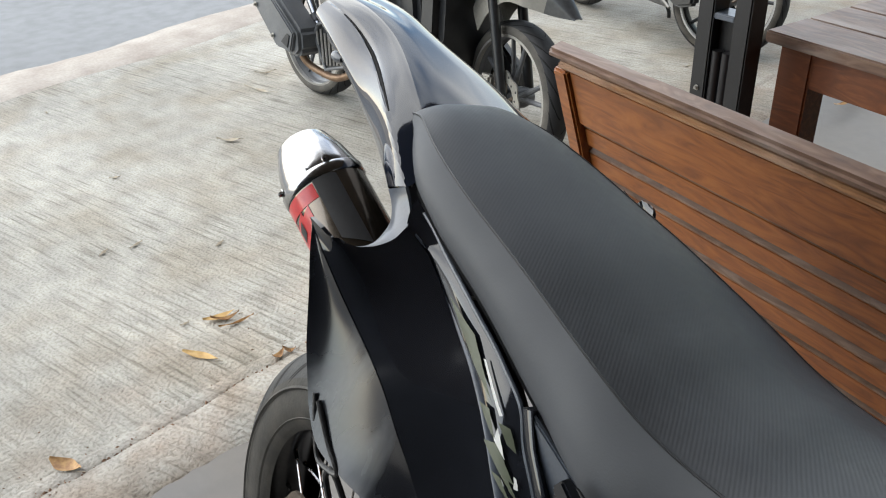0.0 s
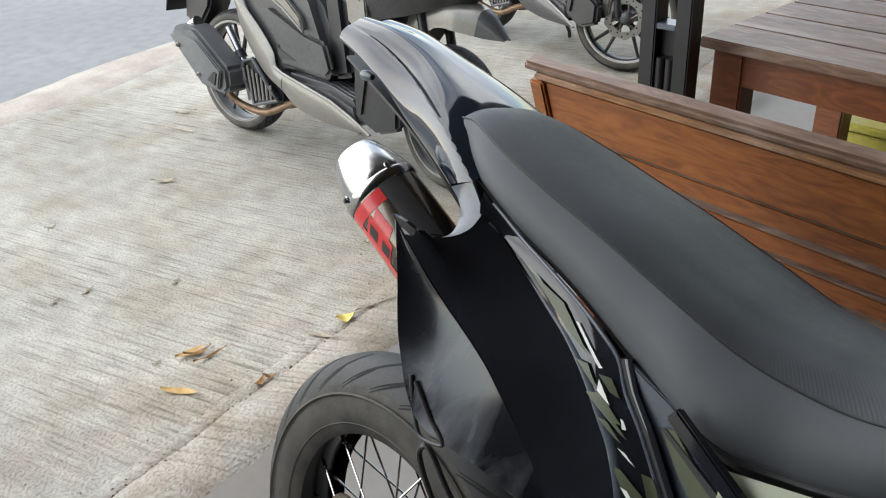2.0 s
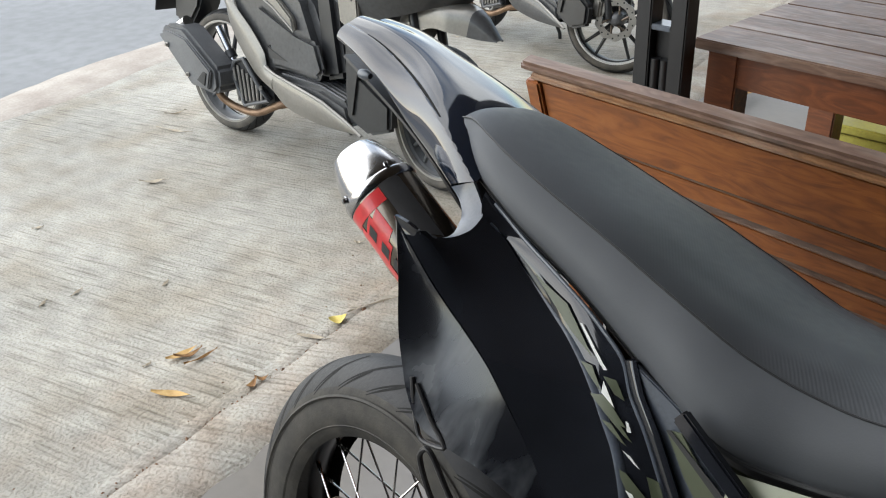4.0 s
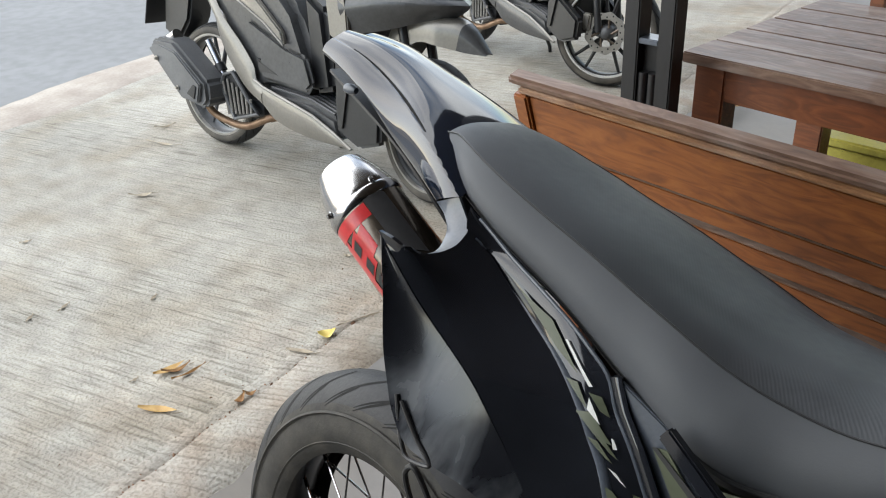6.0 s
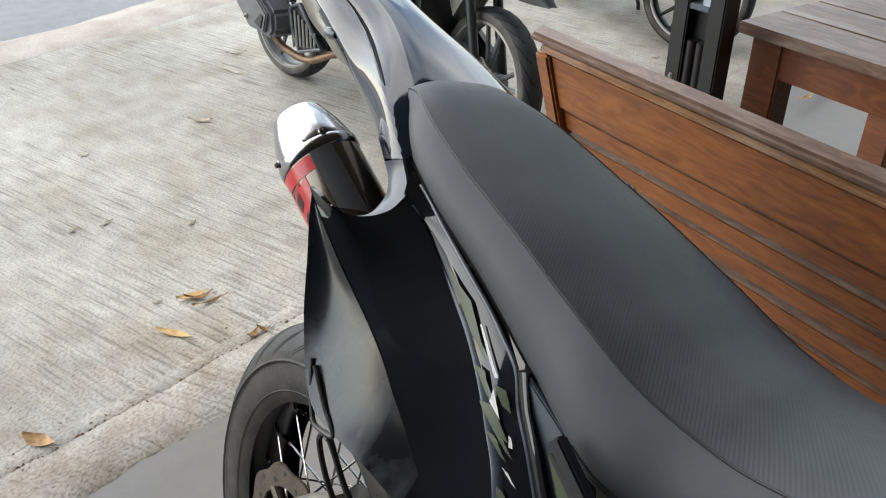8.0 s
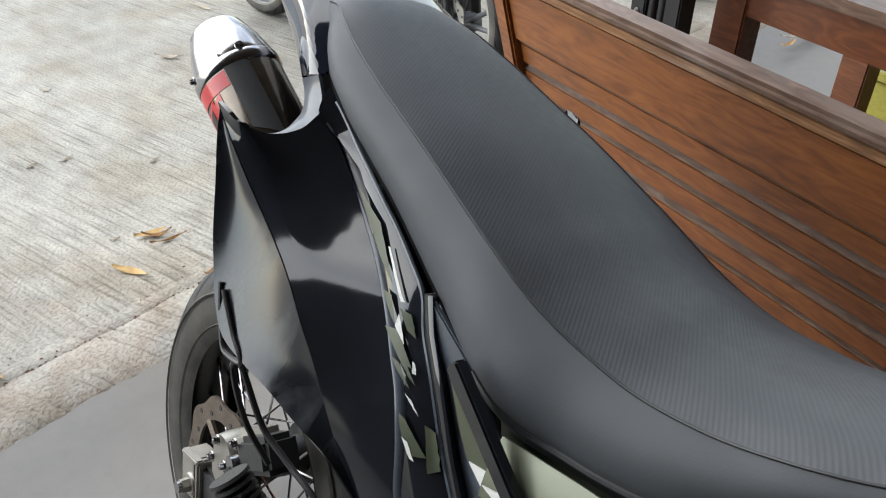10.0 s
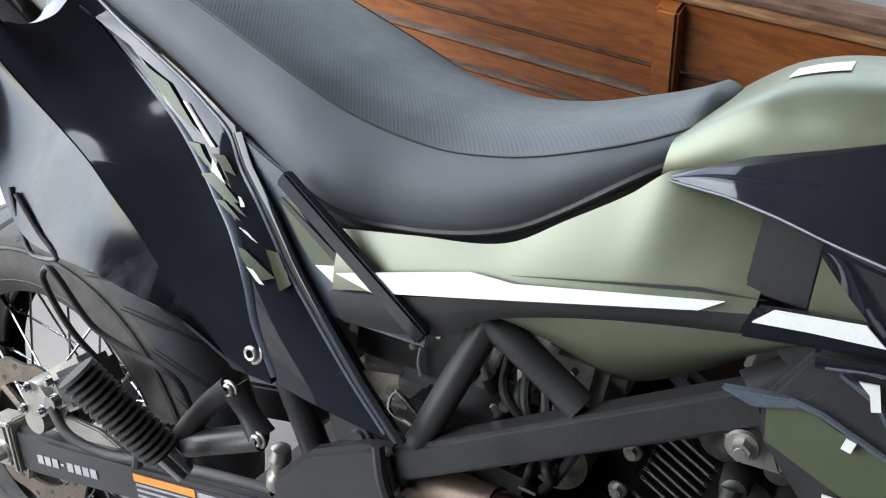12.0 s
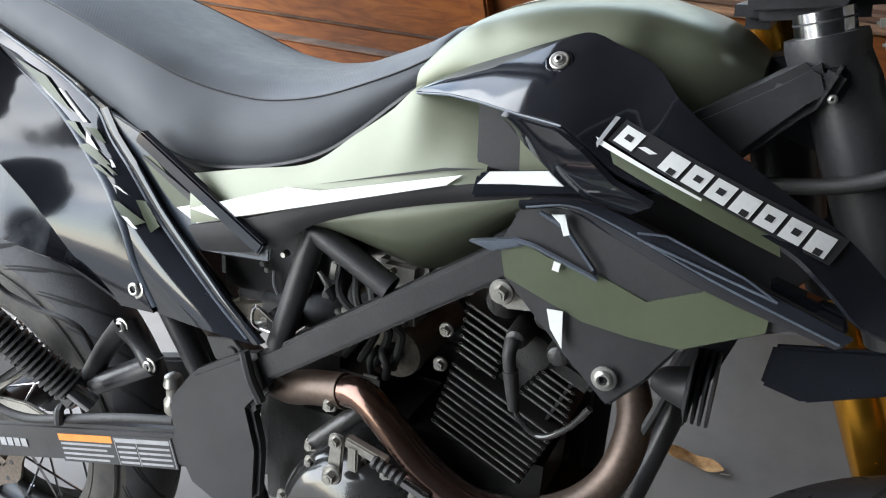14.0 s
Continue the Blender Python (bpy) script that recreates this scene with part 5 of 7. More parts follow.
rows, gline = [], []
for k, (o, g_, t_) in enumerate(zip(eased(O_EDGE, 25), eased(G_EDGE, 25), eased(T_LINE, 25))):
    s = k / 24
    ch = 0.0045 * math.sin(math.pi * min(1, s * 1.25)) if s < 0.8 else 0.0
    gline.append(g_ + V((0, 0.0035, -0.0010 - ch * 0.5)))
    up = g_ + (t_ - g_) * 0.13
    half = [o + V((0.002, 0.010, -0.004)), o, o.lerp(g_, 0.45) + V((0, -0.0035, 0.001)), g_ + (o - g_) * 0.06, g_ + V((0, 0.003, -ch)), up + V((0, 0, 0.0015)), g_.lerp(t_, 0.42) + V((0, 0, 0.0075)), g_.lerp(t_, 0.72) + V((0, 0, 0.0055)), t_]
    rows.append(half + [V((p.x, 2 * Y0 - p.y, p.z)) for p in half[-2::-1]])
part("fender_skin", sheet(rows, 120, 48, 0.0035), M_GLOSS, fender, sharp=25)
part("crease", tube(gline[3:18], [0.0006, 0.0016, 0.0020, 0.0012], 6), M_GROOVE, fender, "dark crease along the flank")
part("under_tray", sheet([[(-0.19, -0.07, 1.05), (-0.19, 0, 1.056), (-0.19, 0.07, 1.05)], [(0.0, -0.10, 0.985), (0.0, 0, 1.0), (0.0, 0.10, 0.985)], [(0.16, -0.12, 0.90), (0.16, 0, 0.91), (0.16, 0.12, 0.90)]], 12, 12, 0.004), M_MATTE, fender)
part("tail_lamp", box((0.02, 0.07, 0.03), (-0.185, 0, 1.055), 0.006, rot("Y", 20)), M_BULB, fender, "small red tail lamp")
part("indicator", lathe([(0.002, -0.015), (0.006, -0.012), (0.0075, 0.0), (0.004, 0.008)], 16, "X", (-0.112, -0.092, 1.036)), M_GREYEDGE, fender, "grey drop-shaped indicator lens")
part("inner_guard", sheet([[(0.30, -0.07, 0.88), (0.30, 0, 0.89), (0.30, 0.07, 0.88)], [(0.36, -0.075, 0.70), (0.37, 0, 0.70), (0.36, 0.075, 0.70)], [(0.43, -0.07, 0.52), (0.44, 0, 0.52), (0.43, 0.07, 0.52)]], 10, 14, 0.004), M_MATTE, fender)

# muffler
muf = new("muffler")
muf.parent = bike
tagged(muf, "smoked steel muffler with polished end cone and red sticker")
MC, MD = V((0.0295, -0.1737, 0.9302)), V((0.8155, 0.157, -0.557)).normalized()
MU = V((0.189, -0.982, 0)).normalized()
MV = MD.cross(MU)
MV = MV if MV.z < 0 else -MV
MR = 0.0455


def muf_at(h, a, r=MR):
    return MC + MD * h + MU * r * math.cos(a) + MV * r * math.sin(a)


def turned(profile, seg=44):
    bm = bmesh.new()
    vs = grid_faces(bm, [[muf_at(h, 2 * math.pi * k / seg, r) for k in range(seg)] for r, h in profile], True)
    for e in (0, -1):
        bm.faces.new(vs[e])
    return bm


part("sleeve", turned([(0.0445, 0.006), (0.0455, 0.010), (0.0455, 0.26), (0.026, 0.29)]), M_CARBON, muf, "smoked dark steel sleeve")
part("end_cone", turned([(0.018, -0.030), (0.0235, -0.049), (0.0265, -0.0515), (0.030, -0.048), (0.0395, -0.024), (0.0440, -0.006), (0.0452, 0.0), (0.0452, 0.006)]), M_CHROME, muf, "polished end cone")
part("band", turned([(0.0460, 0.002), (0.0472, 0.004), (0.0472, 0.013), (0.0460, 0.015)]), M_CHROME, muf)
for k in range(4):
    a = -1.16 + math.pi / 2 * k
    bolt(muf_at(-0.001, a, 0.0452), 0.0052, muf, MU * math.cos(a) + MV * math.sin(a), M_CHROME, "rivet")


def muf_patch(a0, a1, h0, h1, material, off, label="", skew=0.0):
    g = [[muf_at(h0 + (h1 - h0) * j / 9 + skew * i / 9, a0 + (a1 - a0) * i / 9, MR + off) for i in range(10)] for j in range(10)]
    bm = bmesh.new()
    grid_faces(bm, g)
    part("sticker", bm, material, muf, label)


muf_patch(-0.60, 0.9, 0.017, 0.034, M_RED, 0.0006, "red sticker band")
muf_patch(0.02, 0.50, 0.034, 0.080, M_RED, 0.0006, "red sticker", 0.010)
muf_patch(0.50, 1.25, 0.034, 0.135, M_RED, 0.0006, "red sticker", 0.012)
muf_patch(-0.02, 0.50, 0.096, 0.112, M_RED, 0.0006, "red sticker", 0.012)
muf_patch(0.98, 1.14, 0.080, 0.135, M_YELLOWS, 0.0012, "yellow print on the sticker")
muf_patch(-1.20, -0.62, 0.018, 0.105, M_MATTE, 0.0006, "black carbon-look patch", -0.02)
muf_patch(-0.26, 0.02, 0.034, 0.066, M_RED, 0.0006, "red sticker", 0.006)
for h in (0.042, 0.066, 0.090):
    muf_patch(0.16, 0.42, h, h + 0.014, M_MATTE, 0.0012, "dark square on the sticker", 0.006)

# swingarm
arm = new("swingarm")
arm.parent = bike
tagged(arm, "satin black box swingarm with printed labels")
for sg in (-1, 1):
    y = sg * 0.128
    bm = plate([V((-0.012, y, 0.350)), V((0.10, y, 0.372)), V((0.46, y, 0.470)), V((0.52, y, 0.470)), V((0.52, y, 0.400)), V((0.44, y, 0.412)), V((0.06, y, 0.300)), V((-0.012, y, 0.288))], 0.030 * sg * -1, 0.005)
    part("beam", bm, M_FRAME, arm)
    part("adjuster", box((0.045, 0.040, 0.066), (-0.012, y - sg * 0.014, 0.320), 0.004, rot("Y", -15)), M_ALU, arm, "grey chain adjuster block")
    part("adjuster_clip", merged(box((0.010, 0.044, 0.074), (0.018, y - sg * 0.014, 0.328), 0.003, rot("Y", -15)), box((0.05, 0.012, 0.008), (-0.006, y + sg * 0.006, 0.360), 0.002, rot("Y", -15))), M_ALU, arm)
bolt((0.0, -0.134, R_W), 0.017, arm, (0, -1, 0), M_ALU, "axle_nut")
part("axle", tube([(0, -0.155, R_W), (0, 0.15, R_W)], 0.0085, 14), M_CHROME, arm)
part("cross_brace", box((0.06, 0.24, 0.06), (0.42, 0, 0.43), 0.01, rot("Y", -14)), M_FRAME, arm)
s_dir = V((0.36, 0.098)).normalized()
s_up = V((-s_dir.y, s_dir.x))


def on_arm(a, b, yy=-0.1295):
    p = V((0.055, 0.322)) + s_dir * a + s_up * b
    return V((p.x, yy, p.y))


def arm_bar(a0, a1, b0, b1, material, nm, label="", yy=-0.1295):
    part(nm, plate([on_arm(a0, b0, yy), on_arm(a1, b0, yy), on_arm(a1, b1, yy), on_arm(a0, b1, yy)], 0.001, 0), material, arm, label)


for k in range(8):
    if k != 3:
        arm_bar(0.008 + k * 0.0145, 0.0195 + k * 0.0145, 0.0, 0.0125, M_GREYLABEL, "print_block", "pale printed block")
    else:
        arm_bar(0.010 + k * 0.0145, 0.0165 + k * 0.0145, 0.005, 0.008, M_GREYLABEL, "print_block", "pale printed block")
arm_bar(0.188, 0.395, -0.018, 0.026, M_PIPING, "label_field", "black label", -0.1293)
arm_bar(0.190, 0.290, 0.014, 0.024, M_ORANGE, "label_head", "orange label strip", -0.1298)
for k in range(4):
    arm_bar(0.192, 0.286 - 0.01 * (k % 2), 0.008 - 0.0075 * k, 0.011 - 0.0075 * k, M_GREYLABEL, "label_print", "fine grey print", -0.1298)
    arm_bar(0.297, 0.330, 0.008 - 0.0075 * k, 0.011 - 0.0075 * k, M_GREYLABEL, "label_print", "fine grey print", -0.1298)
    arm_bar(0.334, 0.388, 0.008 - 0.0075 * k, 0.011 - 0.0075 * k, M_GREYLABEL, "label_print", "fine grey print", -0.1298)
arm_bar(0.296, 0.390, 0.016, 0.022, M_GREYLABEL, "label_print", "fine grey print", -0.1298)
for a in (0.294, 0.332, 0.392):
    arm_bar(a, a + 0.001, -0.017, 0.023, M_GREYLABEL, "label_rule", "", -0.1298)

# rear brake
brk = new("rear_brake")
brk.parent = bike
tagged(brk, "grey cast rear brake caliper with black hose")
part("caliper_body", merged(box((0.085, 0.042, 0.060), (0.115, -0.105, 0.462), 0.010, rot("Y", -38)), lathe([(0.024, -0.032), (0.026, -0.02), (0.026, 0.01)], 28, "Y", (0.072, -0.105, 0.432)), lathe([(0.018, -0.032), (0.02, -0.02), (0.02, 0.01)], 24, "Y", (0.062, -0.100, 0.392)), box((0.06, 0.03, 0.045), (0.072, -0.10, 0.415), 0.008, rot("Y", -60))), M_ALU, brk, "dusty grey caliper")
part("caliper_cover", box((0.075, 0.05, 0.048), (0.140, -0.112, 0.480), 0.008, rot("Y", -38)), M_MATTE, brk)
part("bracket", plate(xz(-0.108, (0.02, 0.35), (0.09, 0.40), (0.15, 0.405), (0.19, 0.395), (0.19, 0.365), (0.06, 0.33)), 0.008, 0.002), M_ALU, brk)
for at in ((0.066, -0.142, 0.45), (0.092, -0.142, 0.428), (0.052, -0.138, 0.41), (0.105, -0.140, 0.475)):
    bolt(at, 0.0075, brk, (0, -1, 0), M_CHROME)
part("banjo", lathe([(0.010, -0.005), (0.010, 0.006)], 14, "Y", (0.108, -0.140, 0.446)), M_CHROME, brk)
part("brake_hose", tube([(0.108, -0.142, 0.440), (0.140, -0.146, 0.418), (0.19, -0.140, 0.412), (0.26, -0.134, 0.430), (0.35, -0.132, 0.458), (0.44, -0.132, 0.482)], 0.0062, 10, 40), M_GRIP, brk, "black rubber hose")
part("hose_clip", tube([(0.252, -0.142, 0.424), (0.255, -0.142, 0.446), (0.25, -0.126, 0.446)], 0.006, 8, 10), M_MATTE, brk)
part("wire_guard", tube([(0.255, -0.19, 0.585), (0.235, -0.215, 0.635), (0.212, -0.225, 0.685), (0.222, -0.225, 0.70), (0.262, -0.21, 0.645), (0.30, -0.20, 0.628), (0.355, -0.19, 0.612), (0.376, -0.185, 0.575)], 0.0034, 8, 60), M_FRAME, brk)

# passenger peg
peg = new("foot_peg")
peg.parent = bike
tagged(peg, "folded passenger foot peg with ribbed black rubber")
part("bracket_limb", tube([(0.350, -0.180, 0.530), (0.385, -0.181, 0.588), (0.420, -0.182, 0.630)], [0.013, 0.0125, 0.0150], 12, 8, flat=0.7), M_FRAME, peg, "black cast bracket limb")
part("bracket_limb", tube([(0.420, -0.182, 0.630), (0.440, -0.182, 0.608), (0.457, -0.182, 0.590)], [0.0150, 0.0105, 0.0145], 12, 8, flat=0.7), M_FRAME, peg)
part("bracket_limb", tube([(0.457, -0.182, 0.590), (0.410, -0.182, 0.562), (0.350, -0.180, 0.528)], [0.0145, 0.014, 0.016], 12, 8, flat=0.7), M_FRAME, peg)
part("bracket_web", plate(xz(-0.176, (0.352, 0.520), (0.352, 0.545), (0.395, 0.560), (0.400, 0.545)), 0.010, 0.003), M_FRAME, peg)
for at in ((0.420, -0.188, 0.630), (0.457, -0.188, 0.590)):
    socket_bolt(at, 0.0100, peg)
part("peg_clevis", box((0.035, 0.03, 0.035), (0.345, -0.195, 0.530), 0.004, rot("Y", 40)), M_FRAME, peg)
pa, pb = V((0.300, -0.262, 0.632)), V((0.372, -0.222, 0.552))
pd = (pb - pa).normalized()
prof, n = [], 15
for k in range(n):
    s = k / (n - 1)
    for f, rr in ((0.0, 0.0195), (0.45, 0.0205), (0.5, 0.016), (0.95, 0.016)):
        prof.append((rr, (k + f) / n * (pb - pa).length))
bm = lathe(prof, 24, "Z")
bmesh.ops.transform(bm, matrix=Matrix.Translation(pa) @ V((0, 0, 1)).rotation_difference(pd).to_matrix().to_4x4(), verts=bm.verts)
part("peg_rubber", bm, M_GRIP, peg, "ribbed black rubber sleeve", sharp=20)
part("peg_core", tube([pb, pb + pd * 0.03], 0.011, 12), M_CHROME, peg)
part("peg_pin", tube([(0.345, -0.215, 0.53), (0.345, -0.175, 0.53)], 0.006, 10), M_FRAME, peg)

# frame
fr = new("frame")
fr.parent = bike
tagged(fr, "satin black steel frame with boxed cradle rail")


def rail(a, b, w, t, y, name="cradle_rail"):
    a, b = V((a[0], y, a[1])), V((b[0], y, b[1]))
    n = V((-(b.z - a.z), 0, b.x - a.x)).normalized() * w / 2
    return part(name, plate([a - n, b - n, b + n, a + n], t, 0.004), M_FRAME, fr)


for sg in (-1, 1):
    rail((0.588, 0.610), (0.862, 0.802), 0.032, 0.028 * -sg, sg * 0.166)
    part("truss_tube", tube([(0.606, sg * 0.152, 0.640), (0.650, sg * 0.150, 0.782)], 0.0135, 16), M_FRAME, fr)
    part("truss_tube", tube([(0.648, sg * 0.150, 0.782), (0.738, sg * 0.152, 0.738)], 0.0135, 16), M_FRAME, fr)
    part("sub_tube", tube([(0.455, sg * 0.150, 0.650), (0.512, sg * 0.146, 0.548)], 0.0145, 16), M_FRAME, fr)
    part("seat_tube", tube([(0.52, sg * 0.13, 0.66), (0.30, sg * 0.11, 0.85), (0.12, sg * 0.10, 0.93)], 0.012, 12), M_FRAME, fr)
    part("pivot_plate", plate(xz(sg * 0.170, (0.462, 0.535), (0.500, 0.585), (0.560, 0.622), (0.592, 0.632), (0.606, 0.592), (0.580, 0.560), (0.592, 0.510), (0.588, 0.440), (0.540, 0.410), (0.492, 0.432), (0.468, 0.480)), 0.022 * -sg, 0.006), M_MATTE, fr, "matte black frame guard")
    part("down_tube", tube([(1.045, sg * 0.03, 0.74), (0.985, sg * 0.07, 0.50), (0.93, sg * 0.09, 0.33)], 0.012, 12), M_FRAME, fr)
    part("lower_rail", tube([(0.93, sg * 0.09, 0.33), (0.60, sg * 0.11, 0.30), (0.55, sg * 0.12, 0.42)], 0.012, 12, 20), M_FRAME, fr)
part("guard_strap", tube([(0.578, -0.176, 0.636), (0.588, -0.178, 0.606), (0.600, -0.176, 0.580)], 0.006, 8, 8), M_MATTE, fr)
part("tab", plate(xz(-0.152, (0.508, 0.625), (0.545, 0.632), (0.572, 0.605), (0.556, 0.590), (0.520, 0.600)), 0.005, 0.001), M_FRAME, fr)
part("tab_hole", lathe([(0.007, -0.002), (0.009, 0.001)], 16, "Y", (0.544, -0.153, 0.614)), M_MATTE, fr)
part("master_cylinder", lathe([(0.009, 0), (0.012, 0.004), (0.012, 0.018), (0.009, 0.022), (0.009, 0.034), (0.012, 0.038), (0.010, 0.05), (0.004, 0.054)], 16, "Z", (0.461, -0.155, 0.512)), M_ALU, fr, "brass and steel brake union")
part("head_tube", tube([(1.045, 0, 0.99), (1.085, 0, 0.84)], 0.032, 20), M_FRAME, fr)
part("spine", tube([(1.05, 0, 0.93), (0.85, 0, 0.86), (0.60, 0, 0.76)], 0.026, 14, 16), M_FRAME, fr)
part("bridge", box((0.03, 0.3, 0.03), (0.60, 0, 0.66), 0.006), M_FRAME, fr)
part("frame_tube", tube([(0.85, -0.15, 0.80), (1.00, -0.08, 0.92), (1.06, -0.03, 0.96)], 0.018, 12, 12), M_FRAME, fr)
part("frame_tube", tube([(0.85, 0.15, 0.80), (1.00, 0.08, 0.92), (1.06, 0.03, 0.96)], 0.018, 12, 12), M_FRAME, fr)

# engine
eng = new("engine")
eng.parent = bike
tagged(eng, "black air-cooled single-cylinder engine")
tilt = rot("Y", 24)
cc = V((0.838, 0, 0.586))


def fin(f0, f1, h, dp):
    at = cc + tilt @ V(((f0 + f1) / 2, 0, h))
    part("fin", box((f1 - f0, dp, 0.0042), at, 0.0016, tilt, 2), M_ENGINE, eng)
    # bright strip paints the highlight along the silvery edge
    part("fin_edge", box((f1 - f0 - 0.010, 0.0012, 0.0016), at + tilt @ V((0, -dp / 2 - 0.0002, 0.0012)), 0, tilt), M_FIN, eng, "silvery fin edge with its highlight painted in")


for k in range(9):
    fin(-0.062 - 0.18 * (0.0095 * k - 0.03), 0.062, -0.046 + 0.0095 * k, 0.19)
for k in range(7):
    fin(-0.074 - 0.0030 * k, -0.022 - 0.002 * k, 0.044 + 0.0092 * k, 0.18)
for k in range(6):
    fin(0.004 + 0.002 * k, 0.066 - 0.003 * k, 0.042 + 0.0090 * k, 0.16)
for dx, h0, h1 in ((-0.045, -0.05, 0.10), (0.0, -0.05, 0.035), (0.045, -0.03, 0.085)):
    part("fin_rib", box((0.004, 0.145, h1 - h0), cc + tilt @ V((dx, -0.006, (h0 + h1) / 2)), 0.001, tilt), M_ENGINE, eng)
part("barrel", box((0.10, 0.13, 0.20), cc + tilt @ V((0, 0, 0.03)), 0.02, tilt), M_ENGINE, eng)
part("cylinder_head", merged(box((0.105, 0.12, 0.07), cc + tilt @ V((0.0, 0, 0.135)), 0.018, tilt), lathe([(0.026, -0.086), (0.03, -0.08), (0.03, 0.08)], 24, "Y", cc + tilt @ V((0.022, 0, 0.15))), lathe([(0.022, -0.080), (0.026, -0.074), (0.026, 0.07)], 24, "Y", cc + tilt @ V((-0.032, 0, 0.145)))), M_ENGINE, eng)
part("head_cover", lathe([(0.0, -0.098), (0.020, -0.096), (0.024, -0.086), (0.024, -0.05)], 24, "Y", cc + tilt @ V((-0.005, 0, 0.10))), M_ENGINE, eng)
bolt((0.857, -0.166, 0.768), 0.0125, eng, (0, -1, 0), M_ALU, "mount_bolt")
part("mount_tab", plate(xz(-0.158, (0.845, 0.785), (0.872, 0.778), (0.888, 0.752), (0.858, 0.748), (0.843, 0.762)), 0.006, 0.002), M_ALU, eng)
part("mount_stay", tube([(0.857, -0.150, 0.768), (0.846, -0.120, 0.735), (0.846, -0.06, 0.715)], 0.0125, 12, 8), M_ENGINE, eng)
part("plug_boss", lathe([(0.007, -0.126), (0.010, -0.124), (0.012, -0.116), (0.014, -0.07)], 24, "Y", (0.862, 0, 0.702)), M_ENGINE, eng)
part("plug_cap", tube([(0.860, -0.126, 0.704), (0.861, -0.134, 0.688), (0.864, -0.134, 0.672)], [0.0075, 0.0068, 0.0062], 14, 10), M_GRIP, eng, "black rubber spark plug cap")
part("plug_cap", tube([(0.864, -0.134, 0.674), (0.869, -0.133, 0.646), (0.871, -0.132, 0.632)], [0.0078, 0.0072, 0.0058], 14, 10), M_GRIP, eng)
part("plug_lead", tube([(0.871, -0.132, 0.636), (0.878, -0.134, 0.624), (0.902, -0.138, 0.613), (0.930, -0.146, 0.636), (0.950, -0.154, 0.668)], 0.0034, 10, 36), M_CASE, eng, "glossy black ignition lead")
part("head_boss", lathe([(0.006, -0.122), (0.010, -0.120), (0.013, -0.112), (0.014, -0.06)], 20, "Y", (0.905, 0, 0.694)), M_ENGINE, eng)
part("head_boss", lathe([(0.008, -0.116), (0.012, -0.114), (0.015, -0.10), (0.016, -0.05)], 20, "Y", (0.888, 0, 0.728)), M_ENGINE, eng)
part("head_step", box((0.055, 0.17, 0.022), cc + tilt @ V((0.038, 0, 0.098)), 0.005, tilt), M_ENGINE, eng)
part("cam_cover", merged(lathe([(0.0, -0.118), (0.016, -0.116), (0.020, -0.108), (0.021, -0.05)], 24, "Y", (0.842, 0, 0.735)), box((0.05, 0.10, 0.03), (0.815, -0.05, 0.752), 0.008, tilt)), M_ENGINE, eng)
for at in ((0.778, -0.095, 0.680), (0.775, -0.098, 0.640), (0.80, -0.10, 0.735)):
    bolt(at, 0.0085, eng, (0, -1, 0), M_ALU)
part("left_case", merged(box((0.34, 0.05, 0.22), (0.76, 0.11, 0.48), 0.03), box((0.16, 0.05, 0.20), (0.70, 0.10, 0.66), 0.02)), M_ENGINE, eng)
part("crankcase", merged(box((0.36, 0.20, 0.20), (0.76, 0, 0.42), 0.05), box((0.16, 0.18, 0.14), (0.64, 0, 0.50), 0.04), box((0.15, 0.17, 0.24), (0.585, 0, 0.465), 0.035)), M_ENGINE, eng)
part("clutch_cover", lathe([(0.0, -0.172), (0.085, -0.170), (0.100, -0.160), (0.110, -0.140), (0.114, -0.09)], 48, "Y", (0.715, 0, 0.425)), M_CASE, eng, "round black clutch cover")
part("cover_boss", lathe([(0.020, -0.186), (0.052, -0.184), (0.058, -0.176), (0.060, -0.165)], 36, "Y", (0.715, 0, 0.425)), M_CASE, eng)
part("ignition_cover", lathe([(0.0, -0.165), (0.05, -0.162), (0.062, -0.150), (0.065, -0.09)], 36, "Y", (0.87, 0, 0.42)), M_CASE, eng)
part("starter_barrel", tube([(0.714, -0.080, 0.628), (0.714, 0.05, 0.628)], 0.029, 28), M_TAN, eng, "bare round carburettor flange")
part("starter_cap", lathe([(0.006, -0.096), (0.012, -0.094), (0.013, -0.080)], 24, "Y", (0.710, 0, 0.628)), M_ENGINE, eng)
for k in range(9):
    a = radians(15 + 38 * k)
    bolt((0.715 + 0.105 * math.cos(a), -0.152, 0.425 + 0.105 * math.sin(a)), 0.0075, eng, (0, -1, 0), M_ALU)
part("clutch_arm", plate(xz(-0.185, (0.694, 0.575), (0.709, 0.575), (0.706, 0.520), (0.688, 0.520)), 0.006, 0.002), M_ALU, eng, "bare clutch arm")
bolt((0.698, -0.188, 0.528), 0.012, eng, (0, -1, 0), M_ALU)
bolt((0.702, -0.188, 0.571), 0.009, eng, (0, -1, 0), M_ALU)
part("cable_bracket", merged(box((0.05, 0.012, 0.012), (0.735, -0.182, 0.566), 0.002, rot("Y", 15)), box((0.012, 0.012, 0.03), (0.722, -0.184, 0.555), 0.002)), M_ALU, eng)
bel = [(0.0055 + 0.002 * (k % 2), 0.0038 * k) for k in range(11)]
bm = lathe(bel, 14, "Z")
bmesh.ops.transform(bm, matrix=Matrix.Translation((0.745, -0.188, 0.562)) @ V((0, 0, 1)).rotation_difference(V((0.94, 0, -0.33)).normalized()).to_matrix().to_4x4(), verts=bm.verts)
part("cable_boot", bm, M_GRIP, eng)
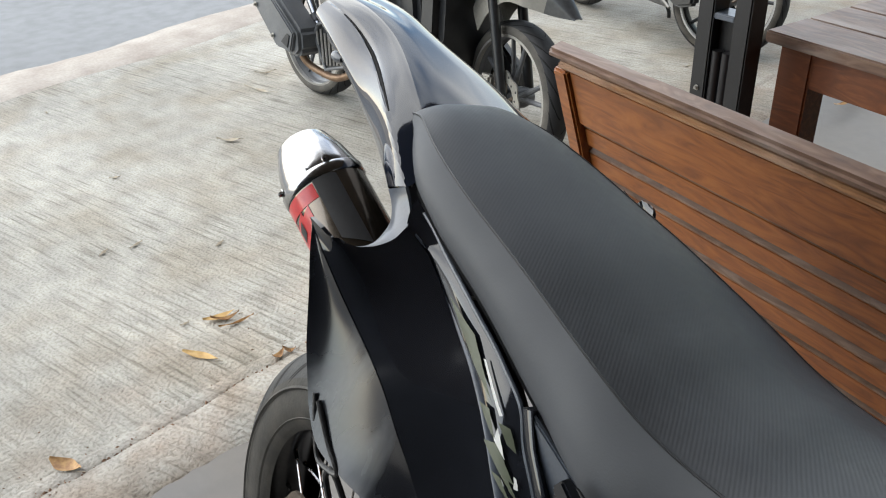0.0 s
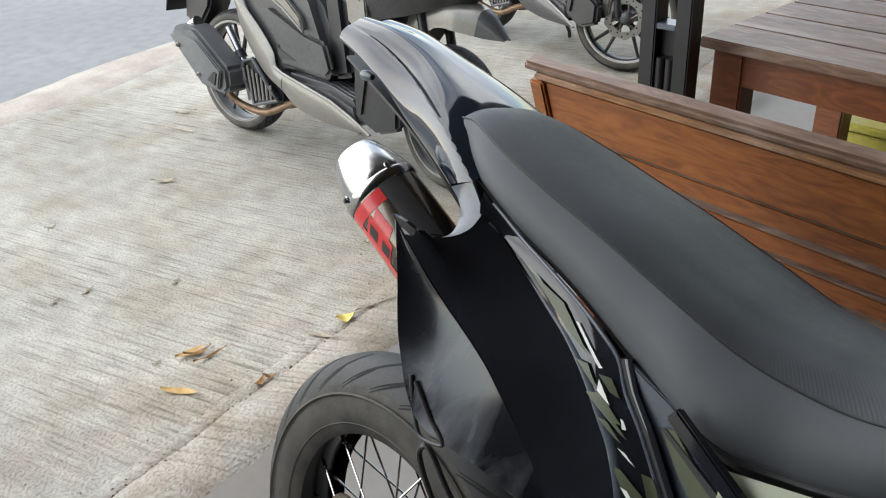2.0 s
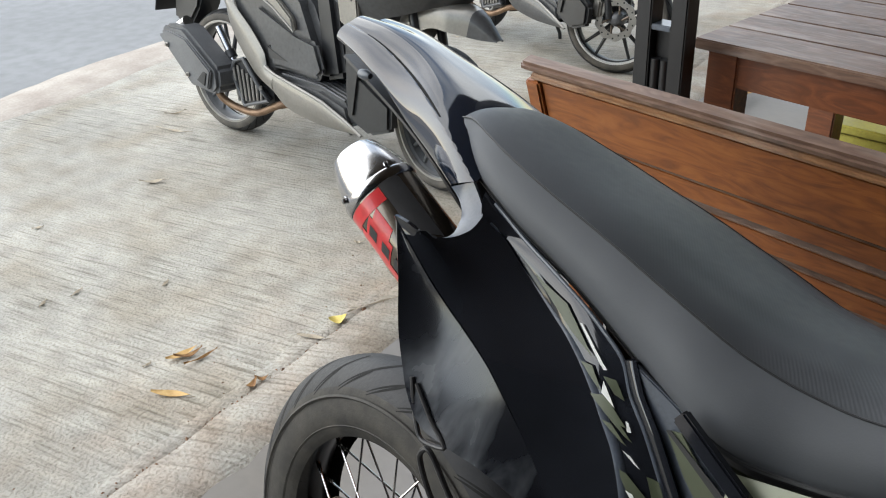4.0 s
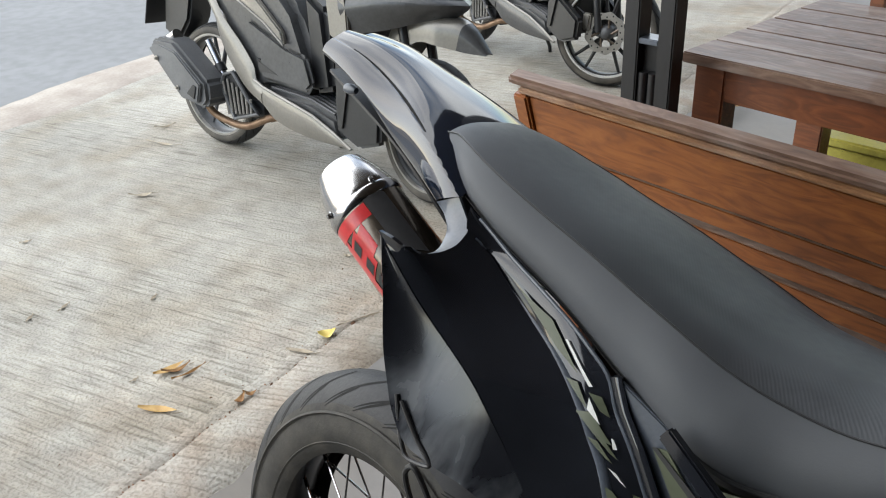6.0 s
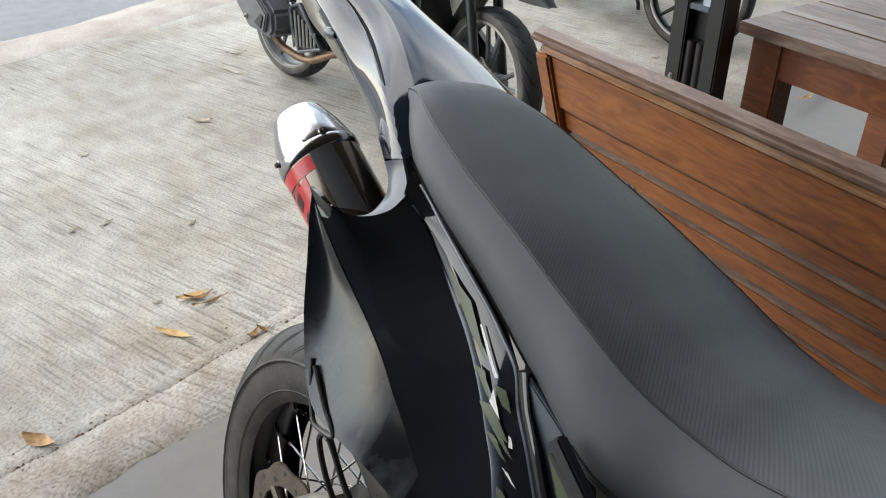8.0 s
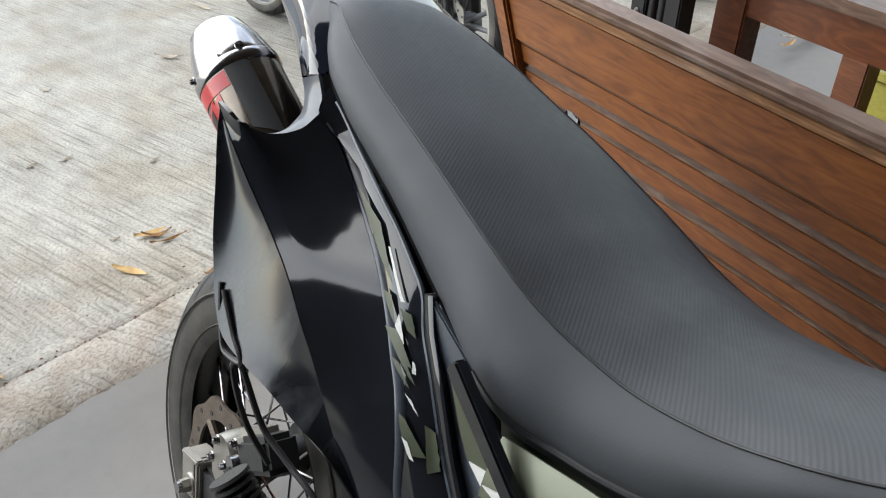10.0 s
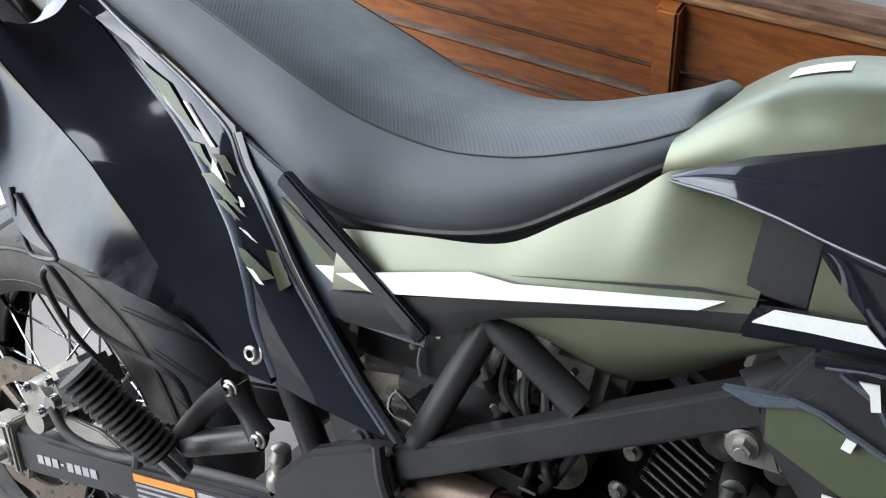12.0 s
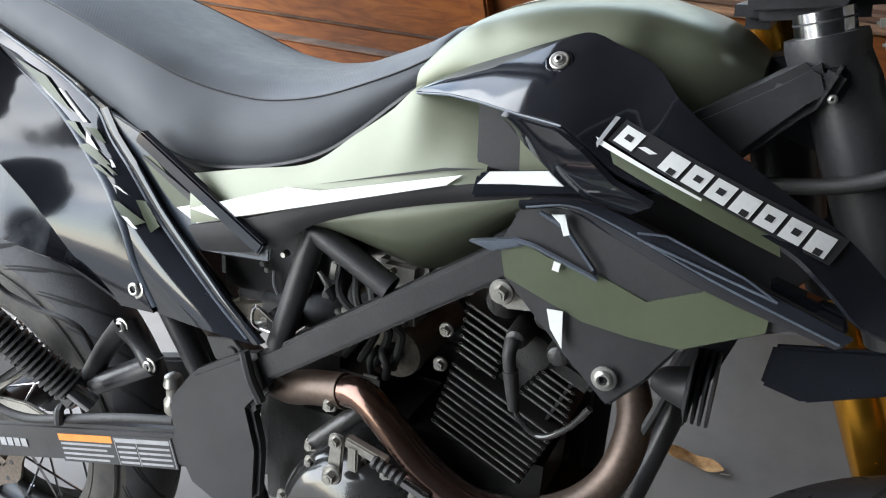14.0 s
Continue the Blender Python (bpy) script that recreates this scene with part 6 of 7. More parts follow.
part("clutch_cable", tube([(0.78, -0.188, 0.550), (0.82, -0.18, 0.535), (0.90, -0.15, 0.52), (0.98, -0.12, 0.60), (1.03, -0.11, 0.75)], 0.005, 8, 30), M_GRIP, eng)
part("cable_end", box((0.035, 0.012, 0.012), (0.795, -0.188, 0.545), 0.003, rot("Y", 20)), M_CHROME, eng)
for at in ((0.655, -0.16, 0.535), (0.680, -0.165, 0.595), (0.757, -0.178, 0.545), (0.808, -0.165, 0.535), (0.645, -0.16, 0.46)):
    bolt(at, 0.0085, eng, (0, -1, 0), M_ALU)
part("oil_line", tube([(0.655, -0.155, 0.535), (0.70, -0.15, 0.58), (0.725, -0.13, 0.595)], 0.010, 10, 10), M_ENGINE, eng)
part("air_box", box((0.16, 0.22, 0.14), (0.56, 0, 0.72), 0.025), M_MATTE, eng)
part("air_bottle", lathe([(0.014, -0.03), (0.022, -0.025), (0.022, 0.06), (0.014, 0.075)], 24, "X", (0.585, -0.095, 0.664)), M_SCGREY, eng, "dusty grey shock reservoir")
part("carburettor", merged(box((0.06, 0.09, 0.075), (0.705, -0.02, 0.700), 0.012), lathe([(0.022, -0.05), (0.026, 0.05)], 20, "X", (0.70, -0.02, 0.715)), box((0.045, 0.05, 0.035), (0.705, -0.05, 0.668), 0.008)), M_ALU, eng, "bare metal carburettor")
for k in range(4):
    part("hose", tube([(0.655 + 0.02 * k, -0.10 - 0.008 * k, 0.73), (0.665 + 0.022 * k, -0.125, 0.705 - 0.006 * k), (0.69 + 0.015 * k, -0.115, 0.672), (0.66 + 0.02 * k, -0.10, 0.62)], 0.0048, 8, 20), M_GRIP, eng)
bolt((0.705, -0.105, 0.69), 0.009, eng, (0, -1, 0), M_ALU)
bolt((0.735, -0.105, 0.705), 0.007, eng, (0, -1, 0), M_ALU)
part("air_duct", box((0.085, 0.05, 0.055), (0.528, -0.062, 0.632), 0.014, rot("Y", -16)), M_TAN, eng, "pale dusty air duct")
part("duct_clip", merged(tube([(0.527, -0.100, 0.631), (0.543, -0.100, 0.629), (0.560, -0.100, 0.639)], 0.003, 6, 8), tube([(0.544, -0.100, 0.625), (0.566, -0.100, 0.628)], 0.0028, 6), box((0.014, 0.006, 0.006), (0.555, -0.104, 0.638), 0.002)), M_BOLT, eng, "bright hose clip")
part("cable_ferrule", tube([(0.629, -0.110, 0.718), (0.636, -0.110, 0.710), (0.643, -0.110, 0.702)], [0.0024, 0.003, 0.004], 8, 6), M_BOLT, eng, "bright cable ferrule")
part("cable_sleeve", tube([(0.643, -0.110, 0.702), (0.653, -0.110, 0.692)], 0.0065, 10), M_GRIP, eng)
part("linkage", merged(box((0.012, 0.006, 0.026), (0.635, -0.100, 0.688), 0.002, rot("Y", 18)), box((0.010, 0.006, 0.022), (0.643, -0.100, 0.719), 0.002, rot("Y", 10))), M_BOLT, eng, "bare linkage plates")
part("union", lathe([(0.0035, -0.006), (0.0055, -0.0062), (0.0075, -0.004), (0.0075, 0.006)], 18, "Y", (0.654, -0.105, 0.671)), M_BOLT, eng, "bright union nut")
part("union", lathe([(0.0025, -0.006), (0.004, -0.0062), (0.0055, -0.004), (0.0055, 0.006)], 18, "Y", (0.663, -0.105, 0.680)), M_BOLT, eng)
part("vent_hose", tube([(0.675, -0.110, 0.714), (0.676, -0.120, 0.705), (0.681, -0.120, 0.696), (0.687, -0.110, 0.689)], 0.0042, 10, 16), M_GRIP, eng)
part("vent_hose", tube([(0.714, -0.100, 0.648), (0.714, -0.115, 0.642), (0.720, -0.115, 0.631), (0.712, -0.100, 0.607)], 0.0048, 10, 16), M_GRIP, eng)
part("vent_hose", tube([(0.702, -0.100, 0.641), (0.700, -0.115, 0.634), (0.699, -0.110, 0.614), (0.705, -0.100, 0.603)], 0.0038, 10, 16), M_GRIP, eng)
part("hose_clip", tube([(0.695, -0.120, 0.615), (0.704, -0.120, 0.615), (0.712, -0.120, 0.615)], 0.0016, 6), M_BOLT, eng)
for at in ((0.565, -0.120, 0.717), (0.571, -0.120, 0.711), (0.599, -0.130, 0.738), (0.682, -0.110, 0.708), (0.713, -0.100, 0.733), (0.695, -0.100, 0.734)):
    part("small_bolt", lathe([(0.0, -0.005), (0.003, -0.005), (0.004, -0.002), (0.004, 0.004)], 10, "Y", at), M_BOLT, eng)
part("side_wire", tube([(0.578, -0.120, 0.711), (0.578, -0.120, 0.695), (0.583, -0.120, 0.683)], 0.002, 6, 10), M_GREYLABEL, eng)
part("clip_wire", tube([(0.60, -0.15, 0.665), (0.575, -0.15, 0.678), (0.57, -0.148, 0.655), (0.60, -0.15, 0.65)], 0.002, 6, 16), M_CHROME, eng)

# exhaust header
ex = new("exhaust_header")
ex.parent = bike
tagged(ex, "heat-tinted bronze exhaust header pipe")
HP = cr([(0.925, -0.02, 0.655), (0.955, -0.05, 0.672), (0.985, -0.10, 0.640), (0.975, -0.135, 0.585), (0.93, -0.155, 0.545), (0.86, -0.168, 0.532), (0.80, -0.170, 0.556), (0.755, -0.166, 0.590), (0.715, -0.158, 0.613), (0.688, -0.150, 0.607)], 60)
part("header_bend", tube(HP[:30], 0.0178, 18), M_BRONZED, ex, "dusty dull front bend")
part("header_pipe", tube(HP[29:], 0.0175, 18), M_BRONZE, ex)
part("joint_ring", tube([(0.690, -0.150, 0.6075), (0.683, -0.149, 0.605)], 0.0195, 18), M_BRONZED, ex)
part("mid_pipe", tube([(0.686, -0.149, 0.606), (0.65, -0.142, 0.596), (0.60, -0.13, 0.58), (0.50, -0.10, 0.60), (0.40, -0.115, 0.72), (0.33, -0.131, 0.775)], 0.0195, 18, 40), M_BRONZED, ex)

# fork and bars
fork = new("front_fork")
fork.parent = bike
tagged(fork, "front fork with gold anodised tubes and black clamps")
fd = V((0.093, 0, -0.29)).normalized()
for sg in (-1, 1):
    t0 = V((1.175, -0.075, 1.045)) if sg < 0 else V((1.020, 0.085, 1.037))
    fd = V((0.4017, 0, -0.9158))
    part("fork_tube", tube([t0 + fd * (0.04 if sg < 0 else 0.0), t0 + fd * 0.12], 0.0235, 24), M_GOLD if sg > 0 else M_MATTE, fork, "gold upper fork tube" if sg > 0 else "")
    part("fork_guard", tube([t0 + fd * 0.075, t0 + fd * 0.315], 0.030, 24), M_MATTE, fork)
    part("fork_lower", tube([t0 + fd * 0.315, t0 + fd * 0.325, t0 + fd * 0.50, t0 + fd * 0.505, t0 + fd * 0.515, t0 + fd * 0.78], [0.026, 0.030, 0.030, 0.028, 0.030, 0.029], 28, 24), M_GOLD, fork, "gold fork leg")
    part("axle_clamp", box((0.05, 0.04, 0.07), (1.335, sg * 0.10, 0.32), 0.01), M_ALU, fork)
    part("lower_clamp", box((0.085, 0.07, 0.045), t0 + fd * 0.10, 0.012, rot("Y", 18)), M_FRAME, fork)
fd = V((0.093, 0, -0.29)).normalized()
t0 = V((1.072, -0.128, 1.040))
part("steering_head", tube([t0 + fd * 0.04 + V((0.004, 0, 0)), t0 + fd * 0.06 + V((0.007, 0, 0)), t0 + fd * 0.26 + V((0.034, 0, 0))], [0.0265, 0.029, 0.030], 28), M_FRAME, fork, "black steering head tube")
part("clamp_ring", tube([t0 + fd * 0.004, t0 + fd * 0.022], 0.0225, 28), M_CHROME, fork, "polished clamp ring")
part("ring_groove", tube([t0 + fd * 0.011, t0 + fd * 0.0125], 0.0228, 28), M_MATTE, fork)
part("ring_seat", tube([t0 + fd * 0.022, t0 + fd * 0.030, t0 + fd * 0.045], [0.030, 0.031, 0.029], 28), M_FRAME, fork)
part("steering_clamp", merged(box((0.10, 0.06, 0.026), (1.066, -0.07, 1.040), 0.009, rot("Y", -8)), box((0.040, 0.18, 0.030), (1.024, 0.02, 1.028), 0.010, rot("Y", -4))), M_FRAME, fork, "black cast steering clamp")
part("clamp_lever", merged(box((0.05, 0.012, 0.006), (1.135, -0.14, 1.035), 0.002, rot("Y", -10)), box((0.05, 0.012, 0.006), (1.142, -0.14, 1.020), 0.002, rot("Y", -10))), M_ALU, fork)
part("lower_bridge", box((0.08, 0.22, 0.04), V((1.085, -0.015, 0.95)), 0.012, rot("Y", 18)), M_FRAME, fork)
part("top_bridge", box((0.10, 0.26, 0.026), V((1.052, -0.015, 1.062)), 0.01, rot("Y", 14)), M_FRAME, fork)
part("head_gusset", plate(xz(-0.168, (0.988, 0.946), (1.050, 0.986), (1.073, 1.003), (1.086, 0.998), (1.095, 0.977), (1.080, 0.965), (1.034, 0.917)), 0.06, 0.007), M_FRAME, fork, "black cast gusset beam")
part("gusset_clamp", box((0.014, 0.024, 0.034), (1.088, -0.160, 0.984), 0.006, rot("Y", 20)), M_FRAME, fork)
socket_bolt(V((1.092, -0.173, 0.977)), 0.0036, fork, V((0, -1, 0)))
part("hose", tube([(0.99, -0.10, 0.895), (1.06, -0.14, 0.900), (1.14, -0.165, 0.925), (1.20, -0.165, 0.985)], 0.0065, 10, 20), M_GRIP, fork)
part("handlebar", tube([(0.93, -0.40, 1.12), (1.0, -0.22, 1.125), (1.045, -0.10, 1.10), (1.045, 0.07, 1.10), (1.0, 0.22, 1.125), (0.93, 0.40, 1.12)], 0.0115, 14, 40), M_FRAME, fork)
part("front_mudguard", sheet([[(1.21, -0.07, 0.690), (1.21, 0, 0.725), (1.21, 0.08, 0.690)], [(1.26, -0.08, 0.706), (1.26, 0, 0.742), (1.26, 0.08, 0.706)], [(1.335, -0.085, 0.712), (1.335, 0, 0.752), (1.335, 0.085, 0.712)], [(1.55, -0.07, 0.66), (1.56, 0, 0.69), (1.55, 0.07, 0.66)]], 16, 30, 0.004), M_BLACK, fork)
part("fork_shield", plate(xz(-0.135, (1.092, 0.762), (1.18, 0.780), (1.19, 0.742), (1.125, 0.716), (1.088, 0.724)), 0.01, 0.003), M_BLACK, fork)
part("headlight_mask", sheet([[(1.15, -0.10, 0.92), (1.20, 0, 0.93), (1.15, 0.10, 0.92)], [(1.17, -0.12, 1.0), (1.24, 0, 1.0), (1.17, 0.12, 1.0)], [(1.10, -0.08, 1.10), (1.15, 0, 1.12), (1.10, 0.08, 1.10)]], 12, 12, 0.004), M_BLACK, fork)
part("side_stand", tube([(0.62, 0.12, 0.34), (0.64, 0.20, 0.18), (0.66, 0.255, 0.085)], 0.011, 10), M_FRAME, bike)


# ---- scooters ----
def hull(outline, half, bevel, y=0.0):
    """A solid body: a side outline drawn out across the width, with rounded edges."""
    return plate(xz(y - half, *outline), 2 * half, bevel)


def scooter(m, label, paint, rim_mat, line_mat, WB, steer):
    """Small scooter: x forward, rear tyre's foot at the origin."""
    s = thing("scooter", m, label, "scooter", "parked scooters")
    R = 0.252

    def wheel(name, x, half, turn):
        w = new(name)
        w.parent = s
        w.matrix_basis = pose(x, 0, R, 0, 0, turn)
        tread_tyre("tyre", w, R, half, 0.034, (0, 0, 0), 24, "dusty scooter tyre", M_SCTYRE)
        rr = R - 0.046
        part("rim", lathe([(rr + 0.012, -half * 0.62), (rr, -half * 0.66), (rr - 0.012, -half * 0.4), (rr - 0.014, 0), (rr - 0.012, half * 0.4), (rr, half * 0.66), (rr + 0.012, half * 0.62), (rr + 0.004, 0)], 60, "Y", closed=True), rim_mat, w)
        part("rim_line", lathe([(rr + 0.013, -half * 0.93), (rr - 0.005, -half * 0.96), (rr - 0.006, -half * 0.64), (rr + 0.006, -half * 0.64)], 60, "Y", closed=True), line_mat, w, "light rim line")
        for k in range(5):
            for dlt in (-0.2, 0.2):
                a = 2 * math.pi * k / 5 + 0.3
                p = V((0.03 * math.cos(a), -0.012, 0.03 * math.sin(a)))
                q_ = V(((rr - 0.004) * math.cos(a + dlt), -0.006, (rr - 0.004) * math.sin(a + dlt)))
                part("rim_spoke", tube([p, q_], [0.011, 0.007], 8, 3), rim_mat, w)
        part("hub", lathe([(0.012, -0.07), (0.026, -0.06), (0.036, -0.03), (0.036, 0.03), (0.026, 0.06), (0.012, 0.07)], 24), M_SCGREY, w)
        return w
    wheel("rear_wheel", 0, 0.05, 0)
    fw = wheel("front_wheel", WB, 0.046, steer)
    disc("brake_disc", 0.095, (0, -0.055, 0), fw, M_ALU, "bright steel brake disc")
    # engine, exhaust and fan cover
    part("engine_case", merged(box((0.36, 0.20, 0.13), (0.24, 0.02, 0.26), 0.04), box((0.20, 0.24, 0.12), (0.31, 0, 0.23), 0.035)), M_SCBLK, s)
    part("exhaust_pipe", tube([(0.46, -0.06, 0.20), (0.396, -0.11, 0.195), (0.281, -0.125, 0.146), (0.166, -0.13, 0.148), (0.10, -0.15, 0.18), (0.07, -0.17, 0.25)], 0.015, 12, 30), M_RUST, s, "tan rusty exhaust pipe")
    part("muffler", hull([(-0.172, 0.42), (0.03, 0.225), (0.15, 0.208), (0.182, 0.24), (0.175, 0.315), (-0.02, 0.452), (-0.13, 0.452)], 0.055, 0.014, -0.175), M_SCGREY, s, "dark grey angular muffler")
    part("muffler_shield", plate(xz(-0.246, (-0.155, 0.408), (0.035, 0.236), (0.135, 0.232), (0.155, 0.305), (0.0, 0.41, -0.238), (-0.10, 0.43, -0.238)), 0.02, 0.005), M_SCGREY, s)
    part("shield_slot", plate(xz(-0.25, (0.075, 0.262), (0.12, 0.245), (0.135, 0.295), (0.115, 0.30)), 0.006, 0.0015), M_SCBLK, s)
    part("muffler_tip", tube([(-0.11, -0.165, 0.438), (-0.065, -0.165, 0.462)], 0.024, 14), M_CHROME, s, "bright muffler tip")
    for x, z in ((-0.10, 0.375), (0.02, 0.275)):
        bolt((x, -0.249, z), 0.010, s, (0, -1, 0), M_ALU)
    gr = new("fan_cover")
    gr.parent = s
    go = [(0.167, 0.297), (0.187, 0.338), (0.238, 0.356), (0.324, 0.258), (0.376, 0.214), (0.237, 0.173)]
    part("cover_back", plate(xz(-0.146, *go), 0.02, 0.003), M_SCBLK, gr)
    part("grille_frame", tube(xz(-0.15, *go, go[0]), 0.008, 8), M_SCGREY, gr)
    for k in range(7):
        part("grille_slat", tube([(0.180 + 0.026 * k, -0.151, 0.325 - 0.012 * abs(k - 1)), (0.205 + 0.022 * k, -0.151, 0.185 + 0.004 * k)], 0.0052, 6), M_SCLIGHT, gr)
    part("shock", tube([(0.155, -0.115, 0.31), (0.06, -0.115, 0.45)], 0.015, 14), M_CHROME, s, "bright shock absorber")
    part("shock_collar", tube([(0.135, -0.115, 0.34), (0.118, -0.115, 0.365)], 0.022, 14), M_SCBLK, s)
    # rear body
    part("tail_core", hull([(-0.30, 0.76), (-0.24, 0.69), (0.08, 0.645), (0.195, 0.55), (0.25, 0.43), (0.37, 0.315), (0.66, 0.325), (0.70, 0.38), (0.66, 0.48), (0.60, 0.62), (0.50, 0.72), (0.2, 0.78)], 0.158, 0.04), M_SCBLKG, s, "dark grey glossy rear body")
    part("seat", hull([(-0.28, 0.78), (0.2, 0.785), (0.5, 0.73), (0.55, 0.76), (0.3, 0.82), (-0.2, 0.84)], 0.13, 0.03), M_GRIP, s)
    part("body_front", hull([(0.60, 0.70), (0.701, 0.63), (0.748, 0.355), (0.64, 0.33), (0.62, 0.5)], 0.125, 0.02), M_SCBLK, s)

    def both(name, make, material, lab=""):
        for sg in (-1, 1):
            bm = make()
            if sg > 0:
                bmesh.ops.transform(bm, matrix=Matrix.Scale(-1, 4, (0, 1, 0)), verts=bm.verts)
            part(name, bm, material, s, lab)
    both("side_blade", lambda: strip(xz(-0.175, (0.085, 0.70, -0.15), (0.135, 0.62, -0.165), (0.19, 0.552), (0.203, 0.503), (0.243, 0.427), (0.32, 0.335), (0.365, 0.301), (0.43, 0.268)), xz(-0.178, (0.13, 0.70, -0.152), (0.185, 0.63, -0.168), (0.247, 0.558), (0.332, 0.479), (0.396, 0.402), (0.404, 0.362), (0.42, 0.345), (0.446, 0.334)), 30, 6, 0.010), paint, "painted rear side blade")
    both("lower_blade", lambda: strip(xz(-0.18, (0.44, 0.336), (0.56, 0.306), (0.696, 0.272), (0.80, 0.228), (0.885, 0.184)), xz(-0.172, (0.425, 0.269), (0.50, 0.216), (0.644, 0.186), (0.76, 0.180), (0.882, 0.180)), 24, 6, 0.008), paint, "painted lower side blade")
    both("blade_edge", lambda: tube(xz(-0.184, (0.40, 0.355), (0.446, 0.334), (0.56, 0.306), (0.696, 0.272), (0.80, 0.228), (0.885, 0.184)), 0.006, 6), M_SCLIGHT, "light edge line")
    both("upper_flash", lambda: plate(xz(-0.180, (0.20, 0.715, -0.168), (0.40, 0.668), (0.548, 0.548), (0.562, 0.50), (0.46, 0.572), (0.30, 0.648)), 0.024, 0.006), paint, "painted upper flash")
    both("flash_edge", lambda: tube(xz(-0.183, (0.30, 0.648), (0.46, 0.572), (0.562, 0.50), (0.548, 0.548)), 0.003, 6), M_SCLIGHT)
    both("arrow_flash", lambda: plate(xz(-0.172, (0.404, 0.434), (0.532, 0.383), (0.415, 0.385)), 0.02, 0.004), M_SCBLK)
    both("side_panel", lambda: plate(xz(-0.170, (0.36, 0.575), (0.557, 0.492), (0.655, 0.47), (0.69, 0.375), (0.66, 0.345), (0.42, 0.36), (0.415, 0.43), (0.35, 0.515)), 0.03, 0.012), M_SCBLKG)
    # floor and front
    part("floorboard", hull([(0.37, 0.332), (0.67, 0.315), (0.80, 0.275), (0.83, 0.20), (0.64, 0.185), (0.45, 0.23)], 0.168, 0.015), M_SCBLKG, s)
    for k in range(7):
        part("floor_rib", tube([(0.46, -0.150 + 0.022 * k, 0.331), (0.66, -0.150 + 0.022 * k, 0.319), (0.78, -0.150 + 0.022 * k, 0.284)], 0.005, 6), M_SCGREY, s)
    part("leg_shield", hull([(0.785, 0.74), (0.85, 0.76), (0.90, 0.62), (0.90, 0.40), (0.87, 0.22), (0.80, 0.225), (0.79, 0.37)], 0.185, 0.03), M_SCBLK, s, "black leg shield")
    both("shield_wing", lambda: plate(xz(-0.176, (0.796, 0.368), (0.873, 0.39), (1.0, 0.305, -0.165), (1.0, 0.215, -0.165), (0.91, 0.188), (0.807, 0.235)), 0.05, 0.012), M_SCBLK)
    both("front_strip", lambda: plate(xz(-0.196, (0.77, 0.78), (0.865, 0.79), (0.885, 0.584), (0.85, 0.545), (0.80, 0.566)), 0.02, 0.005), paint, "painted front strip")
    both("front_panel", lambda: sheet([[(0.84, -0.195, 0.69), (1.0, -0.16, 0.715), (1.15, -0.085, 0.71), (1.21, 0.0, 0.705)], [(0.85, -0.20, 0.65), (1.02, -0.165, 0.68), (1.18, -0.085, 0.69), (1.235, 0.0, 0.685)], [(0.88, -0.17, 0.575), (1.0, -0.125, 0.60), (1.13, -0.06, 0.64), (1.19, 0.0, 0.65)]], 16, 12, 0.006), M_SCBLKG, "dark front panel")
    both("front_cover", lambda: sheet([[(0.85, -0.16, 0.82), (0.97, -0.12, 0.82), (1.06, -0.06, 0.80), (1.09, 0.0, 0.79)], [(0.825, -0.198, 0.74), (0.98, -0.162, 0.76), (1.10, -0.085, 0.75), (1.15, 0.0, 0.745)], [(0.835, -0.196, 0.695), (1.0, -0.161, 0.72), (1.15, -0.086, 0.714), (1.21, 0.0, 0.709)]], 16, 12, 0.006), paint, "painted front cover")
    part("headset", hull([(0.83, 0.76), (1.0, 0.775), (1.02, 0.93), (0.88, 0.98)], 0.11, 0.03), M_SCBLKG, s)
    part("handlebar", tube([(0.84, -0.32, 0.96), (0.90, -0.17, 0.95), (0.90, 0.17, 0.95), (0.84, 0.32, 0.96)], 0.014, 12, 20), M_GRIP, s)
    # front mudguard: an arched crown with a pointed dark tip
    dx = WB - 1.10
    up = cr([V((x + dx, 0, z)) for x, z in ((0.925, 0.54), (0.955, 0.606), (1.05, 0.645), (1.17, 0.648), (1.235, 0.632), (1.32, 0.55))], 17)
    lo = cr([V((x + dx, 0, z)) for x, z in ((0.965, 0.455), (1.01, 0.522), (1.08, 0.566), (1.18, 0.558), (1.25, 0.548), (1.318, 0.545))], 17)
    rows = []
    for k, (u, l) in enumerate(zip(up, lo)):
        hw = 0.068 - 0.05 * max(0, k - 9) / 7
        rows.append([(l.x, -hw, l.z), (u.x * 0.8 + l.x * 0.2, -hw * 0.92, u.z * 0.8 + l.z * 0.2), (u.x, -hw * 0.5, u.z), (u.x, hw * 0.5, u.z), (u.x * 0.8 + l.x * 0.2, hw * 0.92, u.z * 0.8 + l.z * 0.2), (l.x, hw, l.z)])
    part("front_mudguard", sheet(rows[:13], 16, 30, 0.004), paint, s, "painted front mudguard")
    part("mudguard_tip", sheet(rows[12:], 16, 12, 0.004), M_SCBLKG, s, "dark pointed mudguard tip")
    for sg in (-1, 1):
        part("fork_leg", tube([(WB - 0.10, sg * 0.068, 0.66), (WB, sg * 0.068, R)], 0.017, 14), M_SCBLK, s)
    part("caliper", box((0.05, 0.03, 0.08), (WB - 0.06, -0.085, R + 0.04), 0.008), M_ALU, s)
    # plain plate and flap at the back
    part("rear_mudguard", hull([(-0.30, 0.44), (-0.20, 0.416), (-0.13, 0.50), (-0.10, 0.62), (-0.16, 0.70), (-0.27, 0.69)], 0.06, 0.012), M_SCBLK, s)
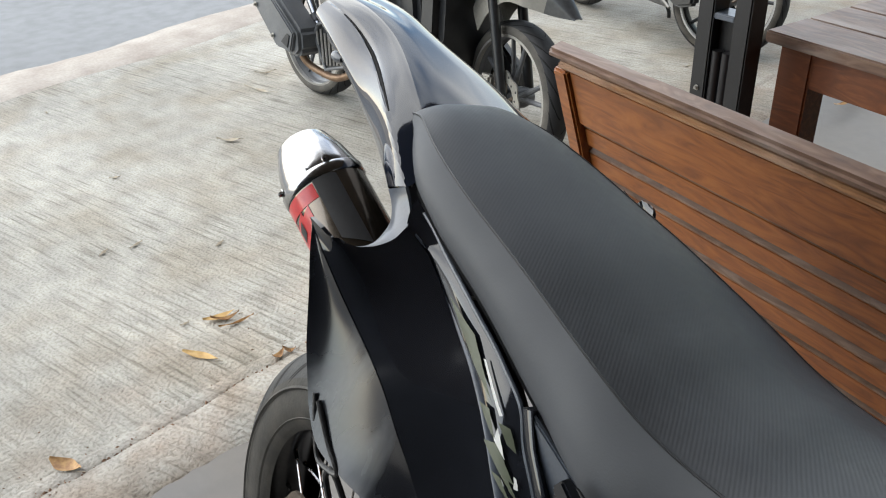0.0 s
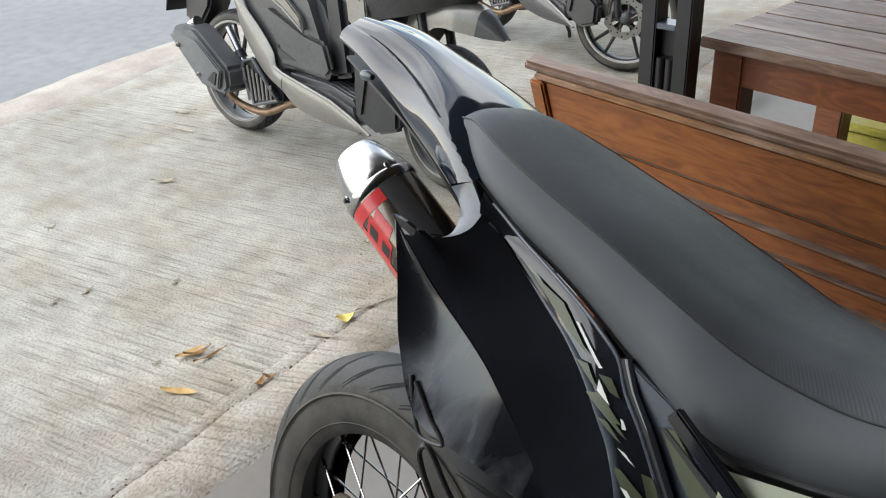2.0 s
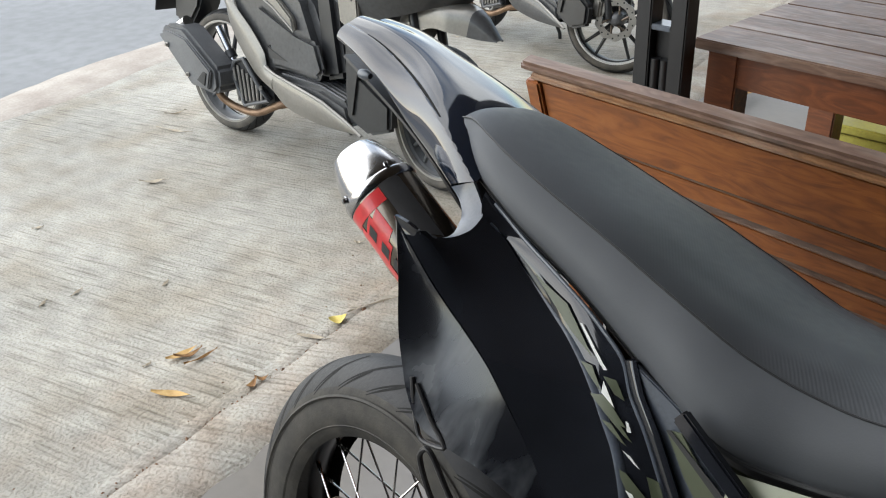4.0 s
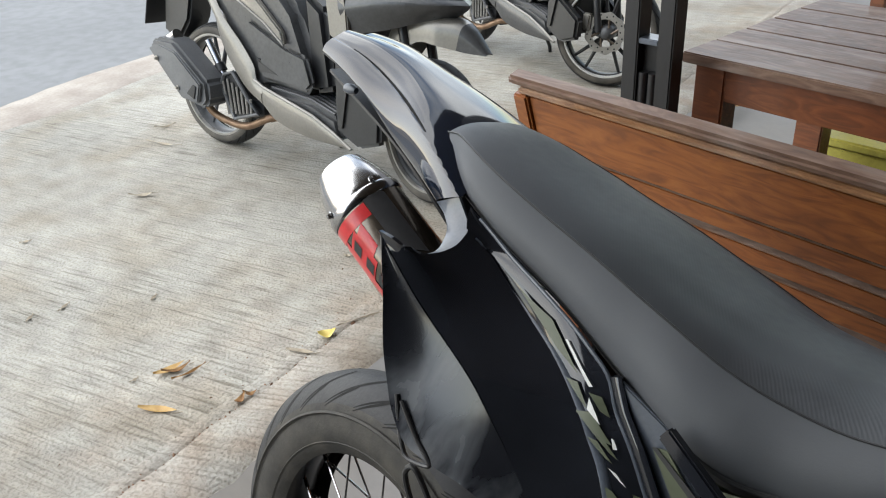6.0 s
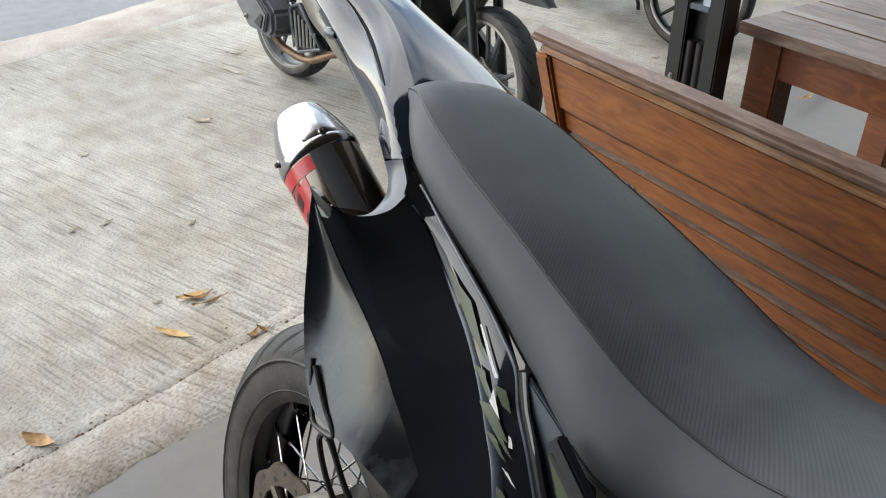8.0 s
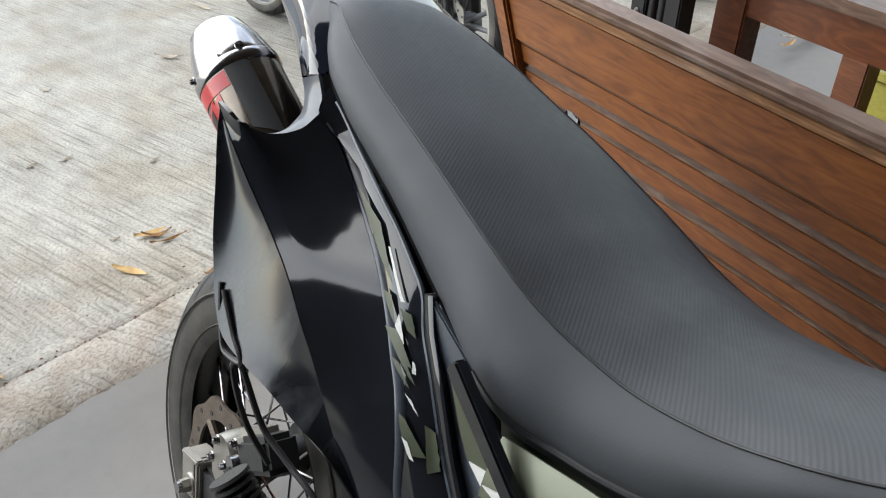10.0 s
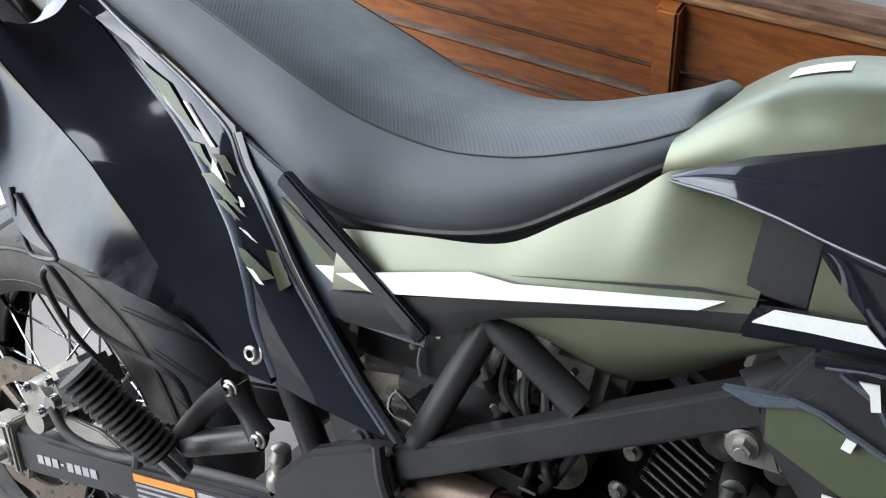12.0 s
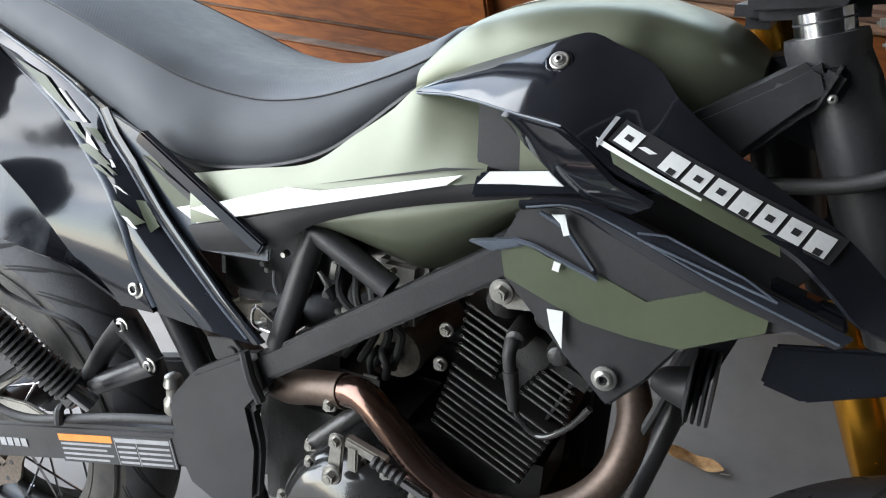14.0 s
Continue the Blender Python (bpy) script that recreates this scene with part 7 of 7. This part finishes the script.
    part("number_plate", box((0.006, 0.22, 0.11), (-0.345, 0, 0.52), 0.002, rot("Y", 15)), M_PLATE, s, "dark plate with a plain pale bar")
    part("plate_bar", box((0.002, 0.15, 0.03), (-0.3495, 0, 0.52), 0, rot("Y", 15)), M_GREYLABEL, s)
    part("tail_lamp", box((0.06, 0.20, 0.05), (-0.30, 0, 0.72), 0.02), M_BULB, s)
    part("side_stand", tube([(0.45, 0.12, 0.20), (0.47, 0.20, 0.06), (0.46, 0.23, -0.03)], 0.010, 8), M_SCBLK, s)
    return s


def facing(rx, ry, fx, fy, lean=-8):
    return pose(rx, ry, 0.0, lean, 0, math.degrees(math.atan2(fy - ry, fx - rx)))


scooter(facing(-2.087, 1.58, -0.99, 1.55), "champagne and black scooter parked on the concrete forecourt", M_SILVER, M_SCGREY, M_SCLIGHT, 1.10, -13)
scooter(facing(-2.02, 3.315, -1.026, 2.99), "black scooter with light rim lines beside the first", M_SCBLKG, M_SCBLK, M_SCWHITE, 1.05, 27)


# ---- fallen leaves ----
def leaf(x, y, turn, length, width, material, label, curl=0.012, z=0.004):
    bm = bmesh.new()
    g = []
    for j in range(11):
        s = j / 10
        w = width * math.sin(math.pi * min(1, s * 0.93 + 0.04)) ** 0.8 * (0.75 + 0.25 * math.sin(7 * s + x))
        lift = curl * (4 * (s - 0.5) ** 2)
        bend = 0.12 * length * math.sin(2.2 * s + y)
        g.append([V((length * (s - 0.5), bend + w * u, lift + curl * 0.9 * u * u + 0.002 * math.sin(9 * s + 3 * u))) for u in (-0.5, -0.25, 0, 0.25, 0.5)])
    grid_faces(bm, g)
    thick(bm, 0.0006)
    ob = new("leaf")
    ob.matrix_basis = pose(x, y, z, 0, 0, turn)
    tagged(ob, label, "leaf", "fallen leaves")
    part("blade", bm, material, ob)
    part("stalk", tube([(length * 0.47, 0, curl * 0.8), (length * 0.62, 0.01, curl * 0.5)], 0.0012, 5), M_LEAFG, ob)
    return ob


leaf(-0.975, 0.385, 72, 0.085, 0.030, M_LEAFO, "curled brown dry leaf on the concrete", 0.012)
leaf(-0.955, 0.392, 62, 0.075, 0.018, M_LEAF, "curled brown dry leaf on the concrete", 0.02)
leaf(-0.918, 0.404, 76, 0.096, 0.009, M_LEAF, "thin brown dry stalk on the concrete")
leaf(-0.871, 0.261, 22, 0.105, 0.028, M_LEAFO, "yellow-brown fallen leaf on the concrete", 0.008)
leaf(-0.732, 0.725, 60, 0.050, 0.050, M_LEAFY, "yellow fallen leaf on the concrete", 0.014)
leaf(-0.756, -0.13, 17, 0.085, 0.042, M_LEAF, "orange-brown fallen leaf by the porch floor", 0.014)
leaf(-0.690, 0.838, 66, 0.165, 0.007, M_LEAFG, "thin grey dry stalk on the concrete", 0.004)
leaf(-0.741, 0.625, 21, 0.085, 0.020, M_LEAFG, "pale dry leaf on the concrete", 0.005)
leaf(-0.724, 0.402, 98, 0.040, 0.026, M_LEAF, "small brown leaf crumb in the joint", 0.016)
leaf(-0.722, 0.43, 40, 0.035, 0.018, M_LEAF, "small brown leaf crumb in the joint", 0.014)
leaf(-1.952, 1.028, 45, 0.095, 0.026, M_LEAFG, "pale dry leaf on the concrete")
leaf(-2.478, 1.554, 68, 0.09, 0.010, M_LEAFG, "grey dry leaf on the concrete")
leaf(-2.327, 1.406, 18, 0.17, 0.016, M_LEAFG, "grey dry leaf on the concrete", 0.006)
leaf(1.13, 0.39, -20, 0.11, 0.05, M_LEAF, "brown dry leaf under the motorcycle", z=FZ + 0.003)
for k in range(7):
    leaf(-0.42 + 0.06 * random.random(), 2.65 + 0.45 * random.random(), random.uniform(0, 180), 0.10, 0.03, M_LEAFG if k % 2 else M_LEAF, "dry leaf heaped at the floor edge", z=0.005)
for k in range(26):
    x, y = random.uniform(-2.9, -0.9), random.uniform(0.2, 5)
    leaf(x, y, random.uniform(0, 180), random.uniform(0.02, 0.05), random.uniform(0.008, 0.016), M_LEAFG, "small dry leaf scrap on the concrete", 0.002)
